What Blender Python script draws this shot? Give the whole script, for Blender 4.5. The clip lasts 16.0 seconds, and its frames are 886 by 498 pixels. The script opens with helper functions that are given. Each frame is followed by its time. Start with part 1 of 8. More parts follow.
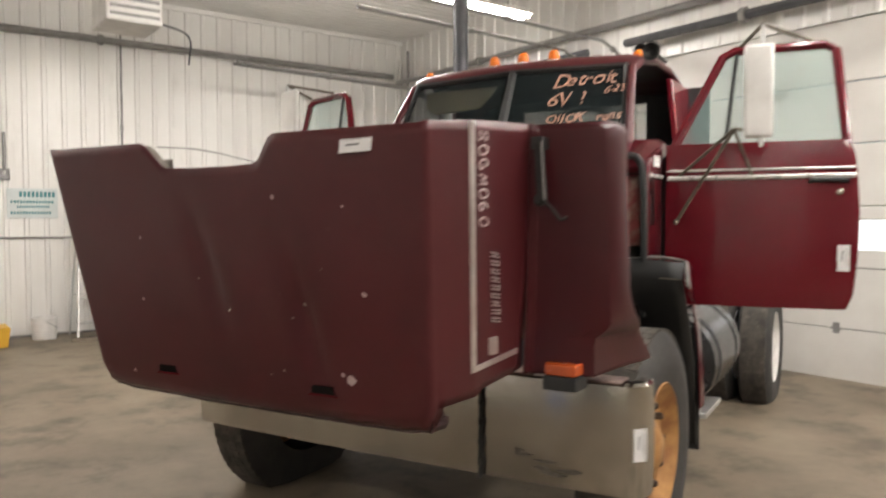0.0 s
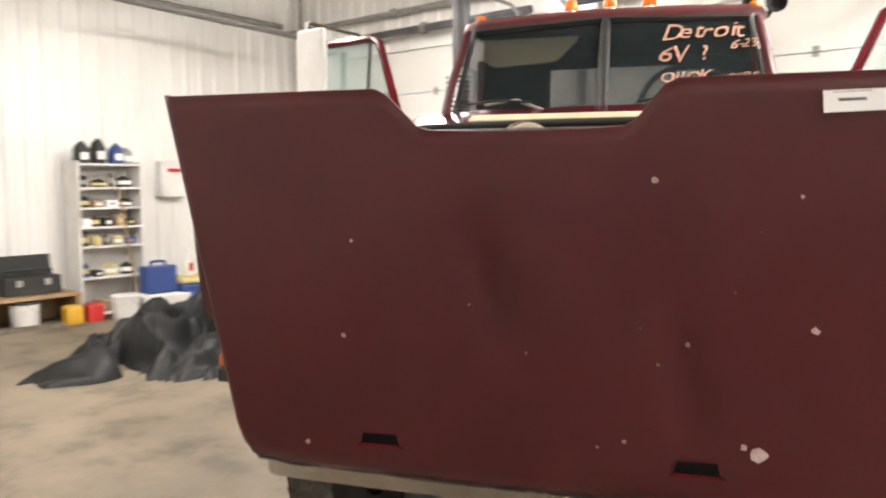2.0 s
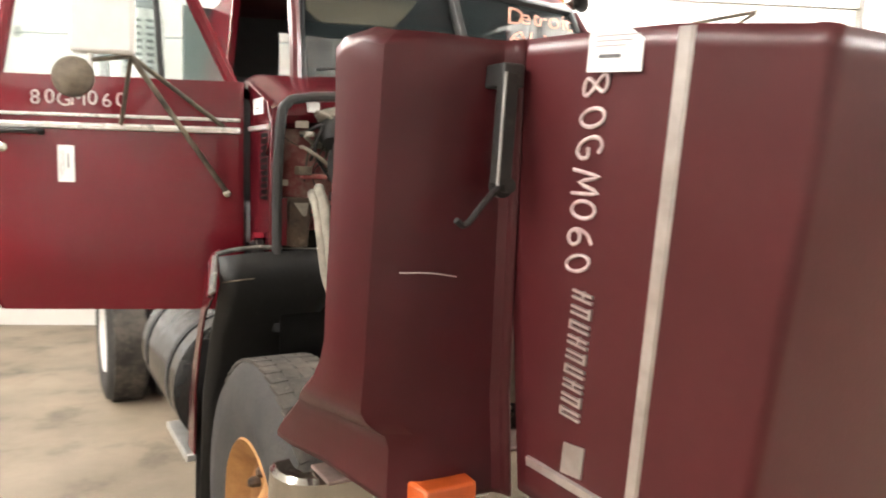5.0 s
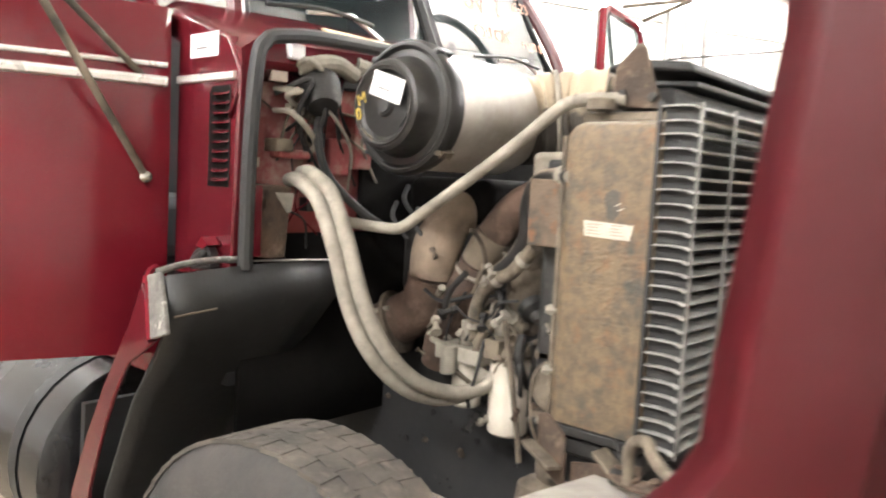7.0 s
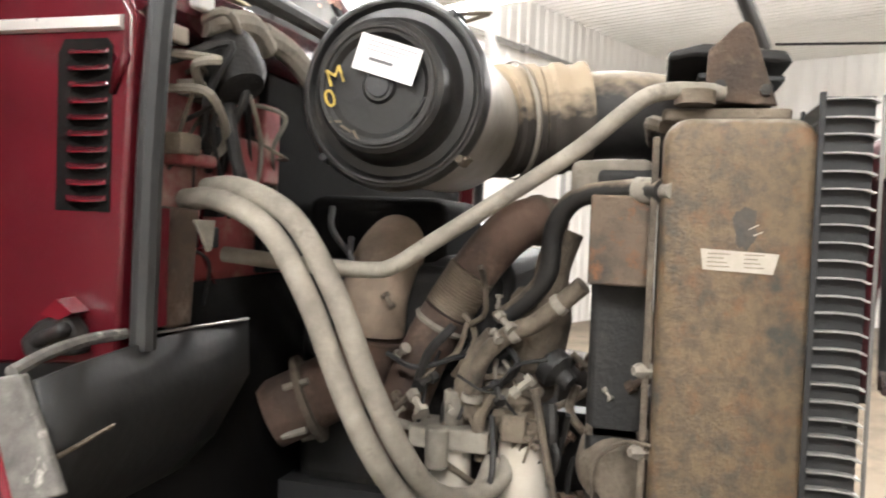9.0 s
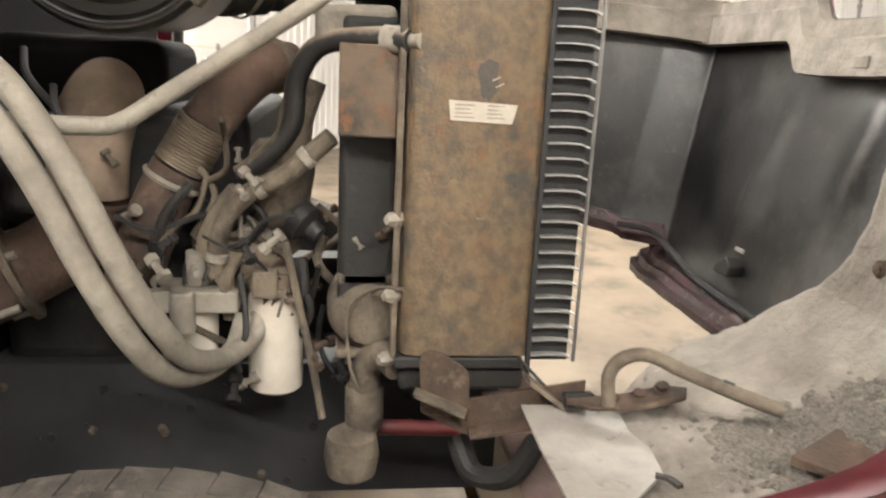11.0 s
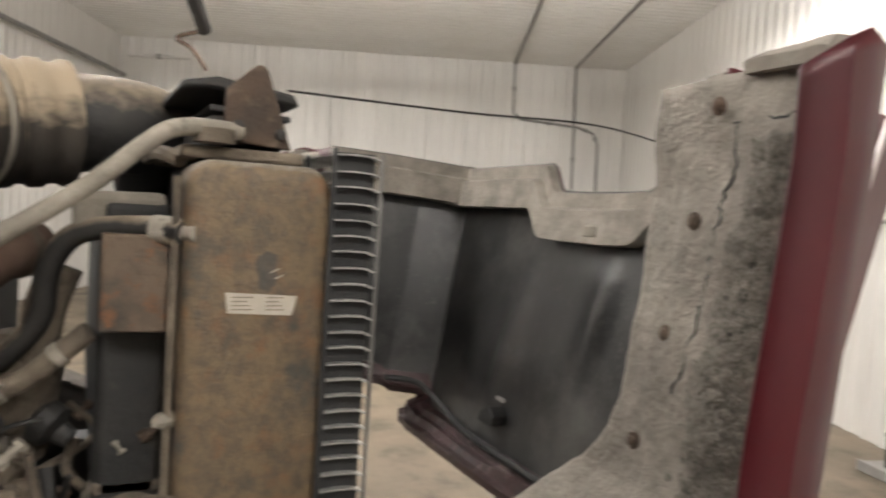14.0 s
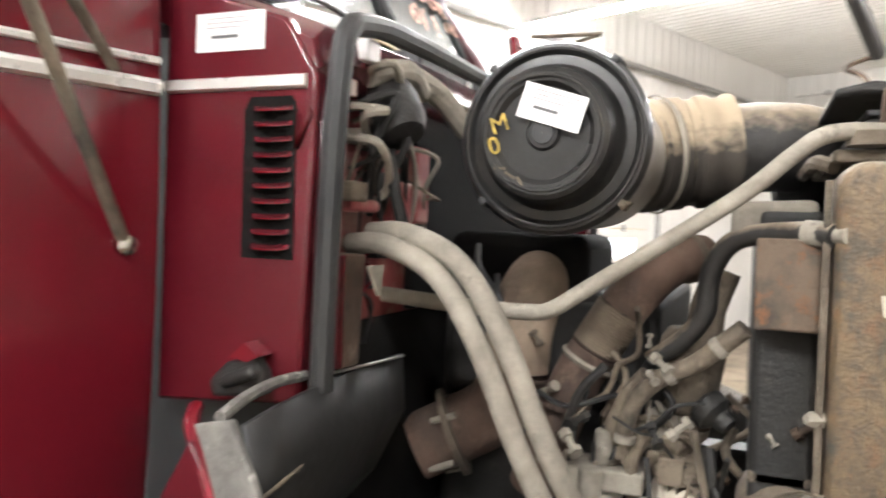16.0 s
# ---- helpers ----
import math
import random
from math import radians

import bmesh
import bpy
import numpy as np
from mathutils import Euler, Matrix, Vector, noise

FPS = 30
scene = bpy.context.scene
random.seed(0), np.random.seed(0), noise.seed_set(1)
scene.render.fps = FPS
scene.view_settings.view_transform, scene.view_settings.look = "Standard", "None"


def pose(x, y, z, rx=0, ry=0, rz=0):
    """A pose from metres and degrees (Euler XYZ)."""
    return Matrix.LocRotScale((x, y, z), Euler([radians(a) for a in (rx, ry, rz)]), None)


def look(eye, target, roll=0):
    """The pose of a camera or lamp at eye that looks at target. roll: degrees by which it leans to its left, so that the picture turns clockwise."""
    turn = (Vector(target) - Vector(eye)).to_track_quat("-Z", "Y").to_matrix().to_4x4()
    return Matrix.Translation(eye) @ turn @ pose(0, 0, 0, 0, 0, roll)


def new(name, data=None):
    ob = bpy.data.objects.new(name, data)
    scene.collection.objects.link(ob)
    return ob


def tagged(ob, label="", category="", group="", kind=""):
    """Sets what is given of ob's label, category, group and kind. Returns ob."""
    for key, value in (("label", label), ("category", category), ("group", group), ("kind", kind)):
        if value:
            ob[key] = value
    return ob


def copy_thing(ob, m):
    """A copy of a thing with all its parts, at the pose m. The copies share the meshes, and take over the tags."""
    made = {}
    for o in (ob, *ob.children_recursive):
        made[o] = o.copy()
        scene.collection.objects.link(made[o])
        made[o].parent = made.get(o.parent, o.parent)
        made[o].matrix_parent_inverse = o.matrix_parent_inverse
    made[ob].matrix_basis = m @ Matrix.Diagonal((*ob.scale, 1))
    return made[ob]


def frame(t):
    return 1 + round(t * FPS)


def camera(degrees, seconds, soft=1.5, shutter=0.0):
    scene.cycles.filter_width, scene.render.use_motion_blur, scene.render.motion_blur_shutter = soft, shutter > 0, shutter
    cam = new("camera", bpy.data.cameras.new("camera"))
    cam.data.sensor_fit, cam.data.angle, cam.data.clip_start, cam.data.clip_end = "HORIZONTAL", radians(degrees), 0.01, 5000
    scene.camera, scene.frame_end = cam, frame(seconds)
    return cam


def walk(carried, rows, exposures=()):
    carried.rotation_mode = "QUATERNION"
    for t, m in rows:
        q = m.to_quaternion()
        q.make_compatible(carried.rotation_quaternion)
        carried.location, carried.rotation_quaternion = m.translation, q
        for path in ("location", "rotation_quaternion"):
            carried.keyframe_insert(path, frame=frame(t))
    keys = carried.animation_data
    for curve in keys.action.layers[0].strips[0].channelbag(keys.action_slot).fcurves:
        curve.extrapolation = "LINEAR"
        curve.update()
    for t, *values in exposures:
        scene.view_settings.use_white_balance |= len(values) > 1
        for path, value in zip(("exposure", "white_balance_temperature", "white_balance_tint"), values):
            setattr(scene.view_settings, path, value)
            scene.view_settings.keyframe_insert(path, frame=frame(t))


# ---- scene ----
cam = camera(60.8, 16.0, 1.9, 0.5)
PATH = [
    (0, (2.096, -1.69, 1.588), (1.097, 0.041, 1.511), -0.1),
    (0.3, (1.82, -1.619, 1.588), (0.818, 0.107, 1.447), -0.1),
    (0.5, (1.635, -1.602, 1.596), (0.63, 0.121, 1.445), -0.1),
    (1, (1.206, -1.66, 1.638), (0.252, 0.091, 1.487), 0.0),
    (1.5, (0.827, -1.592, 1.623), (-0.04, 0.203, 1.466), -0.1),
    (2, (0.388, -1.451, 1.657), (-0.152, 0.467, 1.484), -0.1),
    (2.3, (0.175, -1.42, 1.694), (-0.186, 0.539, 1.521), -0.1),
    (2.5, (0.053, -1.395, 1.694), (-0.274, 0.57, 1.513), -0.1),
    (2.7, (-0.086, -1.328, 1.666), (-0.399, 0.639, 1.482), -0.2),
    (3, (-0.309, -1.186, 1.679), (-0.531, 0.793, 1.495), 0.0),
    (3.5, (-0.699, -1.105, 1.702), (-0.539, 0.88, 1.512), 0.4),
    (4, (-1.007, -0.938, 1.674), (-0.671, 1.023, 1.475), 0.6),
    (4.5, (-1.329, -0.664, 1.666), (-0.682, 1.217, 1.459), 0.6),
    (4.7, (-1.456, -0.577, 1.679), (-0.666, 1.248, 1.474), 1.0),
    (6.8, (-1.895, 0.491, 1.641), (-0.4, 1.802, 1.423), 2.8),
    (7, (-1.826, 0.615, 1.601), (-0.325, 1.925, 1.422), 3.0),
    (7.2, (-1.84, 0.714, 1.583), (-0.307, 1.984, 1.4), 2.6),
    (7.5, (-1.861, 0.877, 1.595), (-0.247, 2.044, 1.412), 2.9),
    (7.7, (-1.855, 0.945, 1.586), (-0.184, 2.02, 1.43), 3.1),
    (8, (-1.81, 1.075, 1.604), (-0.049, 2.0, 1.396), 2.9),
    (8.2, (-1.762, 1.19, 1.562), (0.028, 2.066, 1.386), 2.6),
    (10.5, (-1.685, 1.491, 1.58), (0.287, 1.243, 1.35), 2.6),
    (11, (-1.691, 1.497, 1.585), (0.236, 1.225, 1.122), 2.9),
    (11.5, (-1.672, 1.527, 1.607), (0.194, 1.014, 1.101), 3.6),
    (12, (-1.626, 1.552, 1.64), (0.069, 0.645, 1.088), 3.8),
    (12.5, (-1.619, 1.564, 1.643), (0.031, 0.564, 1.117), 3.9),
    (13, (-1.658, 1.507, 1.655), (0.045, 0.483, 1.429), 3.7),
    (13.5, (-1.647, 1.514, 1.655), (0.052, 0.461, 1.574), 3.7),
    (14, (-1.664, 1.532, 1.666), (0.134, 0.66, 1.582), 3.6),
    (14.5, (-1.663, 1.56, 1.664), (0.272, 1.063, 1.572), 3.3),
    (15, (-1.662, 1.625, 1.661), (0.332, 1.513, 1.574), 2.7),
    (15.5, (-1.681, 1.623, 1.627), (0.294, 1.936, 1.585), 2.4),
    (16, (-1.76, 1.514, 1.612), (0.094, 2.262, 1.56), 2.0),
]
# the clip's exposure drifts up while the camera walks to the dark engine bay
EXPOSURES = [(0.0, -0.88, 6500, 10), (0.5, -0.6, 6500, 10), (1.0, -0.46, 6500, 10), (1.5, -0.46, 6500, 10), (2.0, -0.18, 6500, 10), (3.0, 0.02, 6500, 10), (4.7, 0.22, 6500, 10),
             (6.8, 0.8, 6300, 10), (8.2, 0.52, 6150, 10), (10.5, 0.1, 6280, 10), (11.0, 0.32, 6500, 10), (12.0, 0.3, 6550, 10), (13.0, 0.08, 6300, 10), (13.5, -0.52, 6300, 10), (14.0, -0.58, 6400, 10),
             (14.5, -0.4, 6100, 10), (15.3, -0.1, 6100, 10), (16.0, 0.38, 6100, 10)]
walk(cam, [(t, look(eye, target, roll)) for t, eye, target, roll in PATH], EXPOSURES)

# ---- light: daylight is only a weak fill through the doors' panes, the tubes on the ceiling do the work
world = bpy.data.worlds.new("world")
scene.world = world
world.use_nodes = True
sky = world.node_tree.nodes.new("ShaderNodeTexSky")
sky.sky_type, sky.sun_disc = "NISHITA", False
sky.sun_elevation, sky.sun_rotation = radians(35), radians(120)
world.node_tree.links.new(sky.outputs[0], world.node_tree.nodes["Background"].inputs[0])
world.node_tree.nodes["Background"].inputs[1].default_value = 0.1

YAW = -24.0                      # the room stands turned against the truck
CORNER = (-5.05, 9.25, 0.0)      # its rear left corner
ROOM = pose(*CORNER, 0, 0, YAW)
W, L, H = 20.4, 9.35, 4.65         # width along the rear wall, depth, ceiling
CX = 0.12                        # the truck's middle line
# unseen fixtures added for brightness: both at 9.6, and 4.3 beyond -2.2
TUBES = [(4.3, -2.2), (4.3, -4.9), (4.3, -7.6), (9.6, -1.2), (9.6, -3.4), (12.9, -1.2), (13.1, -4.8), (13.1, -7.7)]
TUBE_Z = 3.97


# ---- materials
def mat(name, a, b=None, scale=3.0, rough=0.5, metal=0.0, bump=0.15, bscale=60.0, coat=0.0, lo=0.35, hi=0.65, c=None, cscale=14.0, clo=0.55, chi=0.7, stretch=(1, 1, 1), island=0.0, d=None, dscale=120.0, dlo=0.56, dhi=0.66, spec=0.5):
    m = bpy.data.materials.new(name)
    m.use_nodes = True
    n, k = m.node_tree.nodes, m.node_tree.links
    p = n["Principled BSDF"]
    tc = n.new("ShaderNodeTexCoord")
    mp = n.new("ShaderNodeMapping")
    mp.inputs["Scale"].default_value = stretch
    k.new(tc.outputs["Object"], mp.inputs[0])

    def noise_ramp(sc, l, h, det=6.0):
        t = n.new("ShaderNodeTexNoise")
        t.inputs["Scale"].default_value, t.inputs["Detail"].default_value, t.inputs["Roughness"].default_value = sc, det, 0.62
        k.new(mp.outputs[0], t.inputs["Vector"])
        r = n.new("ShaderNodeMapRange")
        r.inputs["From Min"].default_value, r.inputs["From Max"].default_value = l, h
        k.new(t.outputs["Fac"], r.inputs["Value"])
        return t, r

    def mix(fac, x, y):
        q = n.new("ShaderNodeMix")
        q.data_type = "RGBA"
        k.new(fac, q.inputs[0])
        for s, v in ((6, x), (7, y)):
            if isinstance(v, tuple):
                q.inputs[s].default_value = (*v, 1)
            else:
                k.new(v, q.inputs[s])
        return q.outputs[2]

    t1, r1 = noise_ramp(scale, lo, hi)
    col = mix(r1.outputs[0], a, b or tuple(x * 0.75 for x in a))
    if c:
        _, r2 = noise_ramp(cscale, clo, chi, 9.0)
        col = mix(r2.outputs[0], col, c)
    if d:
        _, r3 = noise_ramp(dscale, dlo, dhi, 6.0)
        col = mix(r3.outputs[0], col, d)
    if island:
        oi = n.new("ShaderNodeObjectInfo")
        hs = n.new("ShaderNodeHueSaturation")
        mr = n.new("ShaderNodeMapRange")
        mr.inputs["To Min"].default_value, mr.inputs["To Max"].default_value = 1 - island, 1 + island
        k.new(oi.outputs["Random"], mr.inputs["Value"])
        k.new(mr.outputs[0], hs.inputs["Value"])
        k.new(col, hs.inputs["Color"])
        col = hs.outputs[0]
    k.new(col, p.inputs["Base Color"])
    rr = n.new("ShaderNodeMapRange")
    rr.inputs["To Min"].default_value, rr.inputs["To Max"].default_value = max(0.03, rough - 0.09), min(1, rough + 0.09)
    k.new(t1.outputs["Fac"], rr.inputs["Value"])
    k.new(rr.outputs[0], p.inputs["Roughness"])
    p.inputs["Metallic"].default_value = metal
    p.inputs["Coat Weight"].default_value = coat
    p.inputs["Coat Roughness"].default_value = 0.12
    p.inputs["Specular IOR Level"].default_value = spec
    if bump:
        tb, _ = noise_ramp(bscale, 0, 1, 4.0)
        bn = n.new("ShaderNodeBump")
        bn.inputs["Strength"].default_value, bn.inputs["Distance"].default_value = bump, 0.01
        k.new(tb.outputs["Fac"], bn.inputs["Height"])
        k.new(bn.outputs[0], p.inputs["Normal"])
    return m


def glow(name, colour, strength):
    m = bpy.data.materials.new(name)
    m.use_nodes = True
    p = m.node_tree.nodes["Principled BSDF"]
    p.inputs["Base Color"].default_value = (*colour, 1)
    p.inputs["Emission Color"].default_value = (*colour, 1)
    p.inputs["Emission Strength"].default_value = strength
    return m


def glass(name, colour, rough=0.02, alpha=0.25):
    m = bpy.data.materials.new(name)
    m.use_nodes = True
    p = m.node_tree.nodes["Principled BSDF"]
    p.inputs["Base Color"].default_value = (*colour, 1)
    p.inputs["Roughness"].default_value = rough
    p.inputs["Transmission Weight"].default_value = 1.0
    if alpha < 1 and rough > 0.1:
        p.inputs["Transmission Weight"].default_value = 0.0
        p.inputs["Alpha"].default_value = alpha
    p.inputs["IOR"].default_value = 1.05 if alpha else 1.45
    return m


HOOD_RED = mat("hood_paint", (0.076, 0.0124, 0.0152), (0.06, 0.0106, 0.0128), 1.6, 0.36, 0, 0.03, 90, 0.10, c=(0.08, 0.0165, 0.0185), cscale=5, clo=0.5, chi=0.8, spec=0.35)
# hood_paint's pattern in a deeper, less brown tone, on both fenders
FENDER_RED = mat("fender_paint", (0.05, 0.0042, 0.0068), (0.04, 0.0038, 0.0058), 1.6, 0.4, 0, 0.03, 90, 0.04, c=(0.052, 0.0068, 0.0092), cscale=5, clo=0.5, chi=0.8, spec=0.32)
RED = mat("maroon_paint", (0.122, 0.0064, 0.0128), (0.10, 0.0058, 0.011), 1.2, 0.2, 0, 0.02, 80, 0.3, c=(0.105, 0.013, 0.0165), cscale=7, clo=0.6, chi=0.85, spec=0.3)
CHROME = mat("chrome", (0.55, 0.53, 0.49), (0.42, 0.39, 0.35), 4, 0.17, 1.0, 0.03, 30)
WHITE_TRIM = mat("aluminium_trim", (0.72, 0.68, 0.66), (0.5, 0.46, 0.44), 9, 0.32, 0.75, 0.1, 60)
ALU = mat("aluminium", (0.66, 0.66, 0.64), (0.48, 0.47, 0.45), 6, 0.4, 0.8, 0.1, 50)
BLACK = mat("black_rubber", (0.011, 0.011, 0.0115), (0.02, 0.0195, 0.019), 8, 0.62, 0, 0.15, 80)
# the broad grey patches paint a hazy, dusty sheen into the colour
DARK = mat("dark_liner", (0.010, 0.0098, 0.0098), (0.028, 0.027, 0.0265), 2.2, 0.33, 0.0, 0.2, 22, c=(0.15, 0.144, 0.137), cscale=1.9, clo=0.46, chi=0.82, d=(0.05, 0.046, 0.042), dscale=40, dlo=0.58, dhi=0.72)
GREYGLASS = mat("raw_glassfibre", (0.28, 0.252, 0.216), (0.175, 0.155, 0.13), 8, 0.88, 0, 0.8, 45, c=(0.075, 0.064, 0.053), cscale=4.5, clo=0.52, chi=0.82, lo=0.38, hi=0.64)
GRAVEL = mat("stone_chip_coat", (0.25, 0.226, 0.19), (0.135, 0.12, 0.10), 170, 0.95, 0, 1.0, 240, c=(0.085, 0.075, 0.062), cscale=95, clo=0.56, chi=0.7)
RUST_TANK = mat("rusty_tank", (0.152, 0.106, 0.06), (0.076, 0.059, 0.041), 40, 0.6, 0.12, 0.35, 160, lo=0.40, hi=0.64, c=(0.16, 0.084, 0.04), cscale=30, clo=0.52, chi=0.72, d=(0.056, 0.05, 0.041), dscale=13, dlo=0.55, dhi=0.68)
RUST = mat("rust", (0.09, 0.056, 0.036), (0.042, 0.03, 0.022), 12, 0.85, 0.1, 0.45, 90, c=(0.20, 0.155, 0.115), cscale=20, clo=0.55, chi=0.8)
DUST = mat("dusty_iron", (0.17, 0.137, 0.10), (0.06, 0.048, 0.036), 11, 0.9, 0, 0.5, 90, c=(0.03, 0.026, 0.022), cscale=15, clo=0.57, chi=0.75)
DUST_LIGHT = mat("dusty_hose", (0.30, 0.272, 0.226), (0.185, 0.165, 0.135), 14, 0.9, 0, 0.35, 120, c=(0.10, 0.083, 0.066), cscale=30, clo=0.6, chi=0.8)
DUST_DARK = mat("dusty_black", (0.008, 0.0077, 0.0073), (0.019, 0.017, 0.015), 8, 0.65, 0, 0.3, 80, c=(0.07, 0.059, 0.048), cscale=16, clo=0.6, chi=0.82)
DUCT = mat("dusty_duct", (0.32, 0.245, 0.178), (0.15, 0.112, 0.082), 5, 0.85, 0, 0.3, 80, c=(0.37, 0.29, 0.215), cscale=18, clo=0.55, chi=0.8)
PIPE_BROWN = mat("brown_pipe", (0.125, 0.078, 0.056), (0.05, 0.033, 0.025), 6, 0.85, 0, 0.3, 80, c=(0.19, 0.13, 0.095), cscale=20, clo=0.55, chi=0.8)
FRAME_BLACK = mat("frame_black", (0.018, 0.019, 0.021), (0.035, 0.034, 0.034), 5, 0.55, 0, 0.1, 60, c=(0.10, 0.09, 0.08), cscale=18, clo=0.63, chi=0.85)
TYRE = mat("tyre", (0.022, 0.021, 0.02), (0.045, 0.04, 0.036), 8, 0.85, 0, 0.3, 90)
TREAD = mat("dusty_tread", (0.088, 0.076, 0.063), (0.036, 0.031, 0.027), 9, 0.95, 0, 0.35, 90, c=(0.13, 0.112, 0.09), cscale=25, clo=0.55, chi=0.75)
ORANGE_RIM = mat("rusty_orange_rim", (0.42, 0.22, 0.07), (0.25, 0.11, 0.04), 8, 0.7, 0.1, 0.3, 80)
AMBER = mat("amber_lens", (0.80, 0.20, 0.012), (0.7, 0.15, 0.01), 8, 0.2, 0, 0.05, 60, 0.3)
ORANGE = mat("orange_lens", (0.55, 0.10, 0.02), (0.42, 0.07, 0.015), 8, 0.25, 0, 0.05, 60, 0.3)
WHITE = mat("white_paint", (0.74, 0.72, 0.69), (0.62, 0.60, 0.57), 4, 0.5, 0, 0.05, 40)
PAPER = mat("paper_label", (0.82, 0.81, 0.80), (0.76, 0.75, 0.74), 20, 0.6, 0, 0.03, 40)
INK = mat("ink", (0.12, 0.12, 0.12), None, 10, 0.7, 0, 0)
OLD_LABEL = mat("dusty_label", (0.50, 0.45, 0.38), (0.40, 0.36, 0.30), 30, 0.8, 0, 0.05, 60)
CANISTER = mat("stained_white_canister", (0.62, 0.58, 0.50), (0.48, 0.43, 0.35), 9, 0.55, 0, 0.1, 60, c=(0.28, 0.21, 0.13), cscale=16, clo=0.62, chi=0.8)
CHALK = mat("pink_chalk", (0.66, 0.36, 0.265), (0.36, 0.18, 0.13), 40, 0.9, 0, 0.2, 90)
CHALK_WHITE = mat("white_chalk", (0.62, 0.52, 0.50), (0.42, 0.3, 0.3), 40, 0.9, 0, 0.2, 90)
YELLOW_CHALK = mat("yellow_chalk", (0.52, 0.37, 0.07), (0.16, 0.12, 0.04), 50, 0.9, 0, 0.2, 90)
CREAM = mat("cream_visor", (0.60, 0.52, 0.34), (0.5, 0.43, 0.28), 5, 0.8, 0, 0.05, 40)
STEEL_WALL = mat("white_steel_wall", (0.80, 0.785, 0.755), (0.70, 0.68, 0.65), 0.8, 0.42, 0.15, 0.05, 5, c=(0.48, 0.45, 0.41), cscale=2.5, clo=0.6, chi=0.9, stretch=(1, 1, 0.25))
STEEL_CEIL = mat("white_steel_ceiling", (0.82, 0.805, 0.775), (0.75, 0.735, 0.70), 1.0, 0.4, 0.0, 0.03, 10)
CONCRETE = mat("concrete", (0.205, 0.164, 0.116), (0.125, 0.097, 0.066), 1.3, 0.6, 0, 0.25, 55, c=(0.07, 0.053, 0.036), cscale=2.6, clo=0.52, chi=0.72)
DOOR_WHITE = mat("garage_door_white", (0.74, 0.72, 0.68), (0.66, 0.63, 0.59), 1.2, 0.5, 0, 0.05, 20)
BLUE_DOOR = mat("blue_grey_door", (0.42, 0.45, 0.52), (0.36, 0.39, 0.46), 2, 0.5, 0, 0.05, 30)
GREY = mat("grey_metal", (0.33, 0.32, 0.31), (0.25, 0.24, 0.23), 6, 0.5, 0.4, 0.1, 50)
PIPE_GREY = mat("dark_grey_pipe", (0.10, 0.10, 0.11), (0.07, 0.07, 0.075), 6, 0.5, 0.3, 0.1, 40)
TARP = mat("black_tarp", (0.006, 0.006, 0.0064), (0.014, 0.014, 0.014), 3, 0.46, 0, 0.25, 25, spec=0.25)
BLUE = mat("blue_plastic", (0.03, 0.06, 0.22), (0.025, 0.05, 0.17), 5, 0.4, 0, 0.03, 40)
YELLOW = mat("yellow_plastic", (0.62, 0.36, 0.03), (0.55, 0.3, 0.03), 5, 0.45, 0, 0.05, 40)
STRAW = mat("straw_lid", (0.62, 0.52, 0.25), (0.55, 0.45, 0.2), 5, 0.6, 0, 0.05, 40)
FIRE_RED = mat("fire_red", (0.5, 0.03, 0.025), (0.42, 0.025, 0.02), 5, 0.3, 0, 0.03, 40)
GREEN = mat("green_plastic", (0.03, 0.20, 0.11), (0.025, 0.16, 0.09), 5, 0.4, 0, 0.03, 40)
WOOD = mat("raw_wood", (0.36, 0.24, 0.13), (0.26, 0.165, 0.085), 6, 0.7, 0, 0.15, 60, stretch=(1, 8, 8))
CARD = mat("cardboard", (0.42, 0.31, 0.20), (0.36, 0.26, 0.16), 4, 0.85, 0, 0.08, 50)
TEAL_SIGN = mat("pale_sign", (0.62, 0.66, 0.65), (0.55, 0.59, 0.58), 5, 0.5, 0, 0.03, 40)
TEAL = mat("teal_ink", (0.06, 0.24, 0.26), None, 8, 0.6, 0, 0)
HOOD_RED.node_tree.nodes["Principled BSDF"].inputs["Coat Roughness"].default_value = 0.3
# near-black that puts the darkness of slots, openings and gaps into the colour
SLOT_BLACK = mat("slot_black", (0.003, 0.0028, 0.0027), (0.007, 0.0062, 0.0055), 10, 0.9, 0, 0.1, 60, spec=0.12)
TUBE_GLOW = glow("tube_glow", (1.0, 0.95, 0.88), 150.0)
DAY = glow("bright_day", (0.95, 0.98, 1.0), 2.0)
WINDSHIELD = glass("windshield_glass", (0.02, 0.026, 0.027), 0.16, 0.55)
SIDE_GLASS = glass("side_glass", (0.30, 0.42, 0.40), 0.12, 0.28)
SHUTTER = mat("weathered_shutter", (0.24, 0.235, 0.22), (0.12, 0.115, 0.108), 12, 0.5, 0.6, 0.2, 60)
SLAT = mat("slat_aluminium", (0.44, 0.43, 0.405), (0.26, 0.255, 0.24), 14, 0.42, 0.45, 0.1, 60)
LID_BLACK = mat("black_lid", (0.007, 0.007, 0.007), (0.016, 0.015, 0.014), 7, 0.36, 0, 0.15, 60, c=(0.06, 0.052, 0.044), cscale=9, clo=0.58, chi=0.85)
PAN = mat("dusty_pan", (0.24, 0.17, 0.145), (0.12, 0.075, 0.065), 8, 0.8, 0, 0.3, 70, c=(0.05, 0.035, 0.03), cscale=10, clo=0.58, chi=0.75)
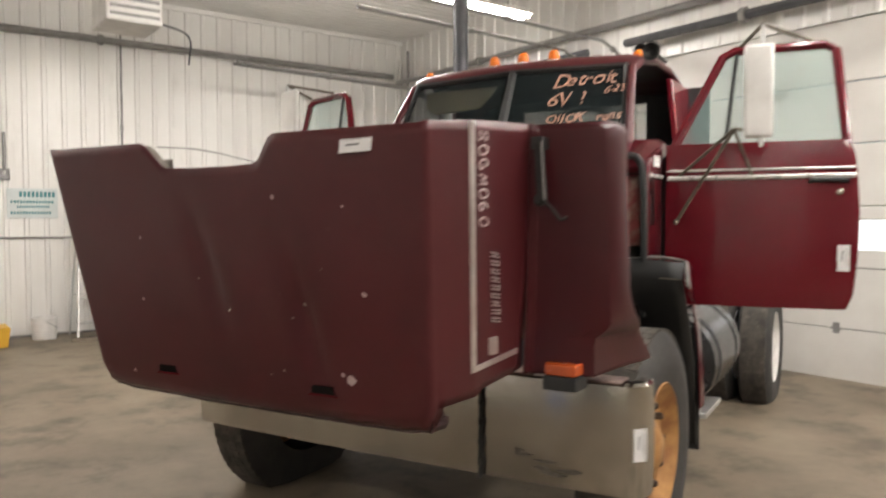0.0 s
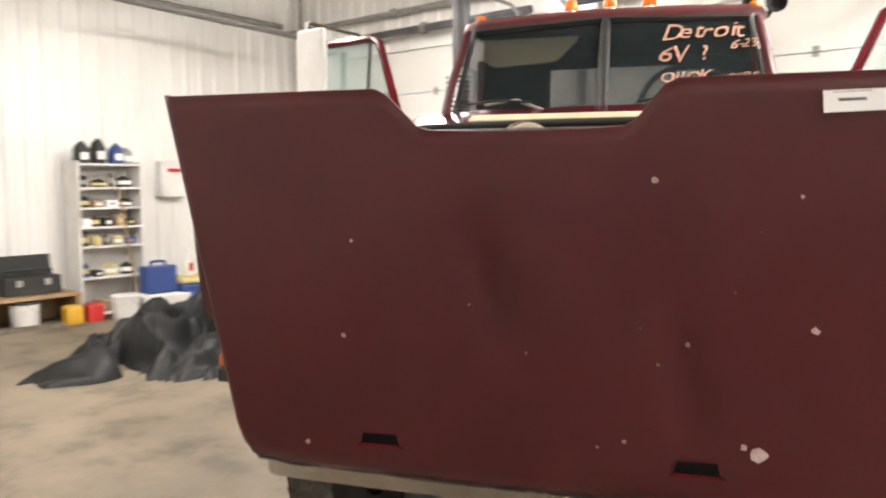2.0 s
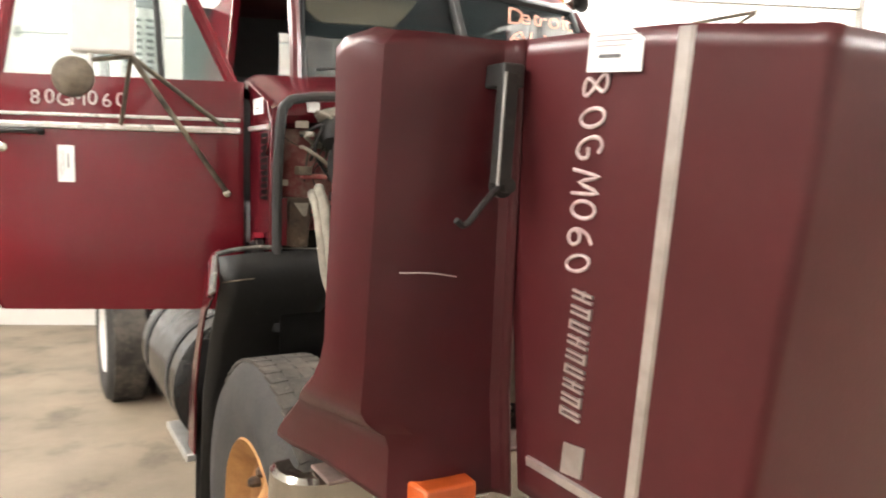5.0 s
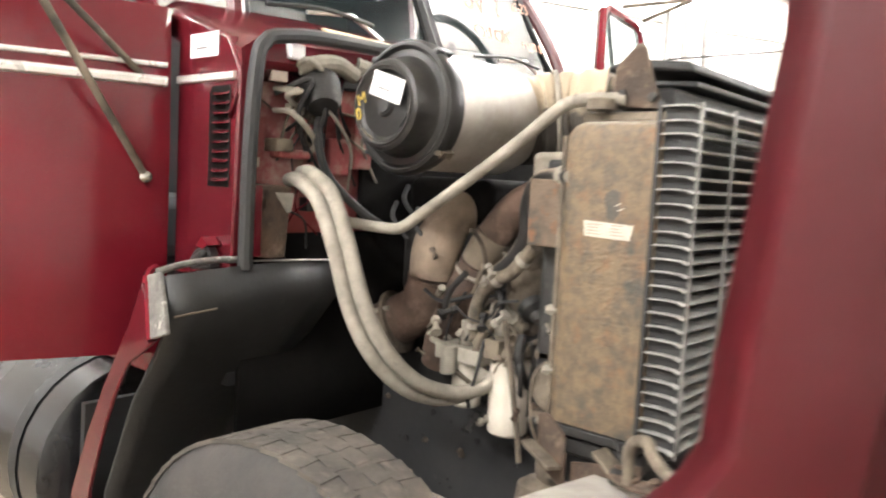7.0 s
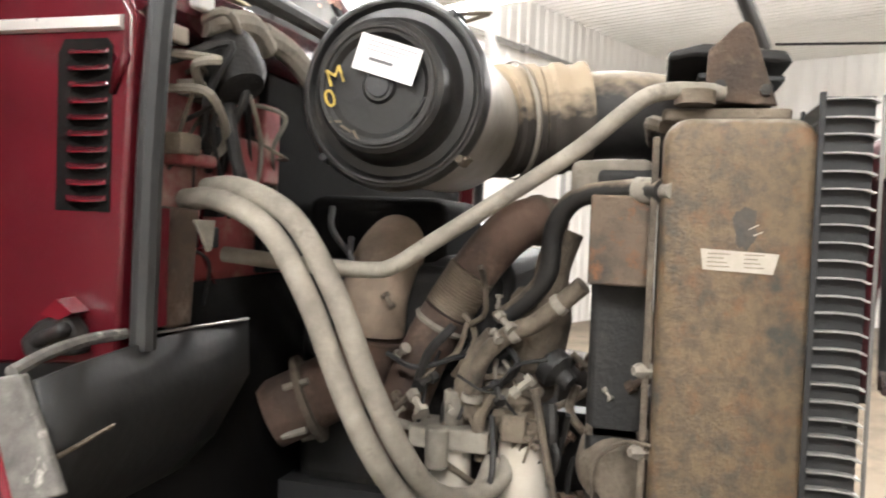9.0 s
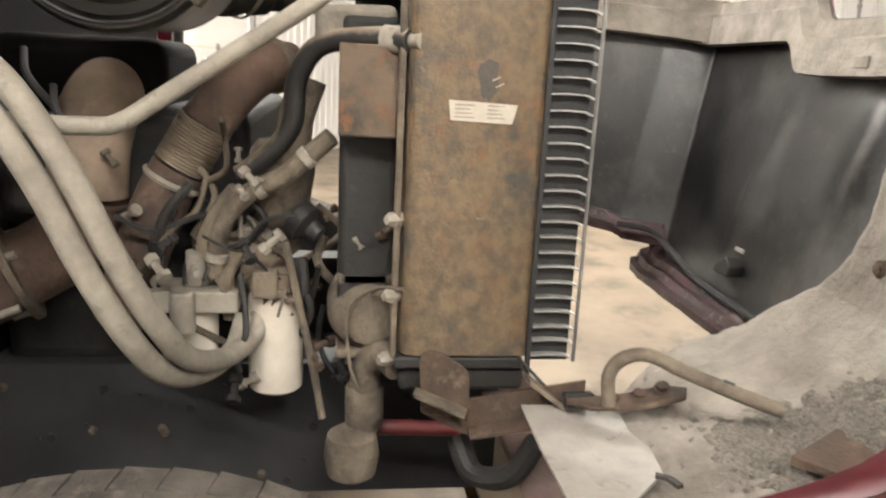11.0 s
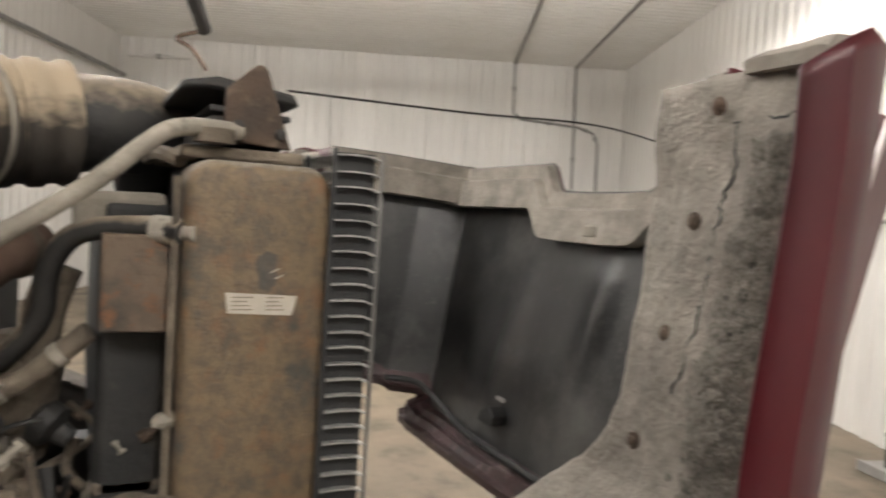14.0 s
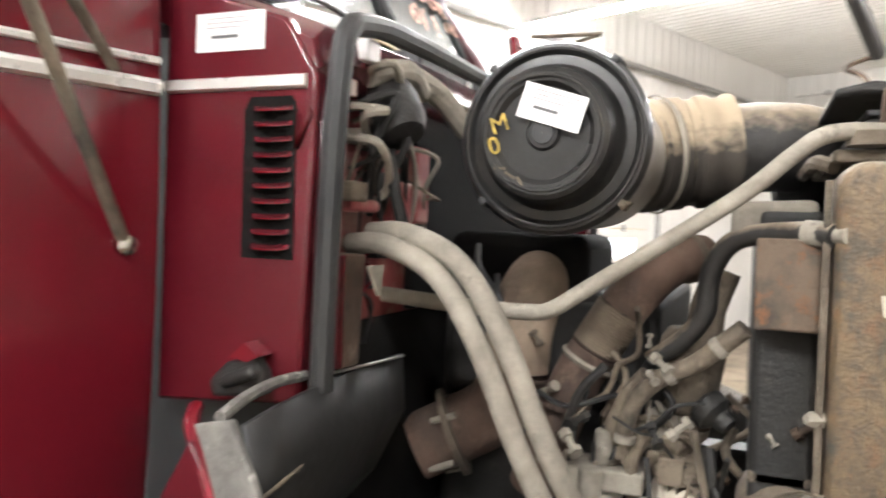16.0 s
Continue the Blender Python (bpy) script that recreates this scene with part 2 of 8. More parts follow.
# maroon_paint in a darker tone, for cowl, louvres and rear fender strip
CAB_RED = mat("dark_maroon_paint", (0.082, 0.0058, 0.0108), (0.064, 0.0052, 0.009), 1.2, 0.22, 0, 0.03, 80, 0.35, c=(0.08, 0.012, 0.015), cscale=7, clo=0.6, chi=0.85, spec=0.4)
BRIGHT = mat("bright_trim", (0.85, 0.83, 0.80), (0.7, 0.68, 0.64), 10, 0.28, 0.45, 0.05, 50)
NOSE = mat("dusty_maroon_flange", (0.05, 0.018, 0.019), (0.028, 0.016, 0.016), 9, 0.5, 0, 0.4, 60, c=(0.27, 0.21, 0.19), cscale=14, clo=0.56, chi=0.75)
INTERIOR = mat("dark_cab_lining", (0.02, 0.021, 0.022), (0.035, 0.035, 0.036), 4, 0.75, 0, 0.1, 40)


def tint_top(m, dust, lo, hi):
    """A dust tint mixed in by the upward normal, so a part is pale above and dark below, broken up by its own grain."""
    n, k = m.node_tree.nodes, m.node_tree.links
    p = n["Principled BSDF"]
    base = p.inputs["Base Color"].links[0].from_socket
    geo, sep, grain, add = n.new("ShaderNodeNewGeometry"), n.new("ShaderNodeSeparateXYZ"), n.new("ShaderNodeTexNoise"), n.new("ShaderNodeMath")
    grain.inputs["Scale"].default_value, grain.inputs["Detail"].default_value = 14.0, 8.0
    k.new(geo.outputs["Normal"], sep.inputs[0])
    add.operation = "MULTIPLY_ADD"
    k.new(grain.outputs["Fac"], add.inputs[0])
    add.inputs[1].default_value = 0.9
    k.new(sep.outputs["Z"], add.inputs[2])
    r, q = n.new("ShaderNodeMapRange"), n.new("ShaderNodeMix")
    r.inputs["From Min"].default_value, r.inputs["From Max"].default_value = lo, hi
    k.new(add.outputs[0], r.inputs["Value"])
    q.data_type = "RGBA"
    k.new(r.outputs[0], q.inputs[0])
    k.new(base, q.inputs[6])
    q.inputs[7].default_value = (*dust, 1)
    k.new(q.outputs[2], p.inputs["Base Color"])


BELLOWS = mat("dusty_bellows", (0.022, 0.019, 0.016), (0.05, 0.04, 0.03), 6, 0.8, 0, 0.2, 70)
HOSE_BLACK = mat("dusty_rubber_hose", (0.012, 0.0115, 0.011), (0.03, 0.027, 0.024), 8, 0.6, 0, 0.2, 80)
tint_top(RUST_TANK, (0.27, 0.24, 0.205), 1.0, 1.5)
tint_top(HOSE_BLACK, (0.25, 0.20, 0.145), 0.70, 1.35)
# the bellows' pale upper half and dark lower half are set in its colour
tint_top(BELLOWS, (0.35, 0.28, 0.195), 0.30, 0.85)


# ---- mesh helpers
def box(bm, x0, x1, y0, y1, z0, z1, m=None):
    v = [bm.verts.new(q if m is None else m @ Vector(q)) for q in ((x0, y0, z0), (x1, y0, z0), (x1, y1, z0), (x0, y1, z0), (x0, y0, z1), (x1, y0, z1), (x1, y1, z1), (x0, y1, z1))]
    for f in ((3, 2, 1, 0), (4, 5, 6, 7), (0, 1, 5, 4), (1, 2, 6, 5), (2, 3, 7, 6), (3, 0, 4, 7)):
        bm.faces.new([v[i] for i in f])
    return v


def rings(bm, loops, close=True, caps=True):
    made = [[bm.verts.new(p) for p in loop] for loop in loops]
    n = len(made[0])
    for r0, r1 in zip(made, made[1:]):
        for i in range(n if close else n - 1):
            j = (i + 1) % n
            bm.faces.new((r0[i], r0[j], r1[j], r1[i]))
    if caps and close:
        bm.faces.new(list(reversed(made[0])))
        bm.faces.new(made[-1])
    return made


def turn(bm, prof, origin, axis=(0, 0, 1), seg=28, caps=True):
    """Lathe: prof is rows of (radius, height along the axis)."""
    o, q = Vector(origin), Vector(axis).to_track_quat("Z", "Y")
    return rings(bm, [[o + q @ Vector((r * math.cos(a), r * math.sin(a), h)) for a in (2 * math.pi * i / seg for i in range(seg))] for r, h in prof], True, caps)


def rod(bm, p0, p1, r, r1=None, seg=14):
    p0, p1 = Vector(p0), Vector(p1)
    turn(bm, [(r, 0), (r if r1 is None else r1, (p1 - p0).length)], p0, p1 - p0, seg)


def smooth(pts, n=6):
    pts = [Vector(p) for p in pts]
    q = [pts[0] * 2 - pts[1], *pts, pts[-1] * 2 - pts[-2]]
    out = []
    for i in range(1, len(q) - 2):
        for k in range(n):
            t = k / n
            out.append(0.5 * ((2 * q[i]) + (q[i + 1] - q[i - 1]) * t + (2 * q[i - 1] - 5 * q[i] + 4 * q[i + 1] - q[i + 2]) * t * t + (3 * q[i] - q[i - 1] - 3 * q[i + 1] + q[i + 2]) * t ** 3))
    out.append(pts[-1])
    return out


def tube(bm, pts, r, seg=12, n=6, ridge=0.0, pitch=0.02, radii=None):
    path = smooth(pts, n) if n else [Vector(p) for p in pts]
    up, loops, s = None, [], 0.0
    for i, p in enumerate(path):
        d = (path[min(i + 1, len(path) - 1)] - path[max(i - 1, 0)]).normalized()
        if i:
            s += (p - path[i - 1]).length
        if up is None:
            up = d.orthogonal().normalized()
        up = (up - d * up.dot(d)).normalized()
        side = d.cross(up)
        rr = r if radii is None else radii[0] + (radii[1] - radii[0]) * i / (len(path) - 1)
        rr *= 1 + (ridge if ridge and int(s / pitch) % 2 else 0)
        loops.append([p + (up * math.cos(a) + side * math.sin(a)) * rr for a in (2 * math.pi * k / seg for k in range(seg))])
    rings(bm, loops)


def slab(bm, poly, fn, d0, d1):
    """A flat outline, pulled out from d0 to d1; fn(a, b, d) gives the place."""
    rings(bm, [[fn(a, b, d) for a, b in poly] for d in (d0, d1)])


def thing(name, loc, label, category, group="", kind="", m=None):
    ob = new(name)
    ob.empty_display_size = 0.1
    ob.matrix_basis = m if m is not None else Matrix.Translation(loc)
    return tagged(ob, label, category, group, kind)


def part(name, bm, material, parent=None, label="", off=None, sharp=35, bevel=0.0, seg=2, solid=0.0, soff=-1.0):
    """Links a bmesh as one mesh object under a thing or a part. off: where the thing stands, if the mesh is given in the world."""
    if off is not None:
        bmesh.ops.translate(bm, vec=-Vector(off), verts=bm.verts)
    bmesh.ops.recalc_face_normals(bm, faces=bm.faces)
    me = bpy.data.meshes.new(name)
    bm.to_mesh(me)
    bm.free()
    me.polygons.foreach_set("use_smooth", [True] * len(me.polygons))
    me.set_sharp_from_angle(angle=radians(sharp))
    for q in (material if isinstance(material, (list, tuple)) else [material]):
        me.materials.append(q)
    ob = new(name, me)
    if parent:
        ob.parent = parent
    if label:
        ob["label"] = label
    if solid:
        q = ob.modifiers.new("thick", "SOLIDIFY")
        q.thickness, q.offset = solid, soff
        if isinstance(material, (list, tuple)) and len(material) > 1:
            q.material_offset = 1
    if bevel:
        q = ob.modifiers.new("edge", "BEVEL")
        q.width, q.segments, q.limit_method, q.angle_limit = bevel, seg, "ANGLE", radians(40)
    return ob


def writing(name, text, size, m, material, parent=None, depth=0.001, align="CENTER", shear=0.0):
    cu = bpy.data.curves.new(name, "FONT")
    cu.body, cu.size, cu.extrude, cu.align_x, cu.align_y, cu.shear = text, size, depth, align, "CENTER", shear
    tmp = bpy.data.objects.new(name, cu)
    scene.collection.objects.link(tmp)
    bpy.context.view_layer.update()
    me = bpy.data.meshes.new_from_object(tmp.evaluated_get(bpy.context.evaluated_depsgraph_get()))
    bpy.data.objects.remove(tmp)
    me.transform(m)
    me.materials.clear()
    me.materials.append(material)
    ob = new(name, me)
    if parent:
        ob.parent = parent
    return ob


def handwriting(name, text, size, m, material, parent, label, seed):
    """Chalked by hand: each letter is set down a little askew, its strokes uneven."""
    rnd, x = random.Random(seed), 0.0
    for ch in text:
        if ch != " ":
            s = rnd.uniform(0.9, 1.12)
            ob = writing(name, ch, size * s, Matrix.Identity(4), material, parent, 0.0008, shear=rnd.uniform(0.05, 0.35))
            ob["label"] = label
            for v in ob.data.vertices:
                q = noise.noise_vector((v.co.x / size * 2.2 + seed, v.co.y / size * 2.2, x * 9)) * size * 0.07
                v.co.x += q.x
                v.co.y += q.y
            ob.data.transform(m @ Matrix.Translation((x, rnd.uniform(-0.06, 0.06) * size, 0)) @ pose(0, 0, 0, 0, 0, rnd.uniform(-7, 9)))
        x += size * (0.27 if ch in "il-.t" else 0.36 if ch == " " else 0.52)


def B():
    return bmesh.new()


def structure(ob, label, category):
    return tagged(ob, label, category, "", "structure")


def in_room(ob):
    ob.matrix_basis = ROOM @ ob.matrix_basis
    return ob


# ---- the garage
def ribbed(bm, length, pitch, depth, place):
    """A folded sheet: place(along, out, up01) for a wall's two edges."""
    prof, a = [], 0.0
    while a < length - 1e-6:
        for da, o in ((0, 0), (pitch - 0.075, 0), (pitch - 0.055, depth), (pitch - 0.02, depth)):
            if a + da <= length:
                prof.append((a + da, o))
        a += pitch
    prof.append((length, 0))
    lo = [bm.verts.new(place(a, o, 0)) for a, o in prof]
    hi = [bm.verts.new(place(a, o, 1)) for a, o in prof]
    for i in range(len(prof) - 1):
        bm.faces.new((lo[i], lo[i + 1], hi[i + 1], hi[i]))


def wall_left(name, y0, y1, z0, z1):
    bm = B()
    ribbed(bm, y1 - y0, 0.23, 0.018, lambda a, o, s: (o, y0 + a, z0 + (z1 - z0) * s))
    box(bm, -0.15, -0.004, y0, y1, z0, z1)
    return structure(in_room(part(name, bm, STEEL_WALL, sharp=20)), "white ribbed steel sheet wall, slightly dirty", "wall")


def wall_rear(name, x0, x1, z0, z1):
    bm = B()
    ribbed(bm, x1 - x0, 0.23, 0.018, lambda a, o, s: (x0 + a, -o, z0 + (z1 - z0) * s))
    box(bm, x0, x1, 0.004, 0.15, z0, z1)
    return structure(in_room(part(name, bm, STEEL_WALL, sharp=20)), "white ribbed steel wall between overhead doors", "wall")


D0, D1 = -1.16, -0.27            # the exit door
wall_left("wall_west_1", -L, D0, 0, H)
wall_left("wall_west_2", D1, 0, 0, H)
wall_left("wall_west_3", D0, D1, 2.08, H)
GARAGE = [(1.25, 4.55), (5.05, 8.2), (8.75, 12.0), (12.6, 15.9)]
DOOR_H = 3.42
edges = [0.0] + [e for g in GARAGE for e in g] + [W]
for i in range(0, len(edges), 2):
    wall_rear("wall_north_%d" % (i // 2 + 1), edges[i], edges[i + 1], 0, DOOR_H)
wall_rear("wall_north_6", 0, W, DOOR_H, H)
bm = B()
ribbed(bm, L, 0.23, 0.018, lambda a, o, s: (W - o, -L + a, H * s))
box(bm, W + 0.004, W + 0.15, -L, 0, 0, H)
structure(in_room(part("wall_east", bm, STEEL_WALL, sharp=20)), "white ribbed steel sheet wall", "wall")
bm = B()
ribbed(bm, W, 0.23, 0.018, lambda a, o, s: (a, -L + o, H * s))
box(bm, 0, W, -L - 0.15, -L - 0.004, 0, H)
structure(in_room(part("wall_south", bm, STEEL_WALL, sharp=20)), "white ribbed steel sheet wall", "wall")
bm = B()
ribbed(bm, W, 0.16, 0.045, lambda a, o, s: (a, -L * s, H - o))
box(bm, -0.15, W + 0.15, -L - 0.15, 0.15, H + 0.004, H + 0.12)
structure(in_room(part("ceiling", bm, STEEL_CEIL, sharp=20)), "white ribbed steel ceiling sheets", "ceiling")
bm = B()
n = 40
grid = [[bm.verts.new((-0.15 + (W + 0.3) * i / n, -L - 0.15 + (L + 0.3) * j / n, 0.006 * noise.noise((i * 0.6, j * 0.6, 0)) - 0.004)) for j in range(n + 1)] for i in range(n + 1)]
for i in range(n):
    for j in range(n):
        bm.faces.new((grid[i][j], grid[i + 1][j], grid[i + 1][j + 1], grid[i][j + 1]))
structure(in_room(part("floor", bm, CONCRETE, solid=0.1)), "worn tan concrete garage floor with damp stains", "floor")
bm = B()
box(bm, 0.02, 0.035, -L, D0 - 0.06, 0, 0.12)
structure(in_room(part("baseboard_west", bm, GREY)), "grey steel flashing along the wall's foot", "baseboard")
bm = B()
box(bm, -0.002, 0.05, -L, 0, H - 0.1, H - 0.002)
structure(in_room(part("trim_west", bm, STEEL_CEIL, bevel=0.004)), "white steel trim under the ceiling", "trim")

for gi, (x0, x1) in enumerate(GARAGE):
    door = in_room(thing("door_%d" % (gi + 1), ((x0 + x1) / 2, 0.05, 0), "white sectional overhead door, closed, with small windows", "overhead door", "overhead doors", "structure"))
    ox = (x0 + x1) / 2
    ph = DOOR_H / 6
    for k in range(6):
        bm = B()
        z0, z1 = k * ph + 0.004, (k + 1) * ph - 0.006
        if k == 2:                 # the panel with panes
            wins = [(x0 + 0.15 + j * 1.05, x0 + 0.78 + j * 1.05) for j in range(3)]
            xs = [x0 + 0.01] + [e for w in wins for e in w] + [x1 - 0.01]
            for i in range(0, len(xs), 2):
                box(bm, xs[i] - ox, xs[i + 1] - ox, -0.02, 0.025, z0, z1)
            for a, b in wins:
                box(bm, a - ox, b - ox, -0.02, 0.025, z0, z0 + 0.16)
                box(bm, a - ox, b - ox, -0.02, 0.025, z1 - 0.12, z1)
        else:
            box(bm, x0 + 0.01 - ox, x1 - 0.01 - ox, -0.02, 0.025, z0, z1)
        p = part("panel", bm, DOOR_WHITE, door, bevel=0.006)
        if k == 2:
            for a, b in wins:
                bm = B()
                box(bm, a - ox + 0.004, b - ox - 0.004, 0.0, 0.008, z0 + 0.164, z1 - 0.124)
                part("pane", bm, DAY, p, "bright daylit pane")
        for hx in [0.75, (x1 - x0) / 2, x1 - x0 - 0.75]:
            if k:
                bm = B()
                box(bm, x0 + hx - 0.03 - ox, x0 + hx + 0.03 - ox, -0.03, -0.021, z0 - 0.05, z0 + 0.05)
                rod(bm, (x0 + hx - 0.05 - ox, -0.03, z0 - 0.004), (x0 + hx + 0.05 - ox, -0.03, z0 - 0.004), 0.009)
                part("hinge", bm, GREY, door)
    for sx in (x0 - ox - 0.03, x1 - ox + 0.03):
        bm = B()
        box(bm, sx - 0.03, sx + 0.03, -0.11, -0.05, 0, DOOR_H + 0.1)
        part("track", bm, GREY, door, "galvanised vertical track")

# exit door in the left wall
door = in_room(thing("exit_door", (0, (D0 + D1) / 2, 0), "pale blue-grey steel exit door with a bright window pane", "door", "", "structure"))
oy = (D0 + D1) / 2
bm = B()
for y0, y1, z0, z1 in ((D0, D0 + 0.05, 0, 2.08), (D1 - 0.05, D1, 0, 2.08), (D0 + 0.05, D1 - 0.05, 2.03, 2.08)):
    box(bm, -0.14, 0.03, y0 - oy, y1 - oy, z0, z1)
part("frame", bm, GREY, door, bevel=0.004)
bm = B()
wy0, wy1, wz0, wz1 = D0 + 0.14, D1 - 0.14, 0.98, 1.86
for y0, y1, z0, z1 in ((D0 + 0.055, wy0, 0.01, 2.02), (wy1, D1 - 0.055, 0.01, 2.02), (wy0, wy1, 0.01, wz0), (wy0, wy1, wz1, 2.02)):
    box(bm, -0.05, -0.01, y0 - oy, y1 - oy, z0, z1)
leaf = part("leaf", bm, BLUE_DOOR, door)
bm = B()
box(bm, -0.034, -0.026, wy0 - oy, wy1 - oy, wz0, wz1)
part("pane", bm, DAY, leaf, "bright daylit window pane")
bm = B()
rod(bm, (-0.01, D1 - 0.12 - oy, 0.95), (0.05, D1 - 0.12 - oy, 0.95), 0.012)
rod(bm, (0.05, D1 - 0.12 - oy, 0.95), (0.05, D1 - 0.22 - oy, 0.95), 0.01)
part("handle", bm, GREY, leaf)

# tubes under the ceiling
first = None
for i, (x, y) in enumerate(TUBES):
    m = ROOM @ pose(x, y, TUBE_Z)
    if first is None:
        first = thing("ceiling_light", (0, 0, 0), "long white fluorescent ceiling light, switched on", "ceiling light", "ceiling lights", m=m)
        bm = B()
        slab(bm, [(-0.09, 0.02), (-0.05, 0.08), (0.05, 0.08), (0.09, 0.02)], lambda a, b, d: Vector((a, d, b)), -1.22, 1.22)
        part("housing", bm, WHITE, first)
        for s in (-0.045, 0.045):
            bm = B()
            rod(bm, (s, -1.18, -0.006), (s, 1.18, -0.006), 0.019)
            part("tube", bm, TUBE_GLOW, first, "glowing white tube")
        for s in (-0.9, 0.9):
            bm = B()
            rod(bm, (0, s, 0.08), (0, s, H - TUBE_Z), 0.006, seg=8)
            part("hanger", bm, GREY, first)
    else:
        copy_thing(first, m)
    lamp = bpy.data.lights.new("tube_light", "AREA")
    lamp.shape, lamp.size, lamp.size_y, lamp.energy, lamp.color = "RECTANGLE", 0.22, 2.4, 75, (1.0, 0.965, 0.94)
    new("tube_light", lamp).matrix_basis = m @ pose(0, 0, -0.04)


# ---- the truck
ROOT = (CX, 2.5, 0.0)
truck = thing("truck", ROOT, "old maroon conventional truck, its hood tilted forward and both doors open", "truck")


def tp(name, bm, material, parent=None, label="", **k):
    return part(name, bm, material, parent or truck, label, off=ROOT, **k)


# hood: a tilted shell; profile from the rear edge of one flank round the front to the other
Z_TOP, Z_CUT, Z_BOT = 1.864, 1.772, 0.895


def yf(z):
    return 0.125 + (Z_TOP - z) * 0.19


def hw(z):
    return 0.876 - 0.085 * (Z_TOP - z) / 0.93


FLANK = [0.69, 0.66, 0.63, 0.60, 0.56, 0.50, 0.44]
EDGE = [0.19, 0.18, 0.17, 0.12, 0.06, 0.03]      # behind the front edge, across the trim
CUT = [(-0.215, Z_TOP), (-0.19, Z_TOP - 0.012), (-0.125, Z_CUT + 0.012), (-0.10, Z_CUT), (0.02, Z_CUT - 0.004), (0.20, Z_CUT - 0.004), (0.32, Z_CUT), (0.345, Z_CUT + 0.012), (0.40, Z_TOP - 0.012), (0.425, Z_TOP)]


def flank(side, y, z, out=0.0):
    """The hood's side wall: it flares out to the trim, then runs on to the fender."""
    y0, w0, w2 = yf(z), hw(z), 0.965 - 0.065 * (Z_TOP - z) / 0.93
    flare = 0.052 + (0.018 * (z - 1.1) if side < 0 else 0.0)
    w1 = w0 + flare
    if y < y0 + 0.18:
        w = w0 + flare * max(0.0, y - y0 - 0.022) / 0.158
    else:
        w = w1 + (w2 - w1) * (y - y0 - 0.18) / (0.51 - y0)
    return Vector((CX + side * (w + out), y, z))


def hood_columns():
    cols = []                      # (kind, value, top, bottom)
    for y in FLANK:
        cols.append(("l", y, Z_TOP + 0.024 + 0.05 * (y - 0.3), 1.02 + 0.2 * (y - 0.42)))
    for u in EDGE:
        cols.append(("lo", u, Z_TOP + 0.006 + 0.1 * (u - 0.04), 1.0 + 0.1 * (u - 0.04)))
    for a in (0, 22, 45, 68):
        cols.append(("lc", a, Z_TOP + 0.006 - 0.004 * a / 68, 1.0 - 0.06 * a / 68))
    for f in (0.998, 0.985, 0.93, 0.86, 0.70, 0.52):
        cols.append(("f", -f, Z_TOP, Z_BOT + (0.03 if f > 0.99 else 0.01 if f > 0.9 else 0)))
    for (x, t), (x1, t1) in zip(CUT, CUT[1:]):
        k = max(1, round((x1 - x) / 0.03))
        for i in range(k):
            cols.append(("x", x + (x1 - x) * i / k, t + (t1 - t) * i / k, Z_BOT - 0.004))
    for i in range(7):
        cols.append(("x", CUT[-1][0] + 0.03 * i, Z_TOP, Z_BOT - 0.003))
    for f in (0.70, 0.80, 0.88, 0.94, 0.985, 0.998):
        cols.append(("f", f, Z_TOP, Z_BOT + (0.03 if f > 0.99 else 0.01 if f > 0.9 else 0)))
    for a in (68, 45, 22, 0):
        cols.append(("rc", a, Z_TOP + 0.006 - 0.003 * a / 68, 1.0 - 0.06 * a / 68))
    for u in reversed(EDGE):
        cols.append(("ro", u, Z_TOP + 0.006 + 0.1 * (u - 0.04), 1.0 + 0.1 * (u - 0.04)))
    for y in reversed(FLANK):
        cols.append(("r", y, Z_TOP + 0.024 + 0.05 * (y - 0.3), 1.02 + 0.2 * (y - 0.42)))
    return cols


def hood_point(col, s, inset=0.0):
    kind, v, top, bot = col
    z = bot + (top - bot) * s
    R = 0.022
    h, y0 = hw(z) - inset, yf(z) + inset
    roll = 0.05 * max(0, (0.06 - s) / 0.06) ** 2          # the nose turns under
    side = -1 if kind[0] == "l" else 1
    if kind in ("l", "r"):
        return flank(side, max(v, y0 + 0.20), z, -inset)
    if kind in ("lo", "ro"):
        return flank(side, y0 + v, z, -inset)
    if kind in ("lc", "rc"):
        a = radians(v)
        return Vector((CX + side * (h - R + R * math.cos(a)), y0 + R - R * math.sin(a) + roll, z))
    x = CX + v * (h - R) if kind == "f" else v
    dent = 0.022 * math.exp(-((x - 0.02 + 0.20 * (z - 1.45)) / 0.042) ** 2) * math.exp(-((z - 1.42) / 0.17) ** 2) + 0.022 * math.exp(-((x - 0.44 + 0.19 * (z - 1.3)) / 0.042) ** 2) * math.exp(-((z - 1.25) / 0.2) ** 2)
    return Vector((x, y0 + dent + roll, z))


COLS = hood_columns()
ROWS_N = 28
bm = B()
grid = [[bm.verts.new(hood_point(c, j / ROWS_N)) for j in range(ROWS_N + 1)] for c in COLS]
for a, b in zip(grid, grid[1:]):
    for j in range(ROWS_N):
        bm.faces.new((a[j], b[j], b[j + 1], a[j + 1]))
hood = tp("hood", bm, [HOOD_RED, DARK], label="tilted maroon hood shell with faded, chipped paint", solid=0.009, sharp=50)
# inner stiffening lip along the cut-out edge, raw glass fibre
bm = B()
front = [i for i, c in enumerate(COLS) if c[0] in ("f", "x")]
loops = []
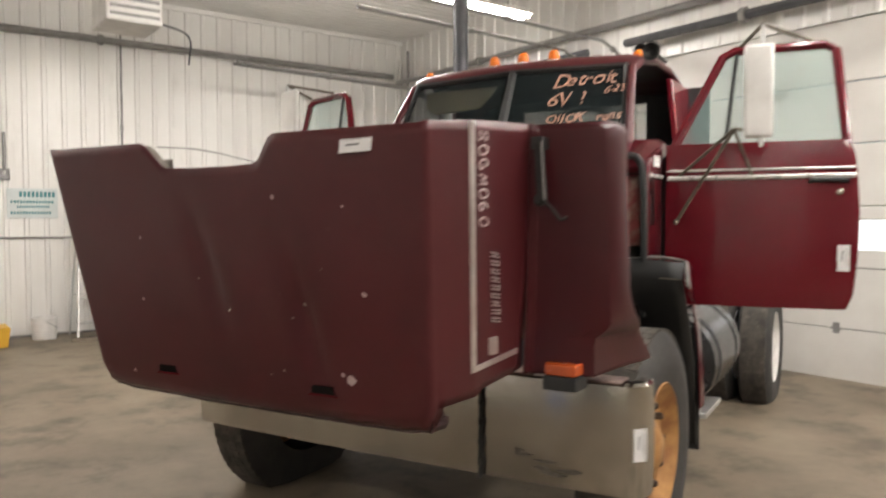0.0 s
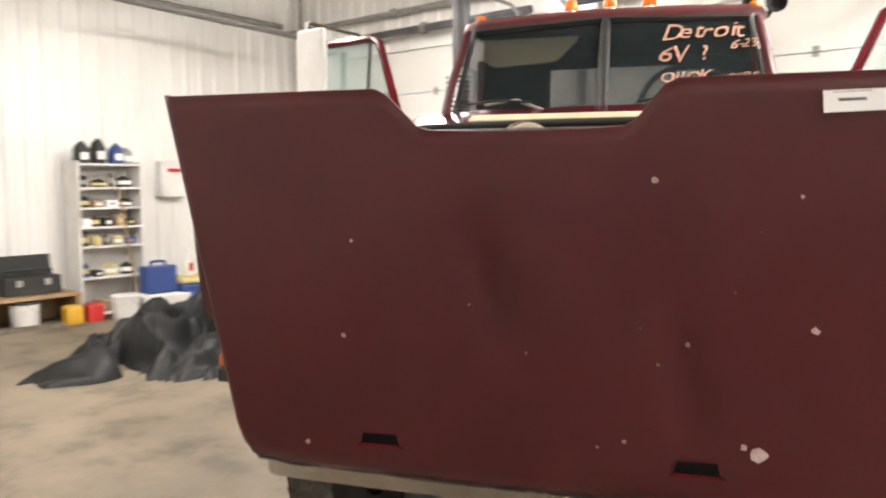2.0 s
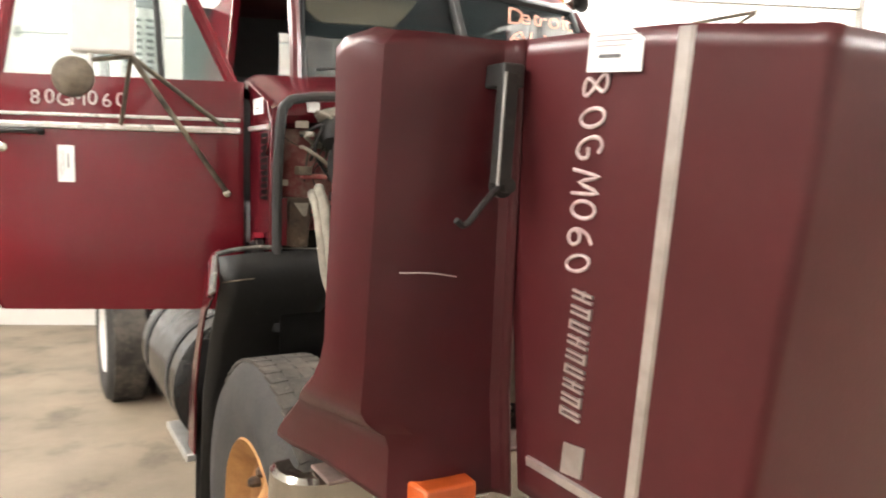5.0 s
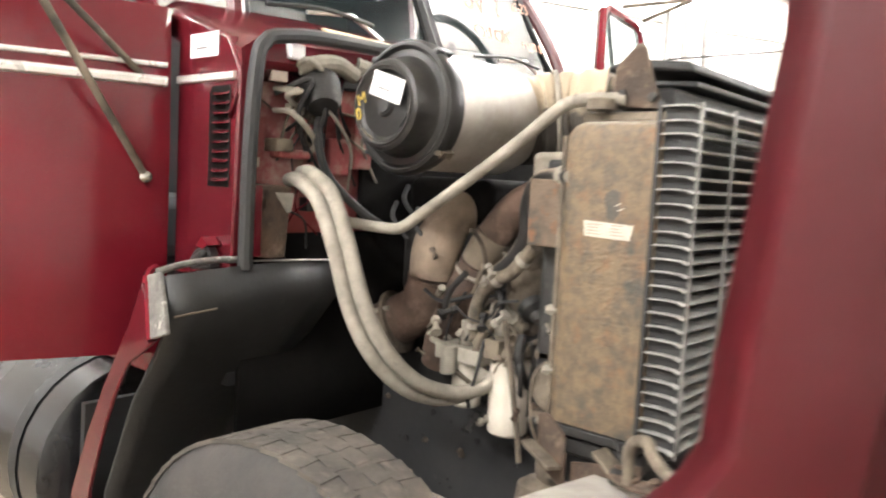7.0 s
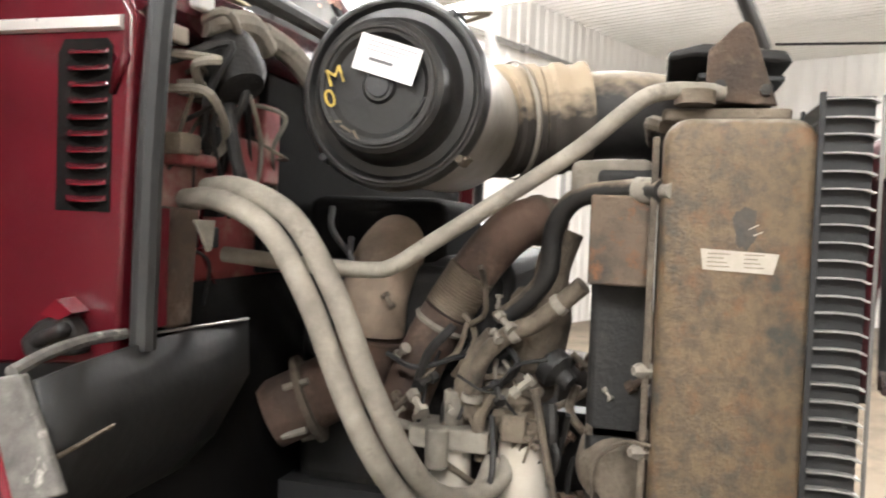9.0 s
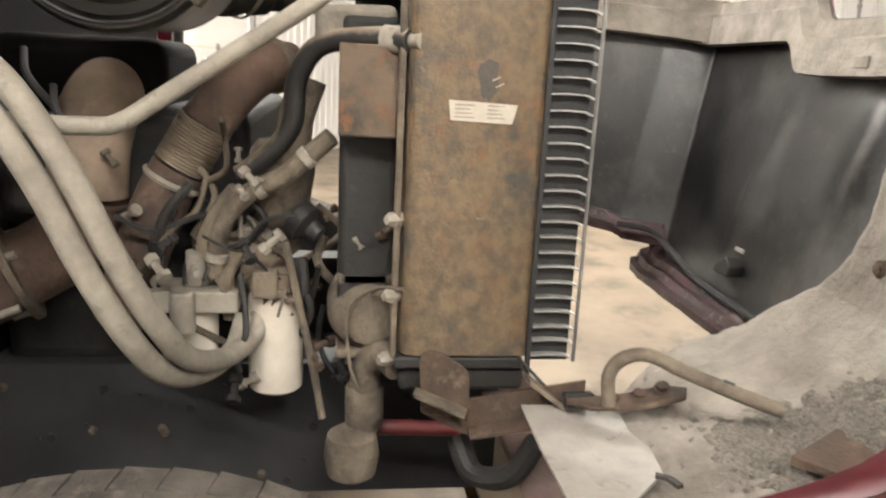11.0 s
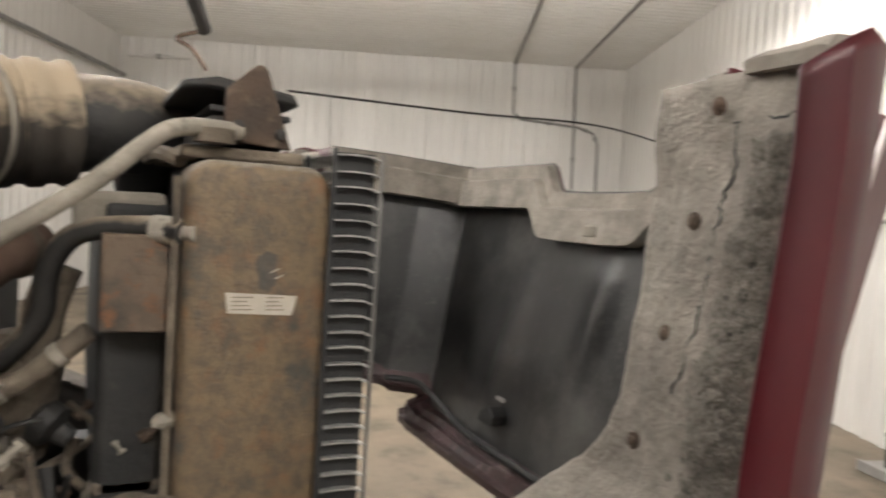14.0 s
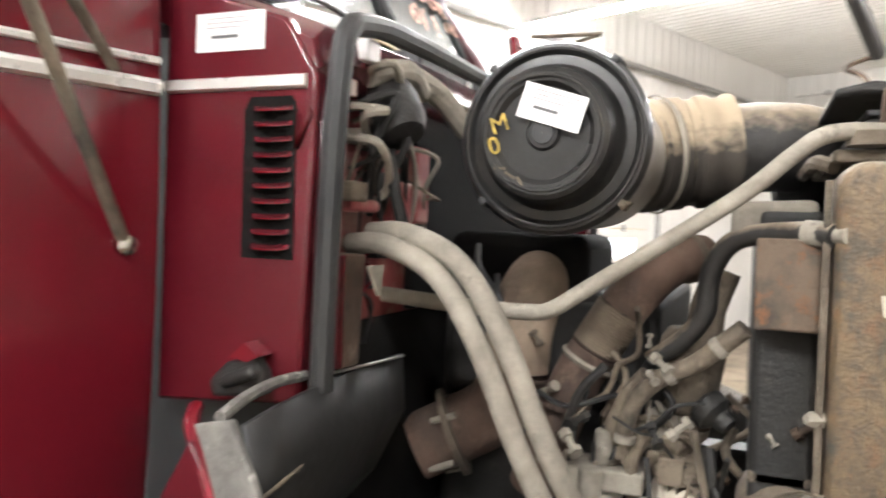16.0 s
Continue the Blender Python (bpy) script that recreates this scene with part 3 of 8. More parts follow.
for c in COLS:
    p = hood_point(c, 1.0)
    side = -1 if c[0][0] == "l" else 1
    inw = Vector((0, 1, 0)) if c[0] in ("f", "x") else Vector((-side, 0, 0)) if c[0] in ("l", "r", "lo", "ro") else Vector((-side * math.cos(radians(c[1])), math.sin(radians(c[1])), 0))
    back = 0.0 if c[0] in ("f", "x") else 0.24          # the corner keeps behind the raked front
    loops.append([p + inw * a + Vector((0, -back * b, b)) for a, b in ((0.012, -0.004), (0.047, -0.006), (0.056, -0.05), (0.09, -0.058), (0.105, -0.15), (0.062, -0.156))])
rings(bm, loops)
tp("hood_lip", bm, GREYGLASS, hood, "raw glass-fibre stiffening lip")
bm = B()
loops = []
for c in COLS:
    p = hood_point(c, 0.02)
    side = -1 if c[0][0] == "l" else 1
    inw = Vector((0, 1, 0)) if c[0] in ("f", "x") else Vector((-side, 0, 0)) if c[0] in ("l", "r", "lo", "ro") else Vector((-side * math.cos(radians(c[1])), math.sin(radians(c[1])), 0))
    wob = 0.02 * noise.noise((p.x * 4, p.y * 4, 0))
    k = 1.0 if c[0] in ("f", "x") else 0.6
    loops.append([p + inw * (a * k) + Vector((0, 0, b)) for a, b in ((0.01, 0.05), (0.045, 0.052 + wob), (0.055, 0.03), (0.08, 0.034 + wob), (0.092, 0.01), (0.115, 0.004), (0.115, -0.02), (0.012, -0.012))])
rings(bm, loops)
tp("nose_flange", bm, NOSE, hood, "scuffed dusty nose flange")
# cable loom along the inner foot of the hood
bm = B()
tube(bm, [(-0.5, 0.385, 0.975), (-0.2, 0.385, 0.965), (0.1, 0.38, 0.965), (0.45, 0.39, 0.985), (0.62, 0.40, 1.03), (0.78, 0.42, 1.07), (0.84, 0.52, 1.08)], 0.011, 8, 8)
tp("cable_loom", bm, BLACK, hood)
# hinge lug and a pale clip inside the nose, a small moulded pad on the lip
bm = B()
slab(bm, [(0.36, 1.02), (0.36, 1.05), (0.40, 1.075), (0.44, 1.05), (0.45, 1.02)], lambda a, b, d: Vector((a, yf(b) + 0.012 + d, b)), 0, 0.05)
tp("nose_lug", bm, DUST_DARK, hood, "dark bolt lug inside the nose", bevel=0.004)
bm = B()
slab(bm, [(0.39, 1.085), (0.45, 1.088), (0.45, 1.10), (0.39, 1.097)], lambda a, b, d: Vector((a, yf(b) + 0.011 + d, b)), 0, 0.004)
tp("nose_clip", bm, ALU, hood)
bm = B()
slab(bm, [(0.03, 1.637), (0.085, 1.637), (0.085, 1.668), (0.03, 1.668)], lambda a, b, d: Vector((a, yf(1.772) + 0.10 + d, b)), 0, 0.006)
tp("lip_pad", bm, DUST_LIGHT, hood, "small pale pad on the lip", bevel=0.003)
# slots near the nose
for sx in (-0.388, 0.369):
    bm = B()
    z0 = 1.005
    slab(bm, [(-0.048, 0.0), (-0.042, 0.026), (0.044, 0.028), (0.05, 0.0)], lambda a, b, d: Vector((CX + sx + a, yf(z0 + b) + d, z0 + b)), -0.004, 0.004)
    slot = tp("slot", bm, SLOT_BLACK, hood, "dark slot in the nose")
    bm = B()
    slab(bm, [(-0.06, -0.009), (-0.05, 0.0), (0.052, 0.0), (0.064, -0.007)], lambda a, b, d: Vector((CX + sx + a, yf(z0 + b) + d, z0 + b)), -0.008, 0.006)
    tp("slot_lip", bm, RED, slot)
# paint chips
for i, (x, z, r) in enumerate([(0.616, 1.066, 0.020), (0.585, 1.08, 0.009), (0.708, 1.355, 0.009), (-0.297, 1.524, 0.005), (-0.338, 1.288, 0.007), (-0.467, 0.991, 0.007), (0.385, 1.663, 0.008), (0.665, 1.63, 0.005), (0.11, 1.27, 0.004), (0.36, 1.34, 0.005), (0.40, 1.26, 0.004), (-0.02, 1.38, 0.003), (-0.36, 1.56, 0.003), (0.33, 1.07, 0.006), (0.27, 1.05, 0.004), (0.60, 1.56, 0.006), (0.55, 1.43, 0.003), (0.46, 1.31, 0.006), (-0.2, 1.44, 0.003)]):
    bm = B()
    rnd = random.Random(i)
    pts = [(r * rnd.uniform(0.6, 1.15) * math.cos(a * 0.7854), r * rnd.uniform(0.6, 1.15) * math.sin(a * 0.7854)) for a in range(8)]
    slab(bm, pts, lambda a, b, d: Vector((x + a, yf(z + b) + d, z + b)), -0.0015, 0.004)
    tp("paint_chip", bm, CHALK_WHITE if i < 8 else HOOD_RED if i % 3 == 0 else GREYGLASS, hood, "bare patch of chipped paint")


def tag(name, m, w=0.128, h=0.055, parent=None, label="white paper lot label with a printed bar"):
    """A paper label in the local xz plane of m, facing local -y."""
    bm = B()
    box(bm, -w / 2, w / 2, -0.0012, 0.0, -h / 2, h / 2, m)
    t = tp(name, bm, PAPER, parent, label)
    bm = B()
    box(bm, -w * 0.28, w * 0.12, -0.0019, -0.0013, -h * 0.17, -h * 0.08, m)
    tp("printed_bar", bm, INK, t)
    for k in (0.22, 0.1, 0.34):
        bm = B()
        box(bm, -w * 0.36, w * (0.1 + k), -0.0017, -0.0013, h * k, h * (k + 0.035), m)
        tp("printed_bar", bm, GREY, t)
    return t


tag("label", Matrix.Translation((0.746, yf(1.83) - 0.001, 1.82)) @ pose(0, 0, 0, -10.5, -1.5, 0), 0.118, 0.062, parent=hood)
for side in (-1, 1):
    # bright trim down the flank's front edge and along its foot
    bm = B()
    loops = []
    for k in range(9):
        z = Z_TOP + 0.016 - k * (Z_TOP + 0.018 - 1.10) / 8
        y = yf(z) + 0.175
        loops.append([flank(side, y - 0.011, z, 0.0), flank(side, y - 0.008, z, 0.005), flank(side, y + 0.008, z, 0.005), flank(side, y + 0.011, z, 0.0)])
    rings(bm, loops)
    tp("trim_strip", bm, WHITE_TRIM, hood, "scuffed bright trim strip")
    bm = B()
    loops = []
    for k in range(7):
        y = yf(1.10) + 0.165 + k * (0.66 - yf(1.10) - 0.165) / 6
        zz = 1.103 + 0.16 * (y - 0.42)
        loops.append([flank(side, y, zz - 0.01, 0.0), flank(side, y, zz - 0.008, 0.007), flank(side, y, zz + 0.008, 0.007), flank(side, y, zz + 0.01, 0.0)])
    rings(bm, loops)
    tp("trim_strip", bm, WHITE_TRIM, hood, "scuffed bright trim strip")
    # chrome nameplate, its letters too small to read: slanted bars in pairs
    u0 = 0.315 if side < 0 else 0.29
    for k in range(9):
        bm = B()
        z0 = 1.487 - k * 0.0268
        for a0, b0, a1, b1 in ((0.0, -0.022, 0.008, 0.022), (0.011, -0.022, 0.019, 0.022), ((0.002, 0.0, 0.018, 0.004), (0.004, 0.017, 0.019, 0.022), (0.0, -0.022, 0.014, -0.017))[k % 3]):
            def spot(a, b, o):
                z = z0 - a
                return flank(side, yf(z) + u0 + side * b, z, o)
            w = 0.0045 if abs(b1 - b0) > 0.03 else 0.0
            if w:
                rings(bm, [[spot(a0, b0, o), spot(a0 + w, b0, o), spot(a1 + w, b1, o), spot(a1, b1, o)] for o in (0.0, 0.005)])
            else:
                rings(bm, [[spot(a0, b0, o), spot(a1, b0, o), spot(a1, b1, o), spot(a0, b1, o)] for o in (0.0, 0.005)])
        tp("nameplate_bar", bm, WHITE_TRIM, hood, "chrome nameplate letter bar")
    bm = B()
    loops = [[flank(side, yf(zz) + u0 - 0.04, zz, o) for o in (0, 0.004)] + [flank(side, yf(zz) + u0 + 0.005, zz, o) for o in (0.004, 0)] for zz in (1.205, 1.145)]
    rings(bm, loops)
    tp("badge", bm, WHITE_TRIM, hood, "small chrome badge")
# stock number, chalked by hand down each flank
OVAL = [(0.3 + 0.26 * math.sin(a), 0.5 + 0.48 * math.cos(a)) for a in (2 * math.pi * i / 14 for i in range(15))]
STROKES = {
    "0": OVAL,
    "8": [(0.3 + 0.24 * math.sin(2 * a), 0.5 + 0.48 * math.cos(a)) for a in (2 * math.pi * i / 24 for i in range(25))],
    "G": [(0.52, 0.85), (0.35, 0.98), (0.12, 0.82), (0.04, 0.5), (0.12, 0.15), (0.35, 0.03), (0.55, 0.2), (0.56, 0.45), (0.3, 0.45)],
    "M": [(0.0, 0.0), (0.1, 0.95), (0.3, 0.25), (0.52, 0.95), (0.62, 0.0)],
    "6": [(0.5, 0.97), (0.2, 0.75), (0.05, 0.35), (0.15, 0.06), (0.38, 0.03), (0.53, 0.22), (0.42, 0.45), (0.2, 0.45), (0.07, 0.3)],
}


def chalk_number(side, z_top, u0, size, pitch, seed):
    rnd = random.Random(seed)
    for k, ch in enumerate("80GM060"):
        tilt, sc = rnd.uniform(-0.2, 0.12), size * rnd.uniform(0.88, 1.1)
        pts = []
        for a, b in STROKES[ch]:
            z = z_top - k * pitch - (a + tilt * b) * sc
            pts.append(flank(side, yf(z) + u0 + side * (b - 0.5) * sc, z, 0.002))
        bm = B()
        tube(bm, pts, 0.0034, 6, 3)
        tp("chalk_mark", bm, CHALK_WHITE, hood, "white chalked digit of the stock number")


chalk_number(-1, 1.828, 0.335, 0.058, 0.0475, 4)
chalk_number(1, 1.855, 0.232, 0.05, 0.043, 9)
tag("label", Matrix.Translation(flank(-1, 0.425, 1.862, 0.004)) @ pose(0, 0, 0, 0, 4, -82.5), 0.105, 0.062, parent=hood)


# fenders, front arches opening to the rear now that the hood is tilted
ARCH = [(1.07, 0.42), (1.11, 0.36), (1.15, 0.305), (1.197, 0.235), (1.229, 0.175), (1.25, 0.135), (1.283, 0.096), (1.331, 0.056), (1.36, 0.045), (1.45, 0.038), (1.61, 0.016), (1.75, 0.0), (2.0, 0.0)]


def arch(z):
    for (z0, a0), (z1, a1) in zip(ARCH, ARCH[1:]):
        if z <= z1:
            return a0 + (a1 - a0) * max(0, z - z0) / (z1 - z0)
    return 0.0


def skin_y(side, h, z):
    """Depth of the raw inner skin where it stands upright."""
    u = max(0.0, min(1.0, (h - 0.89) / 0.33))
    lumps = 0.010 * noise.noise((h * 9, 3.1 * side, z * 9)) + 0.004 * noise.noise((h * 31, side, z * 31))
    return 0.752 + 0.008 * (1.9 - z) + 0.05 * max(0.0, 1.6 - z) + 0.02 * math.sin(math.pi * u) + lumps


def shelf_lump(side, h, y):
    return 0.014 * noise.noise((h * 9, y * 9, side)) + 0.007 * noise.noise((h * 27, y * 27, side)) + 0.004 * noise.noise((h * 60, y * 60, side))


def dense(pts, n):
    out = []
    for p, q in zip(pts, pts[1:]):
        out += [Vector(p).lerp(Vector(q), i / n) for i in range(n)]
    return out + [Vector(pts[-1])]


LIP_DROP = {0.738: -0.008, 0.775: 0.006, 0.806: 0.021, 0.852: 0.055}      # the lip's end slopes down inwards


def fender(side):
    prof = [(0.966, 0.655, 0), (0.972, 0.675, 0), (0.985, 0.688, 0), (1.01, 0.693, 0), (1.10, 0.692, 0), (1.15, 0.695, 0), (1.205, 0.712, 0), (1.228, 0.738, 0.3), (1.241, 0.775, 0.9), (1.245, 0.806, 1), (1.220, 0.852, 1)]
    bm = B()
    loops = []
    zs = [1.052, 1.065, 1.09, 1.12, 1.16, 1.185, 1.195, 1.205, 1.22, 1.24, 1.26, 1.28, 1.30, 1.32, 1.36, 1.45, 1.55, 1.65, 1.75, 1.84, 1.88, 1.905]
    for z in zs:
        nar = 0.06 * max(0.0, min(1.0, (1.24 - z) / 0.06)) ** 1.5
        row = []
        for hx, y, a in prof:
            low = max(0.0, min(1.0, (1.42 - z) / 0.2))
            sweep = a + low * {0.712: 0.04, 0.738: 0.3}.get(y, 0.0)
            if hx < 1.0:
                hx -= 0.06 * (1.864 - z)
            x = hx - (nar * (1 - 0.55 * a) if hx > 1.05 else 0) - (0.022 if z > 1.9 and 1.2 < hx < 1.235 and a < 1 else 0)
            rake = (1 - a) * 0.11 * (1.72 - max(z, 1.25))
            row.append(Vector((CX + side * x, y + rake + sweep * arch(z), z - LIP_DROP.get(y, 0.0) * max(0.0, (z - 1.75) / 0.155))))
        loops.append(row)
    rings(bm, loops, close=False, caps=False)
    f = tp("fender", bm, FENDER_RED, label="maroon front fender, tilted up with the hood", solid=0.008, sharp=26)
    # raw inner skin: upright, then bent into a shelf
    bm = B()
    loops = []
    path = dense([(0.745, 1.875, 0.90), (0.755, 1.75, 0.895), (0.76, 1.6, 0.89), (0.76, 1.45, 0.875), (0.765, 1.36, 0.85), (0.785, 1.29, 0.80), (0.83, 1.22, 0.73), (0.90, 1.165, 0.68), (1.0, 1.13, 0.72), (1.1, 1.108, 0.81), (1.2, 1.095, 0.83)], 8)
    inner = [p.z for p in path]
    path = [(p.x, p.y) for p in path]
    for (y, z), h0 in zip(path, inner):
        row = []
        for k in range(41):
            h = h0 + (1.208 - h0 - max(0, (1.25 - z)) * 0.6) * k / 40
            w = max(0.0, min(1.0, (z - 1.27) / 0.12))
            row.append(Vector((CX + side * h, y * (1 - w) + skin_y(side, h, z) * w, z + shelf_lump(side, h, y) * (1 - w))))
        loops.append(row)
    rings(bm, loops, close=False, caps=False)
    tp("inner_skin", bm, GREYGLASS, f, "raw grey glass-fibre inner skin with grit", solid=0.004)
    # coarse stone-chip band beside the lip
    bm = B()
    loops = []
    fine_path = [(p.x, p.y) for p in dense([(y, z, 0) for y, z in path], 2)]
    for y, z in fine_path:
        row = []
        hl = max(0.78, 1.09 - 0.22 * max(0, 1.80 - z) ** 1.1 - 0.5 * max(0, 1.25 - z)) + 0.02 * noise.noise((z * 14, 2.0, side))
        if z > 1.80:
            continue
        ends = max(0.0, min(1.0, (1.80 - z) / 0.02, (z - 1.12) / 0.02))
        for k in range(41):
            h = hl + (1.204 - max(0, (1.25 - z)) * 0.6 - hl) * k / 40
            q = 0.5 * noise.noise((h * 40, y * 40, z * 40)) + noise.noise((h * 120, y * 120, z * 120)) + 0.6 * noise.noise((h * 230, y * 230, z * 230))
            e = min(1.0, k / 12, (40 - k) / 4) * ends
            w = max(0.0, min(1.0, (z - 1.27) / 0.12))
            row.append(Vector((CX + side * h, (y - 0.004) * (1 - w) + (skin_y(side, h, z) - 0.004) * w + e * (0.008 + 0.0065 * q) * w, z + (shelf_lump(side, h, y) - 0.004 + 0.008 * e + e * 0.0065 * q) * (1 - w))))
        loops.append(row)
    fine = []
    for a, b in zip(loops, loops[1:]):
        for s in range(5):
            fine.append([p.lerp(q, s / 5) + Vector((0, 0.004 * noise.noise(p.lerp(q, s / 5) * 60), 0.004 * noise.noise(p.lerp(q, s / 5) * 70))) for p, q in zip(a, b)])
    fine.append(loops[-1])
    rings(bm, fine, close=False, caps=False)
    tp("stone_chip_coat", bm, GRAVEL, f, "coarse stone-chip coat", solid=0.006)
    # folded end of the skin under the lip's top
    bm = B()
    loops = []
    for k in range(9):
        h = 1.085 + 0.015 * k
        j = 0.004 * noise.noise((h * 40, side, 0))
        loops.append([Vector((CX + side * h, 0.745, 1.868)), Vector((CX + side * h, 0.792 + j, 1.868)), Vector((CX + side * h, 0.796 + j, 1.884 + j)), Vector((CX + side * h, 0.785, 1.890 + 0.06 * (h - 1.085) + j)), Vector((CX + side * h, 0.745, 1.893 + 0.06 * (h - 1.085)))])
    rings(bm, loops)
    tp("skin_fold", bm, GREYGLASS, f, "chipped folded end of the skin")
    # bolts along the joint flange
    for hb, z in ((1.034, 1.835), (1.007, 1.682), (0.969, 1.522), (0.914, 1.352)):
        bm = B()
        turn(bm, [(0.013, -0.006), (0.013, 0.001), (0.008, 0.002), (0.008, 0.006), (0.004, 0.008)], (CX + side * hb, skin_y(side, hb, z) + 0.005, z), (0, 1, 0), 10)
        tp("bolt", bm, RUST, f, "rusty bolt")
    for h, y in ((0.852, 1.032), (0.80, 0.90)):
        bm = B()
        turn(bm, [(0.02, 0), (0.02, 0.004), (0.011, 0.005), (0.011, 0.014)], (CX + side * h, y, 1.14), (0, 0, 1), 10)
        tp("bolt", bm, RUST, f, "rusty bolt")
    # crack in the skin
    bm = B()
    rnd = random.Random(5)
    crack = []
    for hb, z in ((1.175, 1.823), (1.13, 1.812), (1.069, 1.813), (1.066, 1.766), (1.053, 1.708), (1.052, 1.678), (1.038, 1.611), (1.03, 1.573), (1.018, 1.522), (1.0, 1.443)):
        crack.append((CX + side * hb, skin_y(side, hb, z), z))
    crack = [p + Vector((rnd.uniform(-0.005, 0.005), 0.003, rnd.uniform(-0.003, 0.003))) for p in smooth(crack, 7)]
    tube(bm, crack, 0.0023, 5, 0)
    tp("crack", bm, BLACK, f, "dark crack in the skin")
    # front closing piece under the lamp, its chrome edge and the marker lamp
    bm = B()
    slab(bm, [(0.90, 0.765), (1.10, 0.765), (1.115, 0.80), (1.09, 1.05), (0.93, 1.05)], lambda a, b, d: Vector((CX + side * a, b, d)), 1.062, 1.078)
    tp("headlight_panel", bm, FENDER_RED, f, bevel=0.004)
    bm = B()
    box(bm, CX + side * 1.02 - 0.085, CX + side * 1.02 + 0.085, 0.752, 0.775, 1.041, 1.050)
    tp("fender_edge", bm, WHITE_TRIM, f, "bright worn lower edge", bevel=0.002)
    for y in (0.86, 0.98):
        bm = B()
        turn(bm, [(0.058, 0), (0.058, 0.012), (0.05, 0.02), (0.001, 0.024)], (CX + side * 1.02, y, 1.062), (0, 0, -1), 24, False)
        tp("headlight", bm, CHROME, f, "round headlight, facing the floor")
    lamp = B()
    slab(lamp, [(0.995, 0.70), (1.105, 0.70), (1.115, 0.79), (0.985, 0.79)], lambda a, b, d: Vector((CX + side * a, b, d)), 1.058, 1.10)
    lamp_o = tp("marker_lamp", lamp, ORANGE, f, "orange turn signal lens", bevel=0.006)
    lamp = B()
    slab(lamp, [(0.99, 0.695), (1.11, 0.695), (1.118, 0.79), (0.982, 0.79)], lambda a, b, d: Vector((CX + side * a, b, d)), 1.008, 1.057)
    tp("lamp_base", lamp, BLACK, lamp_o, "black lamp base", bevel=0.006)
    # hood stay: a folded steel arm with a bent hook
    bm = B()
    a, b = Vector((CX + side * 1.0, 0.635, 1.845)), Vector((CX + side * 1.015, 0.628, 1.655))
    rings(bm, [[p + Vector((dx * 0.015, dy * 0.013, 0)) for dx, dy in ((-1, -1), (1, -1), (1, 1), (-1, 1))] for p in (a, a.lerp(b, 0.5), b)])
    stay = tp("stay", bm, DUST_DARK, f, "dusty black hood stay", bevel=0.004)
    bm = B()
    rod(bm, a + Vector((side * 0.014, -0.014, 0)), b + Vector((side * 0.014, -0.014, 0)), 0.003, seg=6)
    tp("stay_edge", bm, GREY, stay)
    bm = B()
    box(bm, CX + side * 0.995 - 0.022, CX + side * 0.995 + 0.022, 0.625, 0.70, 1.822, 1.862)
    tp("stay_bracket", bm, BLACK, stay, bevel=0.004)
    bm = B()
    turn(bm, [(0.022, 0), (0.022, 0.012), (0.012, 0.016), (0.012, 0.034)], b + Vector((-side * 0.012, 0.02, 0)), (0, -1, 0), 14)
    tube(bm, [b, b + Vector((side * 0.035, -0.005, -0.03)), b + Vector((side * 0.065, 0, -0.066)), b + Vector((side * 0.085, 0, -0.058))], 0.006, 7, 4)
    tp("stay_hook", bm, DUST_DARK, stay)
    return f


FENDERS = [fender(-1), fender(1)]
bm = B()
tube(bm, [(-0.925, 0.7145, 1.488), (-0.98, 0.7135, 1.497), (-1.04, 0.7132, 1.50)], 0.0012, 5, 3)
tp("scratch", bm, CHALK_WHITE, FENDERS[0], "long pale scratch")
# loose sheet on the shelf, bent hook hose and hinge plate
bm = B()
slab(bm, [(-0.698, 1.23), (-0.70, 1.17), (-0.712, 1.12), (-0.75, 1.10), (-0.80, 1.105), (-0.86, 1.10), (-0.93, 1.115), (-0.985, 1.17), (-0.98, 1.245), (-0.84, 1.24)], lambda a, b, d: Vector((a, b, d + 0.08 * (-0.7 - a) + 0.003 * math.sin(a * 40))), 1.112, 1.116)
tp("loose_sheet", bm, mat("scuffed_sheet", (0.42, 0.395, 0.355), (0.26, 0.24, 0.215), 6, 0.6, 0.3, 0.2, 50, c=(0.14, 0.12, 0.10), cscale=22, clo=0.6, chi=0.72), FENDERS[0], "scuffed pale sheet of metal")
bm = B()
tube(bm, [(-0.775, 1.128, 1.15), (-0.775, 1.132, 1.195), (-0.785, 1.118, 1.222), (-0.80, 1.09, 1.232), (-0.84, 1.06, 1.226), (-0.88, 1.0, 1.21), (-0.90, 0.955, 1.198)], 0.0095, 12, 6)
hz = tp("bent_hose", bm, DUST, FENDERS[0], "dusty bent rubber hose")
bm = B()
rod(bm, (-0.865, 1.02, 1.216), (-0.872, 1.008, 1.213), 0.0102, seg=12)
tp("hose_mark", bm, BLACK, hz)
bm = B()
slab(bm, [(-0.735, 1.175), (-0.74, 1.13), (-0.752, 1.095), (-0.752, 1.045), (-0.775, 1.018), (-0.80, 1.03), (-0.80, 1.075), (-0.79, 1.11), (-0.765, 1.15), (-0.75, 1.18)], lambda a, b, d: Vector((a, b, d + 0.25 * (1.14 - b) * (1 if b < 1.12 else 0))), 1.138, 1.146)
hp = tp("hinge_plate", bm, RUST, FENDERS[0], "rusty hinge plate", bevel=0.003)
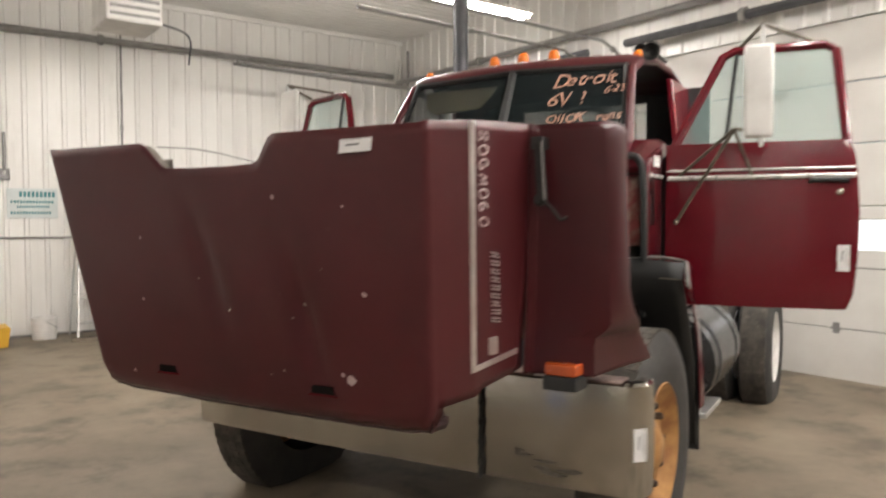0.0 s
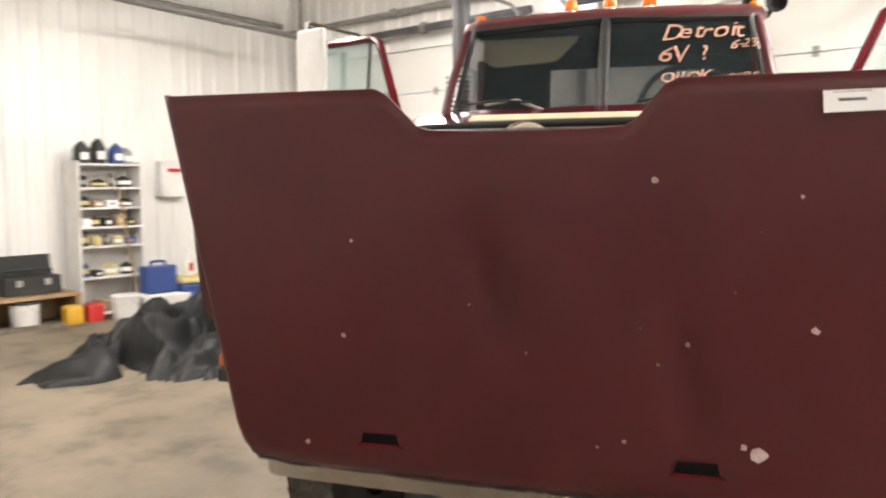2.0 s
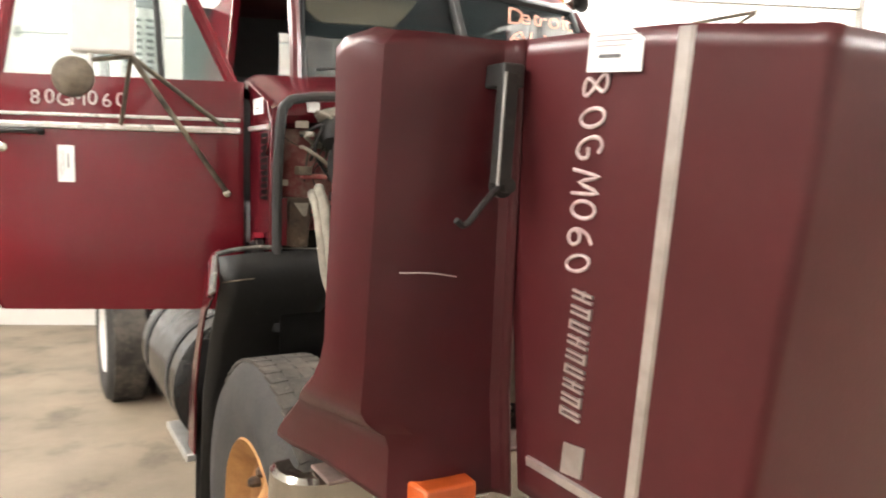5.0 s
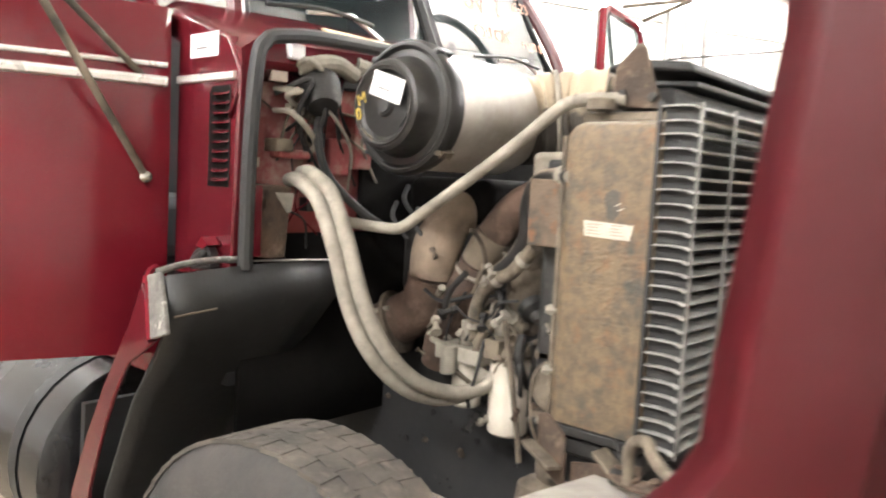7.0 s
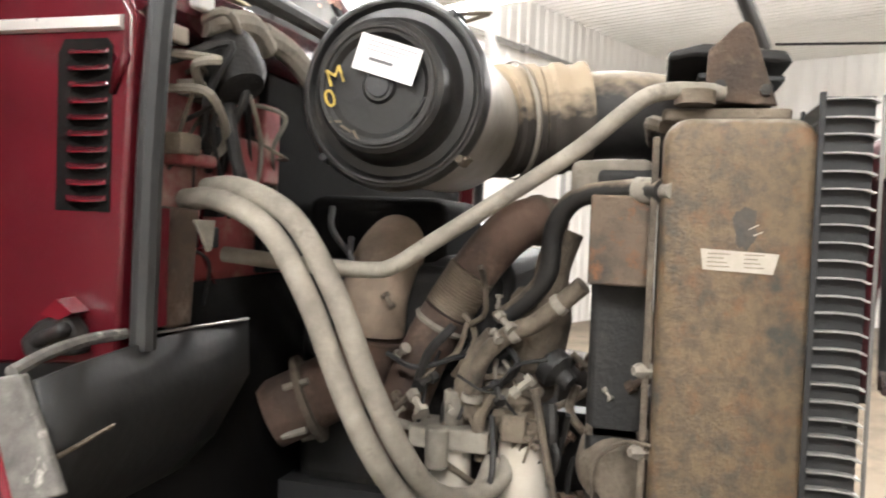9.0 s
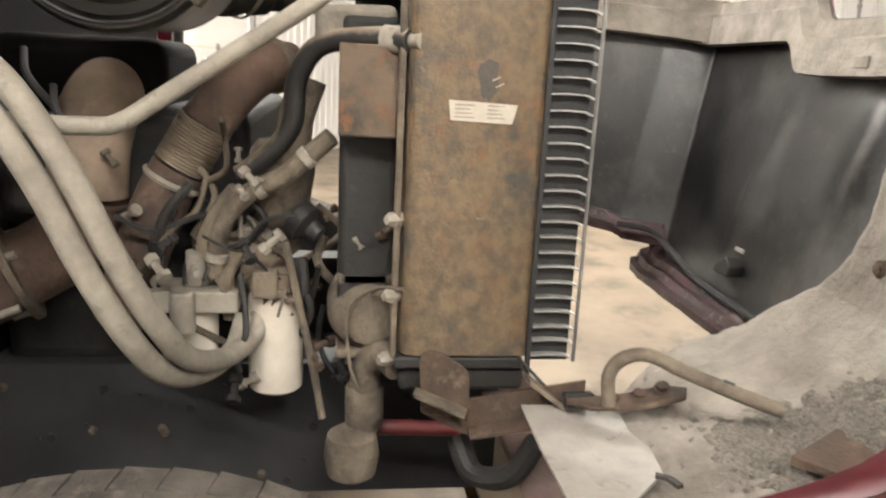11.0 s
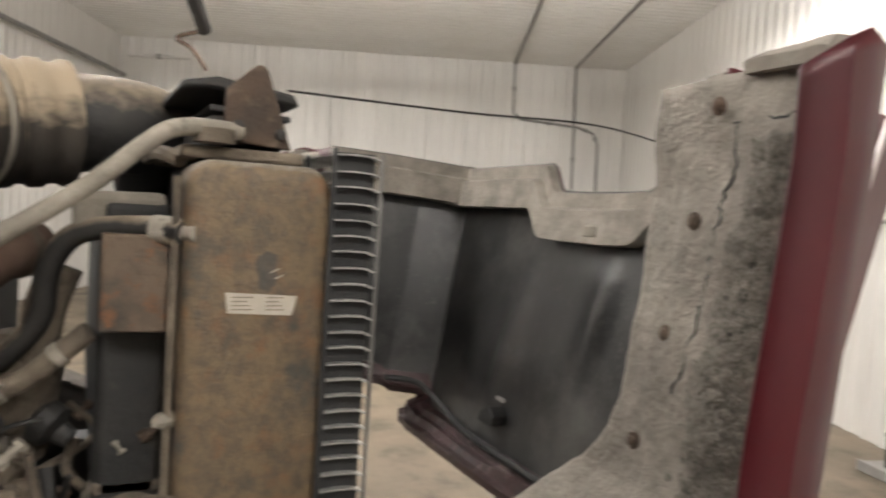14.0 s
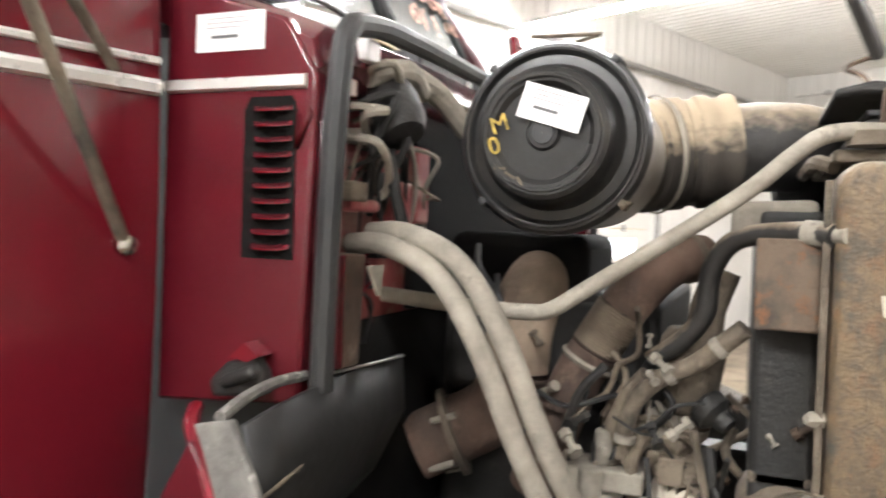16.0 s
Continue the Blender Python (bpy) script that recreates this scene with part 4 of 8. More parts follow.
for x, y, z in ((-0.771, 1.052, 1.168), (-0.772, 1.085, 1.158), (-0.768, 1.12, 1.15)):
    bm = B()
    turn(bm, [(0.013, 0), (0.013, 0.004), (0.009, 0.005), (0.009, 0.011), (0.004, 0.012)], (x, y, z), (-0.25, 0.1, 1), 8)
    tp("bolt", bm, RUST, hp, "rusty bolt")
bm = B()
slab(bm, [(-0.938, 1.128), (-0.948, 1.112), (-0.965, 1.106), (-0.968, 1.114), (-0.95, 1.12), (-0.944, 1.131)], lambda a, b, d: Vector((a, b, d)), 1.137, 1.142)
tp("bent_scrap", bm, DUST_DARK, FENDERS[0], "small dark bent scrap")
# bent dark offcut and a low dome moulded into the bend
bm = B()
slab(bm, [(-0.972, 0.985), (-0.905, 0.868), (-0.925, 0.80), (-1.03, 0.83), (-1.04, 0.93)], lambda a, b, d: Vector((a, b, d + 0.25 * max(0, 0.9 - b))), 1.168, 1.178)
tp("offcut", bm, RUST, FENDERS[0], "dark bent offcut on the shelf")
bm = B()
turn(bm, [(0.075, -0.02), (0.07, 0.0), (0.055, 0.018), (0.03, 0.028), (0.002, 0.032)], (-0.80, 0.835, 1.185), (-0.1, 0.7, 1), 22, False)
tp("moulded_dome", bm, GREYGLASS, FENDERS[0])
# tow wire from the radiator bracket to the hood lip
bm = B()
tube(bm, [(-0.50, 1.25, 1.845), (-0.42, 0.9, 1.86), (-0.35, 0.55, 1.88), (-0.27, 0.25, 1.865)], 0.002, 6, 6)
tp("wire", bm, DUST_DARK, hood, "thin stay wire")

# bumper, bowed back at its ends
bm = B()
loops = []
for a, y in [(-1.215, 1.30), (-1.222, 1.24), (-1.21, 1.20), (-1.18, 1.165), (-1.14, 1.148), (-0.8, 1.135), (-0.4, 1.128), (0, 1.125), (0.4, 1.128), (0.8, 1.135), (1.14, 1.148), (1.18, 1.165), (1.21, 1.20), (1.222, 1.24), (1.215, 1.30)]:
    n = Vector((0, 1, 0)) if abs(a) < 1.15 else Vector((-0.7 * math.copysign(1, a), 0.7, 0)) if abs(a) < 1.2 else Vector((-math.copysign(1, a), 0, 0))
    loops.append([Vector((CX + a, y, z)) + n * d for d, z in ((0.03, 0.50), (0, 0.512), (-0.004, 0.62), (-0.004, 0.85), (0, 0.945), (0.012, 0.957), (0.05, 0.96), (0.05, 0.95), (0.014, 0.942), (0.006, 0.85), (0.006, 0.62), (0.012, 0.52))])
rings(bm, loops)
bumper = tp("bumper", bm, CHROME, label="deep chrome front bumper, dull and dusty")
bm = B()
box(bm, CX - 1.14, CX + 1.14, 1.095, 1.215, 0.962, 0.972)
tp("gravel_pan", bm, PAN, bumper, "dusty maroon pan on the bumper top", bevel=0.004)
tag("label", Matrix.Translation((CX + 1.196, 1.176, 0.72)) @ pose(0, 0, 0, 0, 90, 45), parent=bumper)
bm = B()
for k in range(11):
    z = 0.95 - k * 0.042
    tube(bm, [(0.66 + 0.010 * math.cos(a) * (k % 2), 1.112 + 0.004 * (k % 2) + 0.008 * math.cos(a) * ((k + 1) % 2), z + 0.026 * math.sin(a)) for a in (i * 0.5236 for i in range(13))], 0.006, 6, 0)
tp("chain", bm, DUST_DARK, bumper, "hanging tow chain")


GRIME = mat("road_grime", (0.12, 0.105, 0.085), (0.07, 0.06, 0.05), 20, 0.6, 0.3, 0.2, 60)
rnd = random.Random(21)
for k in range(6):
    bm = B()
    x, z = rnd.uniform(0.75, 1.12), rnd.uniform(0.56, 0.66)
    w = rnd.uniform(0.04, 0.12)
    slab(bm, [(-w, 0), (-w * 0.4, rnd.uniform(0.004, 0.014)), (w * 0.5, rnd.uniform(0.003, 0.012)), (w, 0.002), (w * 0.3, -rnd.uniform(0.004, 0.012)), (-w * 0.5, -rnd.uniform(0.002, 0.008))], lambda a, b, d: Vector((CX + x - CX + a, 1.1365 - 0.012 * (1.1 - abs(x + a - CX)) - d, z + b)), 0.0, 0.0025)
    tp("scuff", bm, GRIME, bumper, "dark road-grime scuff")


def wheel(cx, cy, r, wide, side, rim_mat, tread=TREAD, dual=False):
    """side: which way the rim faces."""
    w = tp_empty = B()
    prof = [(r * 0.56, -wide * 0.42), (r * 0.72, -wide * 0.5), (r * 0.90, -wide * 0.47), (r * 0.975, -wide * 0.36), (r, -wide * 0.3), (r, wide * 0.3), (r * 0.975, wide * 0.36), (r * 0.90, wide * 0.47), (r * 0.72, wide * 0.5), (r * 0.56, wide * 0.42)]
    turn(w, prof, (cx, cy, r), (side, 0, 0), 56, False)
    ty = tp("tyre", w, TYRE, label="dusty black truck tyre")
    for k in range(60):
        m = Matrix.Translation((cx, cy, r)) @ pose(0, 0, 0, 360.0 * k / 60, 0, 0)
        bm = B()
        for lo, hi, skew in ((-0.36, -0.18, 9), (-0.172, -0.006, -7), (0.006, 0.172, 7), (0.18, 0.36, -9)):
            box(bm, lo * wide, hi * wide, -r * 0.0505, r * 0.0505, r * 0.985, r * 1.0025, m @ pose(0, 0, 0, 0, 0, skew))
        tp("tread_block", bm, tread, ty)
    bm = B()
    turn(bm, [(r * 0.57, wide * 0.40), (r * 0.55, wide * 0.44), (r * 0.52, wide * 0.36), (r * 0.44, wide * 0.18), (r * 0.30, wide * 0.14), (r * 0.24, wide * 0.22), (r * 0.20, wide * 0.30), (r * 0.12, wide * 0.40), (0.001, wide * 0.42)], (cx, cy, r), (side, 0, 0), 36, False)
    rim = tp("rim", bm, rim_mat, ty, "rusty spoked rim")
    for k in range(10):
        a = 2 * math.pi * k / 10
        bm = B()
        p = Vector((cx + side * wide * 0.14, cy + r * 0.35 * math.cos(a), r + r * 0.35 * math.sin(a)))
        turn(bm, [(0.018, 0), (0.018, 0.03), (0.012, 0.04)], p, (side, 0, 0), 6)
        o = tp("wheel_nut", bm, RUST, ty)
    return ty


for s in (-1, 1):
    wheel(CX + s * 1.03, 1.74, 0.545, 0.27, s, ORANGE_RIM)
    wheel(CX + s * 1.13, 5.15, 0.52, 0.26, s, WHITE)
    wheel(CX + s * 0.83, 5.15, 0.52, 0.26, s, WHITE)
# frame rails, axle, cross members
for s in (-1, 1):
    bm = B()
    x = CX + s * 0.45
    slab(bm, [(0.0, 0.76), (0.09, 0.76), (0.09, 0.775), (0.015, 0.775), (0.015, 1.015), (0.09, 1.015), (0.09, 1.03), (0.0, 1.03)], lambda a, b, d: Vector((x - s * a, d, b)), 1.18, 7.2)
    rail = tp("frame_rail", bm, FRAME_BLACK, label="black steel frame rail with bolt holes")
    if s < 0:
        rnd = random.Random(3)
        for k in range(20):
            bm = B()
            turn(bm, [(0.004 + 0.005 * (k % 3 == 0), 0), (0.004 + 0.005 * (k % 3 == 0), 0.003)], (x - 0.0005, rnd.uniform(1.35, 2.15), rnd.uniform(0.78, 1.0)), (-1, 0, 0), 8)
            tp("bolt_hole", bm, BLACK, rail)
bm = B()
rod(bm, (CX - 0.95, 1.74, 0.50), (CX + 0.95, 1.74, 0.50), 0.055)
rod(bm, (CX - 0.95, 5.15, 0.52), (CX + 0.95, 5.15, 0.52), 0.08)
tp("axle", bm, FRAME_BLACK)
for y in (1.26, 3.6, 4.6):
    bm = B()
    box(bm, CX - 0.36, CX + 0.36, y, y + 0.08, 0.80, 1.0)
    tp("cross_member", bm, FRAME_BLACK, bevel=0.004)

# ---- cab
def quad_slab(bm, pts, thick):
    a, b, c, d = [Vector(p) for p in pts]
    n = (b - a).cross(d - a).normalized() * thick
    rings(bm, [[a, b, c, d], [a + n, b + n, c + n, d + n]])


cowl_prof = [(2.085, 1.815), (2.065, 1.86), (2.075, 1.905), (2.12, 1.925), (2.24, 1.965), (2.36, 2.02), (2.42, 2.03)]
bm = B()
loops = []
for hx, dz in ((-0.985, -0.10), (-0.975, -0.035), (-0.94, -0.01), (-0.6, 0.008), (0, 0.014), (0.6, 0.008), (0.94, -0.01), (0.975, -0.035), (0.985, -0.10)):
    loops.append([Vector((CX + hx, y + 0.01 * abs(hx), z + (dz if z > 1.4 else 0))) for y, z in cowl_prof])
rings(bm, loops, close=False, caps=False)
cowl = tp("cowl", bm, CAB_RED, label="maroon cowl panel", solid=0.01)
bm = B()
loops = []
for hx in (-0.93, -0.6, 0, 0.6, 0.93):
    loops.append([Vector((CX + hx, 2.115, z)) for z in (1.44, 1.58, 1.72, 1.86)])
rings(bm, loops, close=False, caps=False)
tp("firewall", bm, mat("dusty_red_firewall", (0.33, 0.065, 0.065), (0.17, 0.04, 0.038), 6, 0.6, 0, 0.25, 50, c=(0.36, 0.27, 0.22), cscale=11, clo=0.5, chi=0.72), label="dusty maroon firewall", solid=0.02)
# toe panel in near-black: the unlit gap under the firewall sits in its colour
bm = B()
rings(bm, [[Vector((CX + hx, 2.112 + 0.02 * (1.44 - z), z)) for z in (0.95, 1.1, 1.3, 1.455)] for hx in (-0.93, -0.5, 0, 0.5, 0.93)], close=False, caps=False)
tp("floor_panel", bm, SLOT_BLACK, label="sloping toe panel under the firewall, near-black as shade", solid=0.02)
for s in (-1, 1):
    x = CX + s * 0.985
    bm = B()
    slab(bm, [(2.085, 1.36), (2.335, 1.34), (2.33, 1.97), (2.12, 1.90), (2.07, 1.82)], lambda a, b, d: Vector((x - s * d, a, b)), 0, 0.03)
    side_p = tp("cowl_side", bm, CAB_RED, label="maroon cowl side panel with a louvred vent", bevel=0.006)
    bm = B()
    slab(bm, [(2.100, 1.562), (2.186, 1.562), (2.186, 1.772), (2.176, 1.79), (2.108, 1.79), (2.100, 1.78)], lambda a, b, d: Vector((x + s * d, a, b)), 0.0, 0.002)
    tp("vent_opening", bm, SLOT_BLACK, side_p)
    for k in range(10):
        bm = B()
        z = 1.577 + k * 0.0215
        arc = [(0.5 - 0.5 * math.cos(math.pi * i / 8), math.sin(math.pi * i / 8)) for i in range(9)]
        loops = [[Vector((x + s * (0.002 + 0.013 * q * r), 2.106 + 0.062 * p, z + 0.006 * (1 - r) - 0.003 * q + w)) for r, w in ((0.15, 0.0), (1.0, 0.0), (1.0, 0.0022), (0.15, 0.0022))] for p, q in arc]
        rings(bm, loops)
        tp("louvre", bm, CAB_RED, side_p)
    bm = B()
    slab(bm, [(0.0, 1.80), (0.008, 1.803), (0.008, 1.817), (0.0, 1.82)], lambda a, b, d: Vector((x + s * a, d, b)), 2.085, 2.325)
    tp("trim_strip", bm, BRIGHT, side_p, "bright trim strip")
    tag("label", Matrix.Translation((x + s * 0.001, 2.215, 1.885)) @ pose(0, 0, 0, 0, 0, -90 if s < 0 else 90), 0.118, 0.055, side_p)
    # pillar and cab flank behind the door opening
    bm = B()
    tube(bm, [(CX + s * 0.80, 2.37, 1.99), (CX + s * 0.775, 2.46, 2.2), (CX + s * 0.735, 2.64, 2.47)], 0.024, 8, 4)
    tp("windshield_pillar", bm, HOOD_RED)
    bm = B()
    slab(bm, [(3.22, 1.12), (3.78, 1.12), (3.78, 2.5), (3.30, 2.5)], lambda a, b, d: Vector((CX + s * (0.97 - (0.16 * (b - 1.98) / 0.5 if b > 2 else 0) - d), a, b)), 0, 0.04)
    tp("cab_flank", bm, RED, bevel=0.006)
    bm = B()
    box(bm, CX + s * 0.99 - 0.03, CX + s * 0.99 + 0.03, 2.30, 3.30, 1.08, 1.14)
    tp("sill", bm, RED, bevel=0.006)
# hood seal round the firewall
bm = B()
pts = [(CX - 0.965, 2.06, 1.38), (CX - 0.965, 2.055, 1.65), (CX - 0.955, 2.05, 1.84), (CX - 0.935, 2.05, 1.888), (CX - 0.89, 2.05, 1.908), (CX - 0.7, 2.05, 1.925), (CX, 2.05, 1.935), (CX + 0.7, 2.05, 1.925), (CX + 0.89, 2.05, 1.908), (CX + 0.935, 2.05, 1.888), (CX + 0.955, 2.05, 1.84), (CX + 0.965, 2.055, 1.65), (CX + 0.965, 2.06, 1.38)]
tube(bm, pts, 0.0175, 10, 4)
tp("hood_seal", bm, BLACK, cowl, "black rubber hood seal")
bm = B()
box(bm, -0.45, 0.69, 2.10, 2.19, 1.915, 1.953)
vent = tp("cowl_vent", bm, BLACK, cowl, "black air intake slot", bevel=0.008)
for k in range(4):
    bm = B()
    box(bm, -0.2 + k * 0.19, -0.19 + k * 0.19, 2.092, 2.10, 1.918, 1.942)
    tp("vent_rib", bm, ALU, vent)
bm = B()
slab(bm, [(2.165, 1.955), (2.25, 1.988), (2.25, 1.996), (2.165, 1.963)], lambda a, b, d: Vector((d, a, b)), -0.50, 0.72)
tp("intake_strip", bm, CREAM, cowl, "cream strip above the intake", bevel=0.004)
# roof
bm = B()
loops = []
for y, zz, h in ((2.60, 2.475, 0.745), (2.63, 2.52, 0.77), (2.72, 2.56, 0.79), (3.0, 2.60, 0.80), (3.4, 2.60, 0.80), (3.70, 2.56, 0.79), (3.79, 2.48, 0.77)):
    loops.append([Vector((CX + h * a, y + (0.03 * a * a if y < 2.7 else 0), zz - b)) for a, b in ((-1, 0.06), (-0.97, 0.025), (-0.88, 0.004), (-0.5, -0.012), (0, -0.02), (0.5, -0.012), (0.88, 0.004), (0.97, 0.025), (1, 0.06))])
rings(bm, loops, close=False, caps=False)
roof = tp("roof", bm, HOOD_RED, label="maroon cab roof", solid=0.03)
bm = B()
box(bm, CX - 0.95, CX + 0.95, 2.14, 3.78, 1.09, 1.12)
box(bm, CX - 0.93, CX + 0.93, 2.14, 2.40, 1.12, 1.90)
tp("cab_floor", bm, INTERIOR, label="dark cab floor and dash")
bm = B()
for x0, x1, z0, z1 in ((CX - 0.95, -0.32, 1.12, 2.5), (0.64, CX + 0.95, 1.12, 2.5), (-0.32, 0.64, 1.12, 2.13), (-0.32, 0.64, 2.42, 2.5)):
    box(bm, x0, x1, 3.75, 3.79, z0, z1)
back = tp("cab_back", bm, INTERIOR, label="dark cab back wall with a window")
bm = B()
box(bm, -0.315, 0.635, 3.765, 3.772, 2.135, 2.415)
o = tp("rear_window", bm, SIDE_GLASS, back)
o.visible_shadow = False
for sx in (-0.42, 0.5):
    bm = B()
    box(bm, sx - 0.25, sx + 0.25, 2.95, 3.45, 1.3, 1.5)
    box(bm, sx - 0.25, sx + 0.25, 3.4, 3.55, 1.45, 2.12)
    tp("seat", bm, INTERIOR, label="dark vinyl cab seat", bevel=0.04)
bm = B()
tube(bm, [(0.53 + 0.23 * math.cos(a), 2.62 + 0.10 * math.sin(a), 2.06 + 0.20 * math.sin(a)) for a in (i * math.pi / 12 for i in range(25))], 0.016, 8, 0)
rod(bm, (0.53, 2.62, 2.06), (0.53, 2.45, 1.85), 0.03)
tp("steering_wheel", bm, BLACK, label="large black steering wheel")
# windshield in two halves with a divider
W0, W1 = 0.755, 0.70
for s in (-1, 1):
    bm = B()
    quad_slab(bm, [(CX + s * 0.012, 2.385, 2.015), (CX + s * W0, 2.40, 2.005), (CX + s * W1, 2.635, 2.475), (CX + s * 0.012, 2.615, 2.495)], 0.005)
    o = tp("windshield", bm, WINDSHIELD, label="dusty dark windshield half")
    o.visible_shadow = False
    bm = B()
    tube(bm, [(CX + s * 0.012, 2.38, 2.015), (CX + s * W0, 2.395, 2.005), (CX + s * W1, 2.63, 2.475), (CX + s * 0.012, 2.61, 2.495), (CX + s * 0.012, 2.38, 2.015)], 0.022, 6, 0)
    tp("windshield_seal", bm, BLACK, o)
bm = B()
tube(bm, [(CX, 2.375, 2.01), (CX, 2.605, 2.495)], 0.017, 6, 0)
tp("divider", bm, BLACK)
for x0, x1 in ((-0.54, -0.02),):
    bm = B()
    slab(bm, [(x0, 2.435), (x0, 2.33), (x0 + 0.06, 2.28), (x1 - 0.12, 2.30), (x1 - 0.02, 2.40), (x1, 2.435)], lambda a, b, d: Vector((a, 2.66 + d - (2.4 - b) * 0.15, b)), 0, 0.02)
    tp("sun_visor", bm, CREAM, label="cream sun visor, folded down", bevel=0.006)
# wipers
for s, x0 in ((-1, -0.16), (1, 0.73)):
    bm = B()
    rod(bm, (x0, 2.36, 2.02), (x0 - 0.14, 2.355, 2.075), 0.008, seg=8)
    rod(bm, (x0 - 0.14, 2.355, 2.075), (x0 - 0.30, 2.362, 2.055), 0.006, seg=8)
    wp = tp("wiper", bm, ALU, label="bright windshield wiper")
    bm = B()
    tube(bm, [(x0 - 0.06, 2.345, 2.06), (x0 - 0.25, 2.35, 2.072), (x0 - 0.44, 2.362, 2.05)], 0.006, 6, 4)
    tp("wiper_blade", bm, BLACK, wp)


def on_glass(x, s, off):
    """A place on the driver's half: x across, s 0..1 up the glass."""
    return Vector((x, 2.392 + s * 0.235 - 0.008 - off, 2.01 + s * 0.475))


tilt = math.degrees(math.atan2(0.235, 0.475))
for k, (text, x, s, size) in enumerate((("Detroit", 0.445, 0.83, 0.122), ("6V ?", 0.41, 0.58, 0.135), ("6-23", 0.735, 0.68, 0.07), ("runs", 0.715, 0.34, 0.075), ("Oil OK", 0.43, 0.34, 0.085))):
    m = Matrix.Translation(on_glass(x, s, 0.004) - Vector(ROOT)) @ pose(0, 0, 0, 90 - tilt, 0, 0)
    handwriting("chalk_letter", text, size, m, CHALK, truck, "pink chalk letter on the windshield", k)
# roof lamps
for x, y, z in ((-0.577, 2.78, 2.52), (-0.072, 2.745, 2.567), (0.132, 2.74, 2.57), (0.336, 2.745, 2.567), (0.854, 2.78, 2.515)):
    bm = B()
    turn(bm, [(0.045, 0), (0.045, 0.012), (0.036, 0.016)], (x, y, z - 0.004), (0, 0, 1), 18)
    lb = tp("roof_lamp", bm, CHROME, label="amber cab roof marker lamp")
    bm = B()
    turn(bm, [(0.036, 0.0), (0.036, 0.02), (0.031, 0.045), (0.018, 0.058), (0.002, 0.062)], (x, y, z + 0.012), (0, -0.25, 1), 18)
    tp("lens", bm, AMBER, lb, "amber lens")
bm = B()
turn(bm, [(0.012, 0.34), (0.014, 0.15), (0.03, 0.04), (0.052, 0.0), (0.045, 0.006), (0.022, 0.05)], (0.945, 2.70, 2.555), (0, 1, 0), 20)
turn(bm, [(0.012, 0.26), (0.014, 0.12), (0.025, 0.03), (0.042, 0.0), (0.036, 0.006), (0.018, 0.04)], (0.84, 2.86, 2.60), (0, 1, 0), 18)
tp("air_horn", bm, DUST_DARK, roof, "dark trumpet horn on the roof")
# exhaust stack
bm = B()
rod(bm, (-1.0, 3.98, 2.45), (-1.0, 3.98, 4.35), 0.064, seg=22)
stack = tp("exhaust_pipe", bm, PIPE_GREY, label="tall dark exhaust stack behind the cab")
bm = B()
turn(bm, [(0.10, 0), (0.112, 0.02), (0.112, 1.3), (0.10, 1.33), (0.07, 1.34)], (-1.0, 3.98, 1.15), (0, 0, 1), 24)
sh = tp("heat_shield", bm, ALU, stack, "slotted aluminium heat shield")
for k in range(8):
    for a in (-140, -110, -80, -50):
        bm = B()
        m = Matrix.Translation((-1.0, 3.98, 2.42 - k * 0.035)) @ pose(0, 0, 0, 0, 0, a)
        box(bm, 0.1125, 0.1135, -0.018, 0.018, -0.008, 0.008, m)
        tp("slot", bm, BLACK, stack)


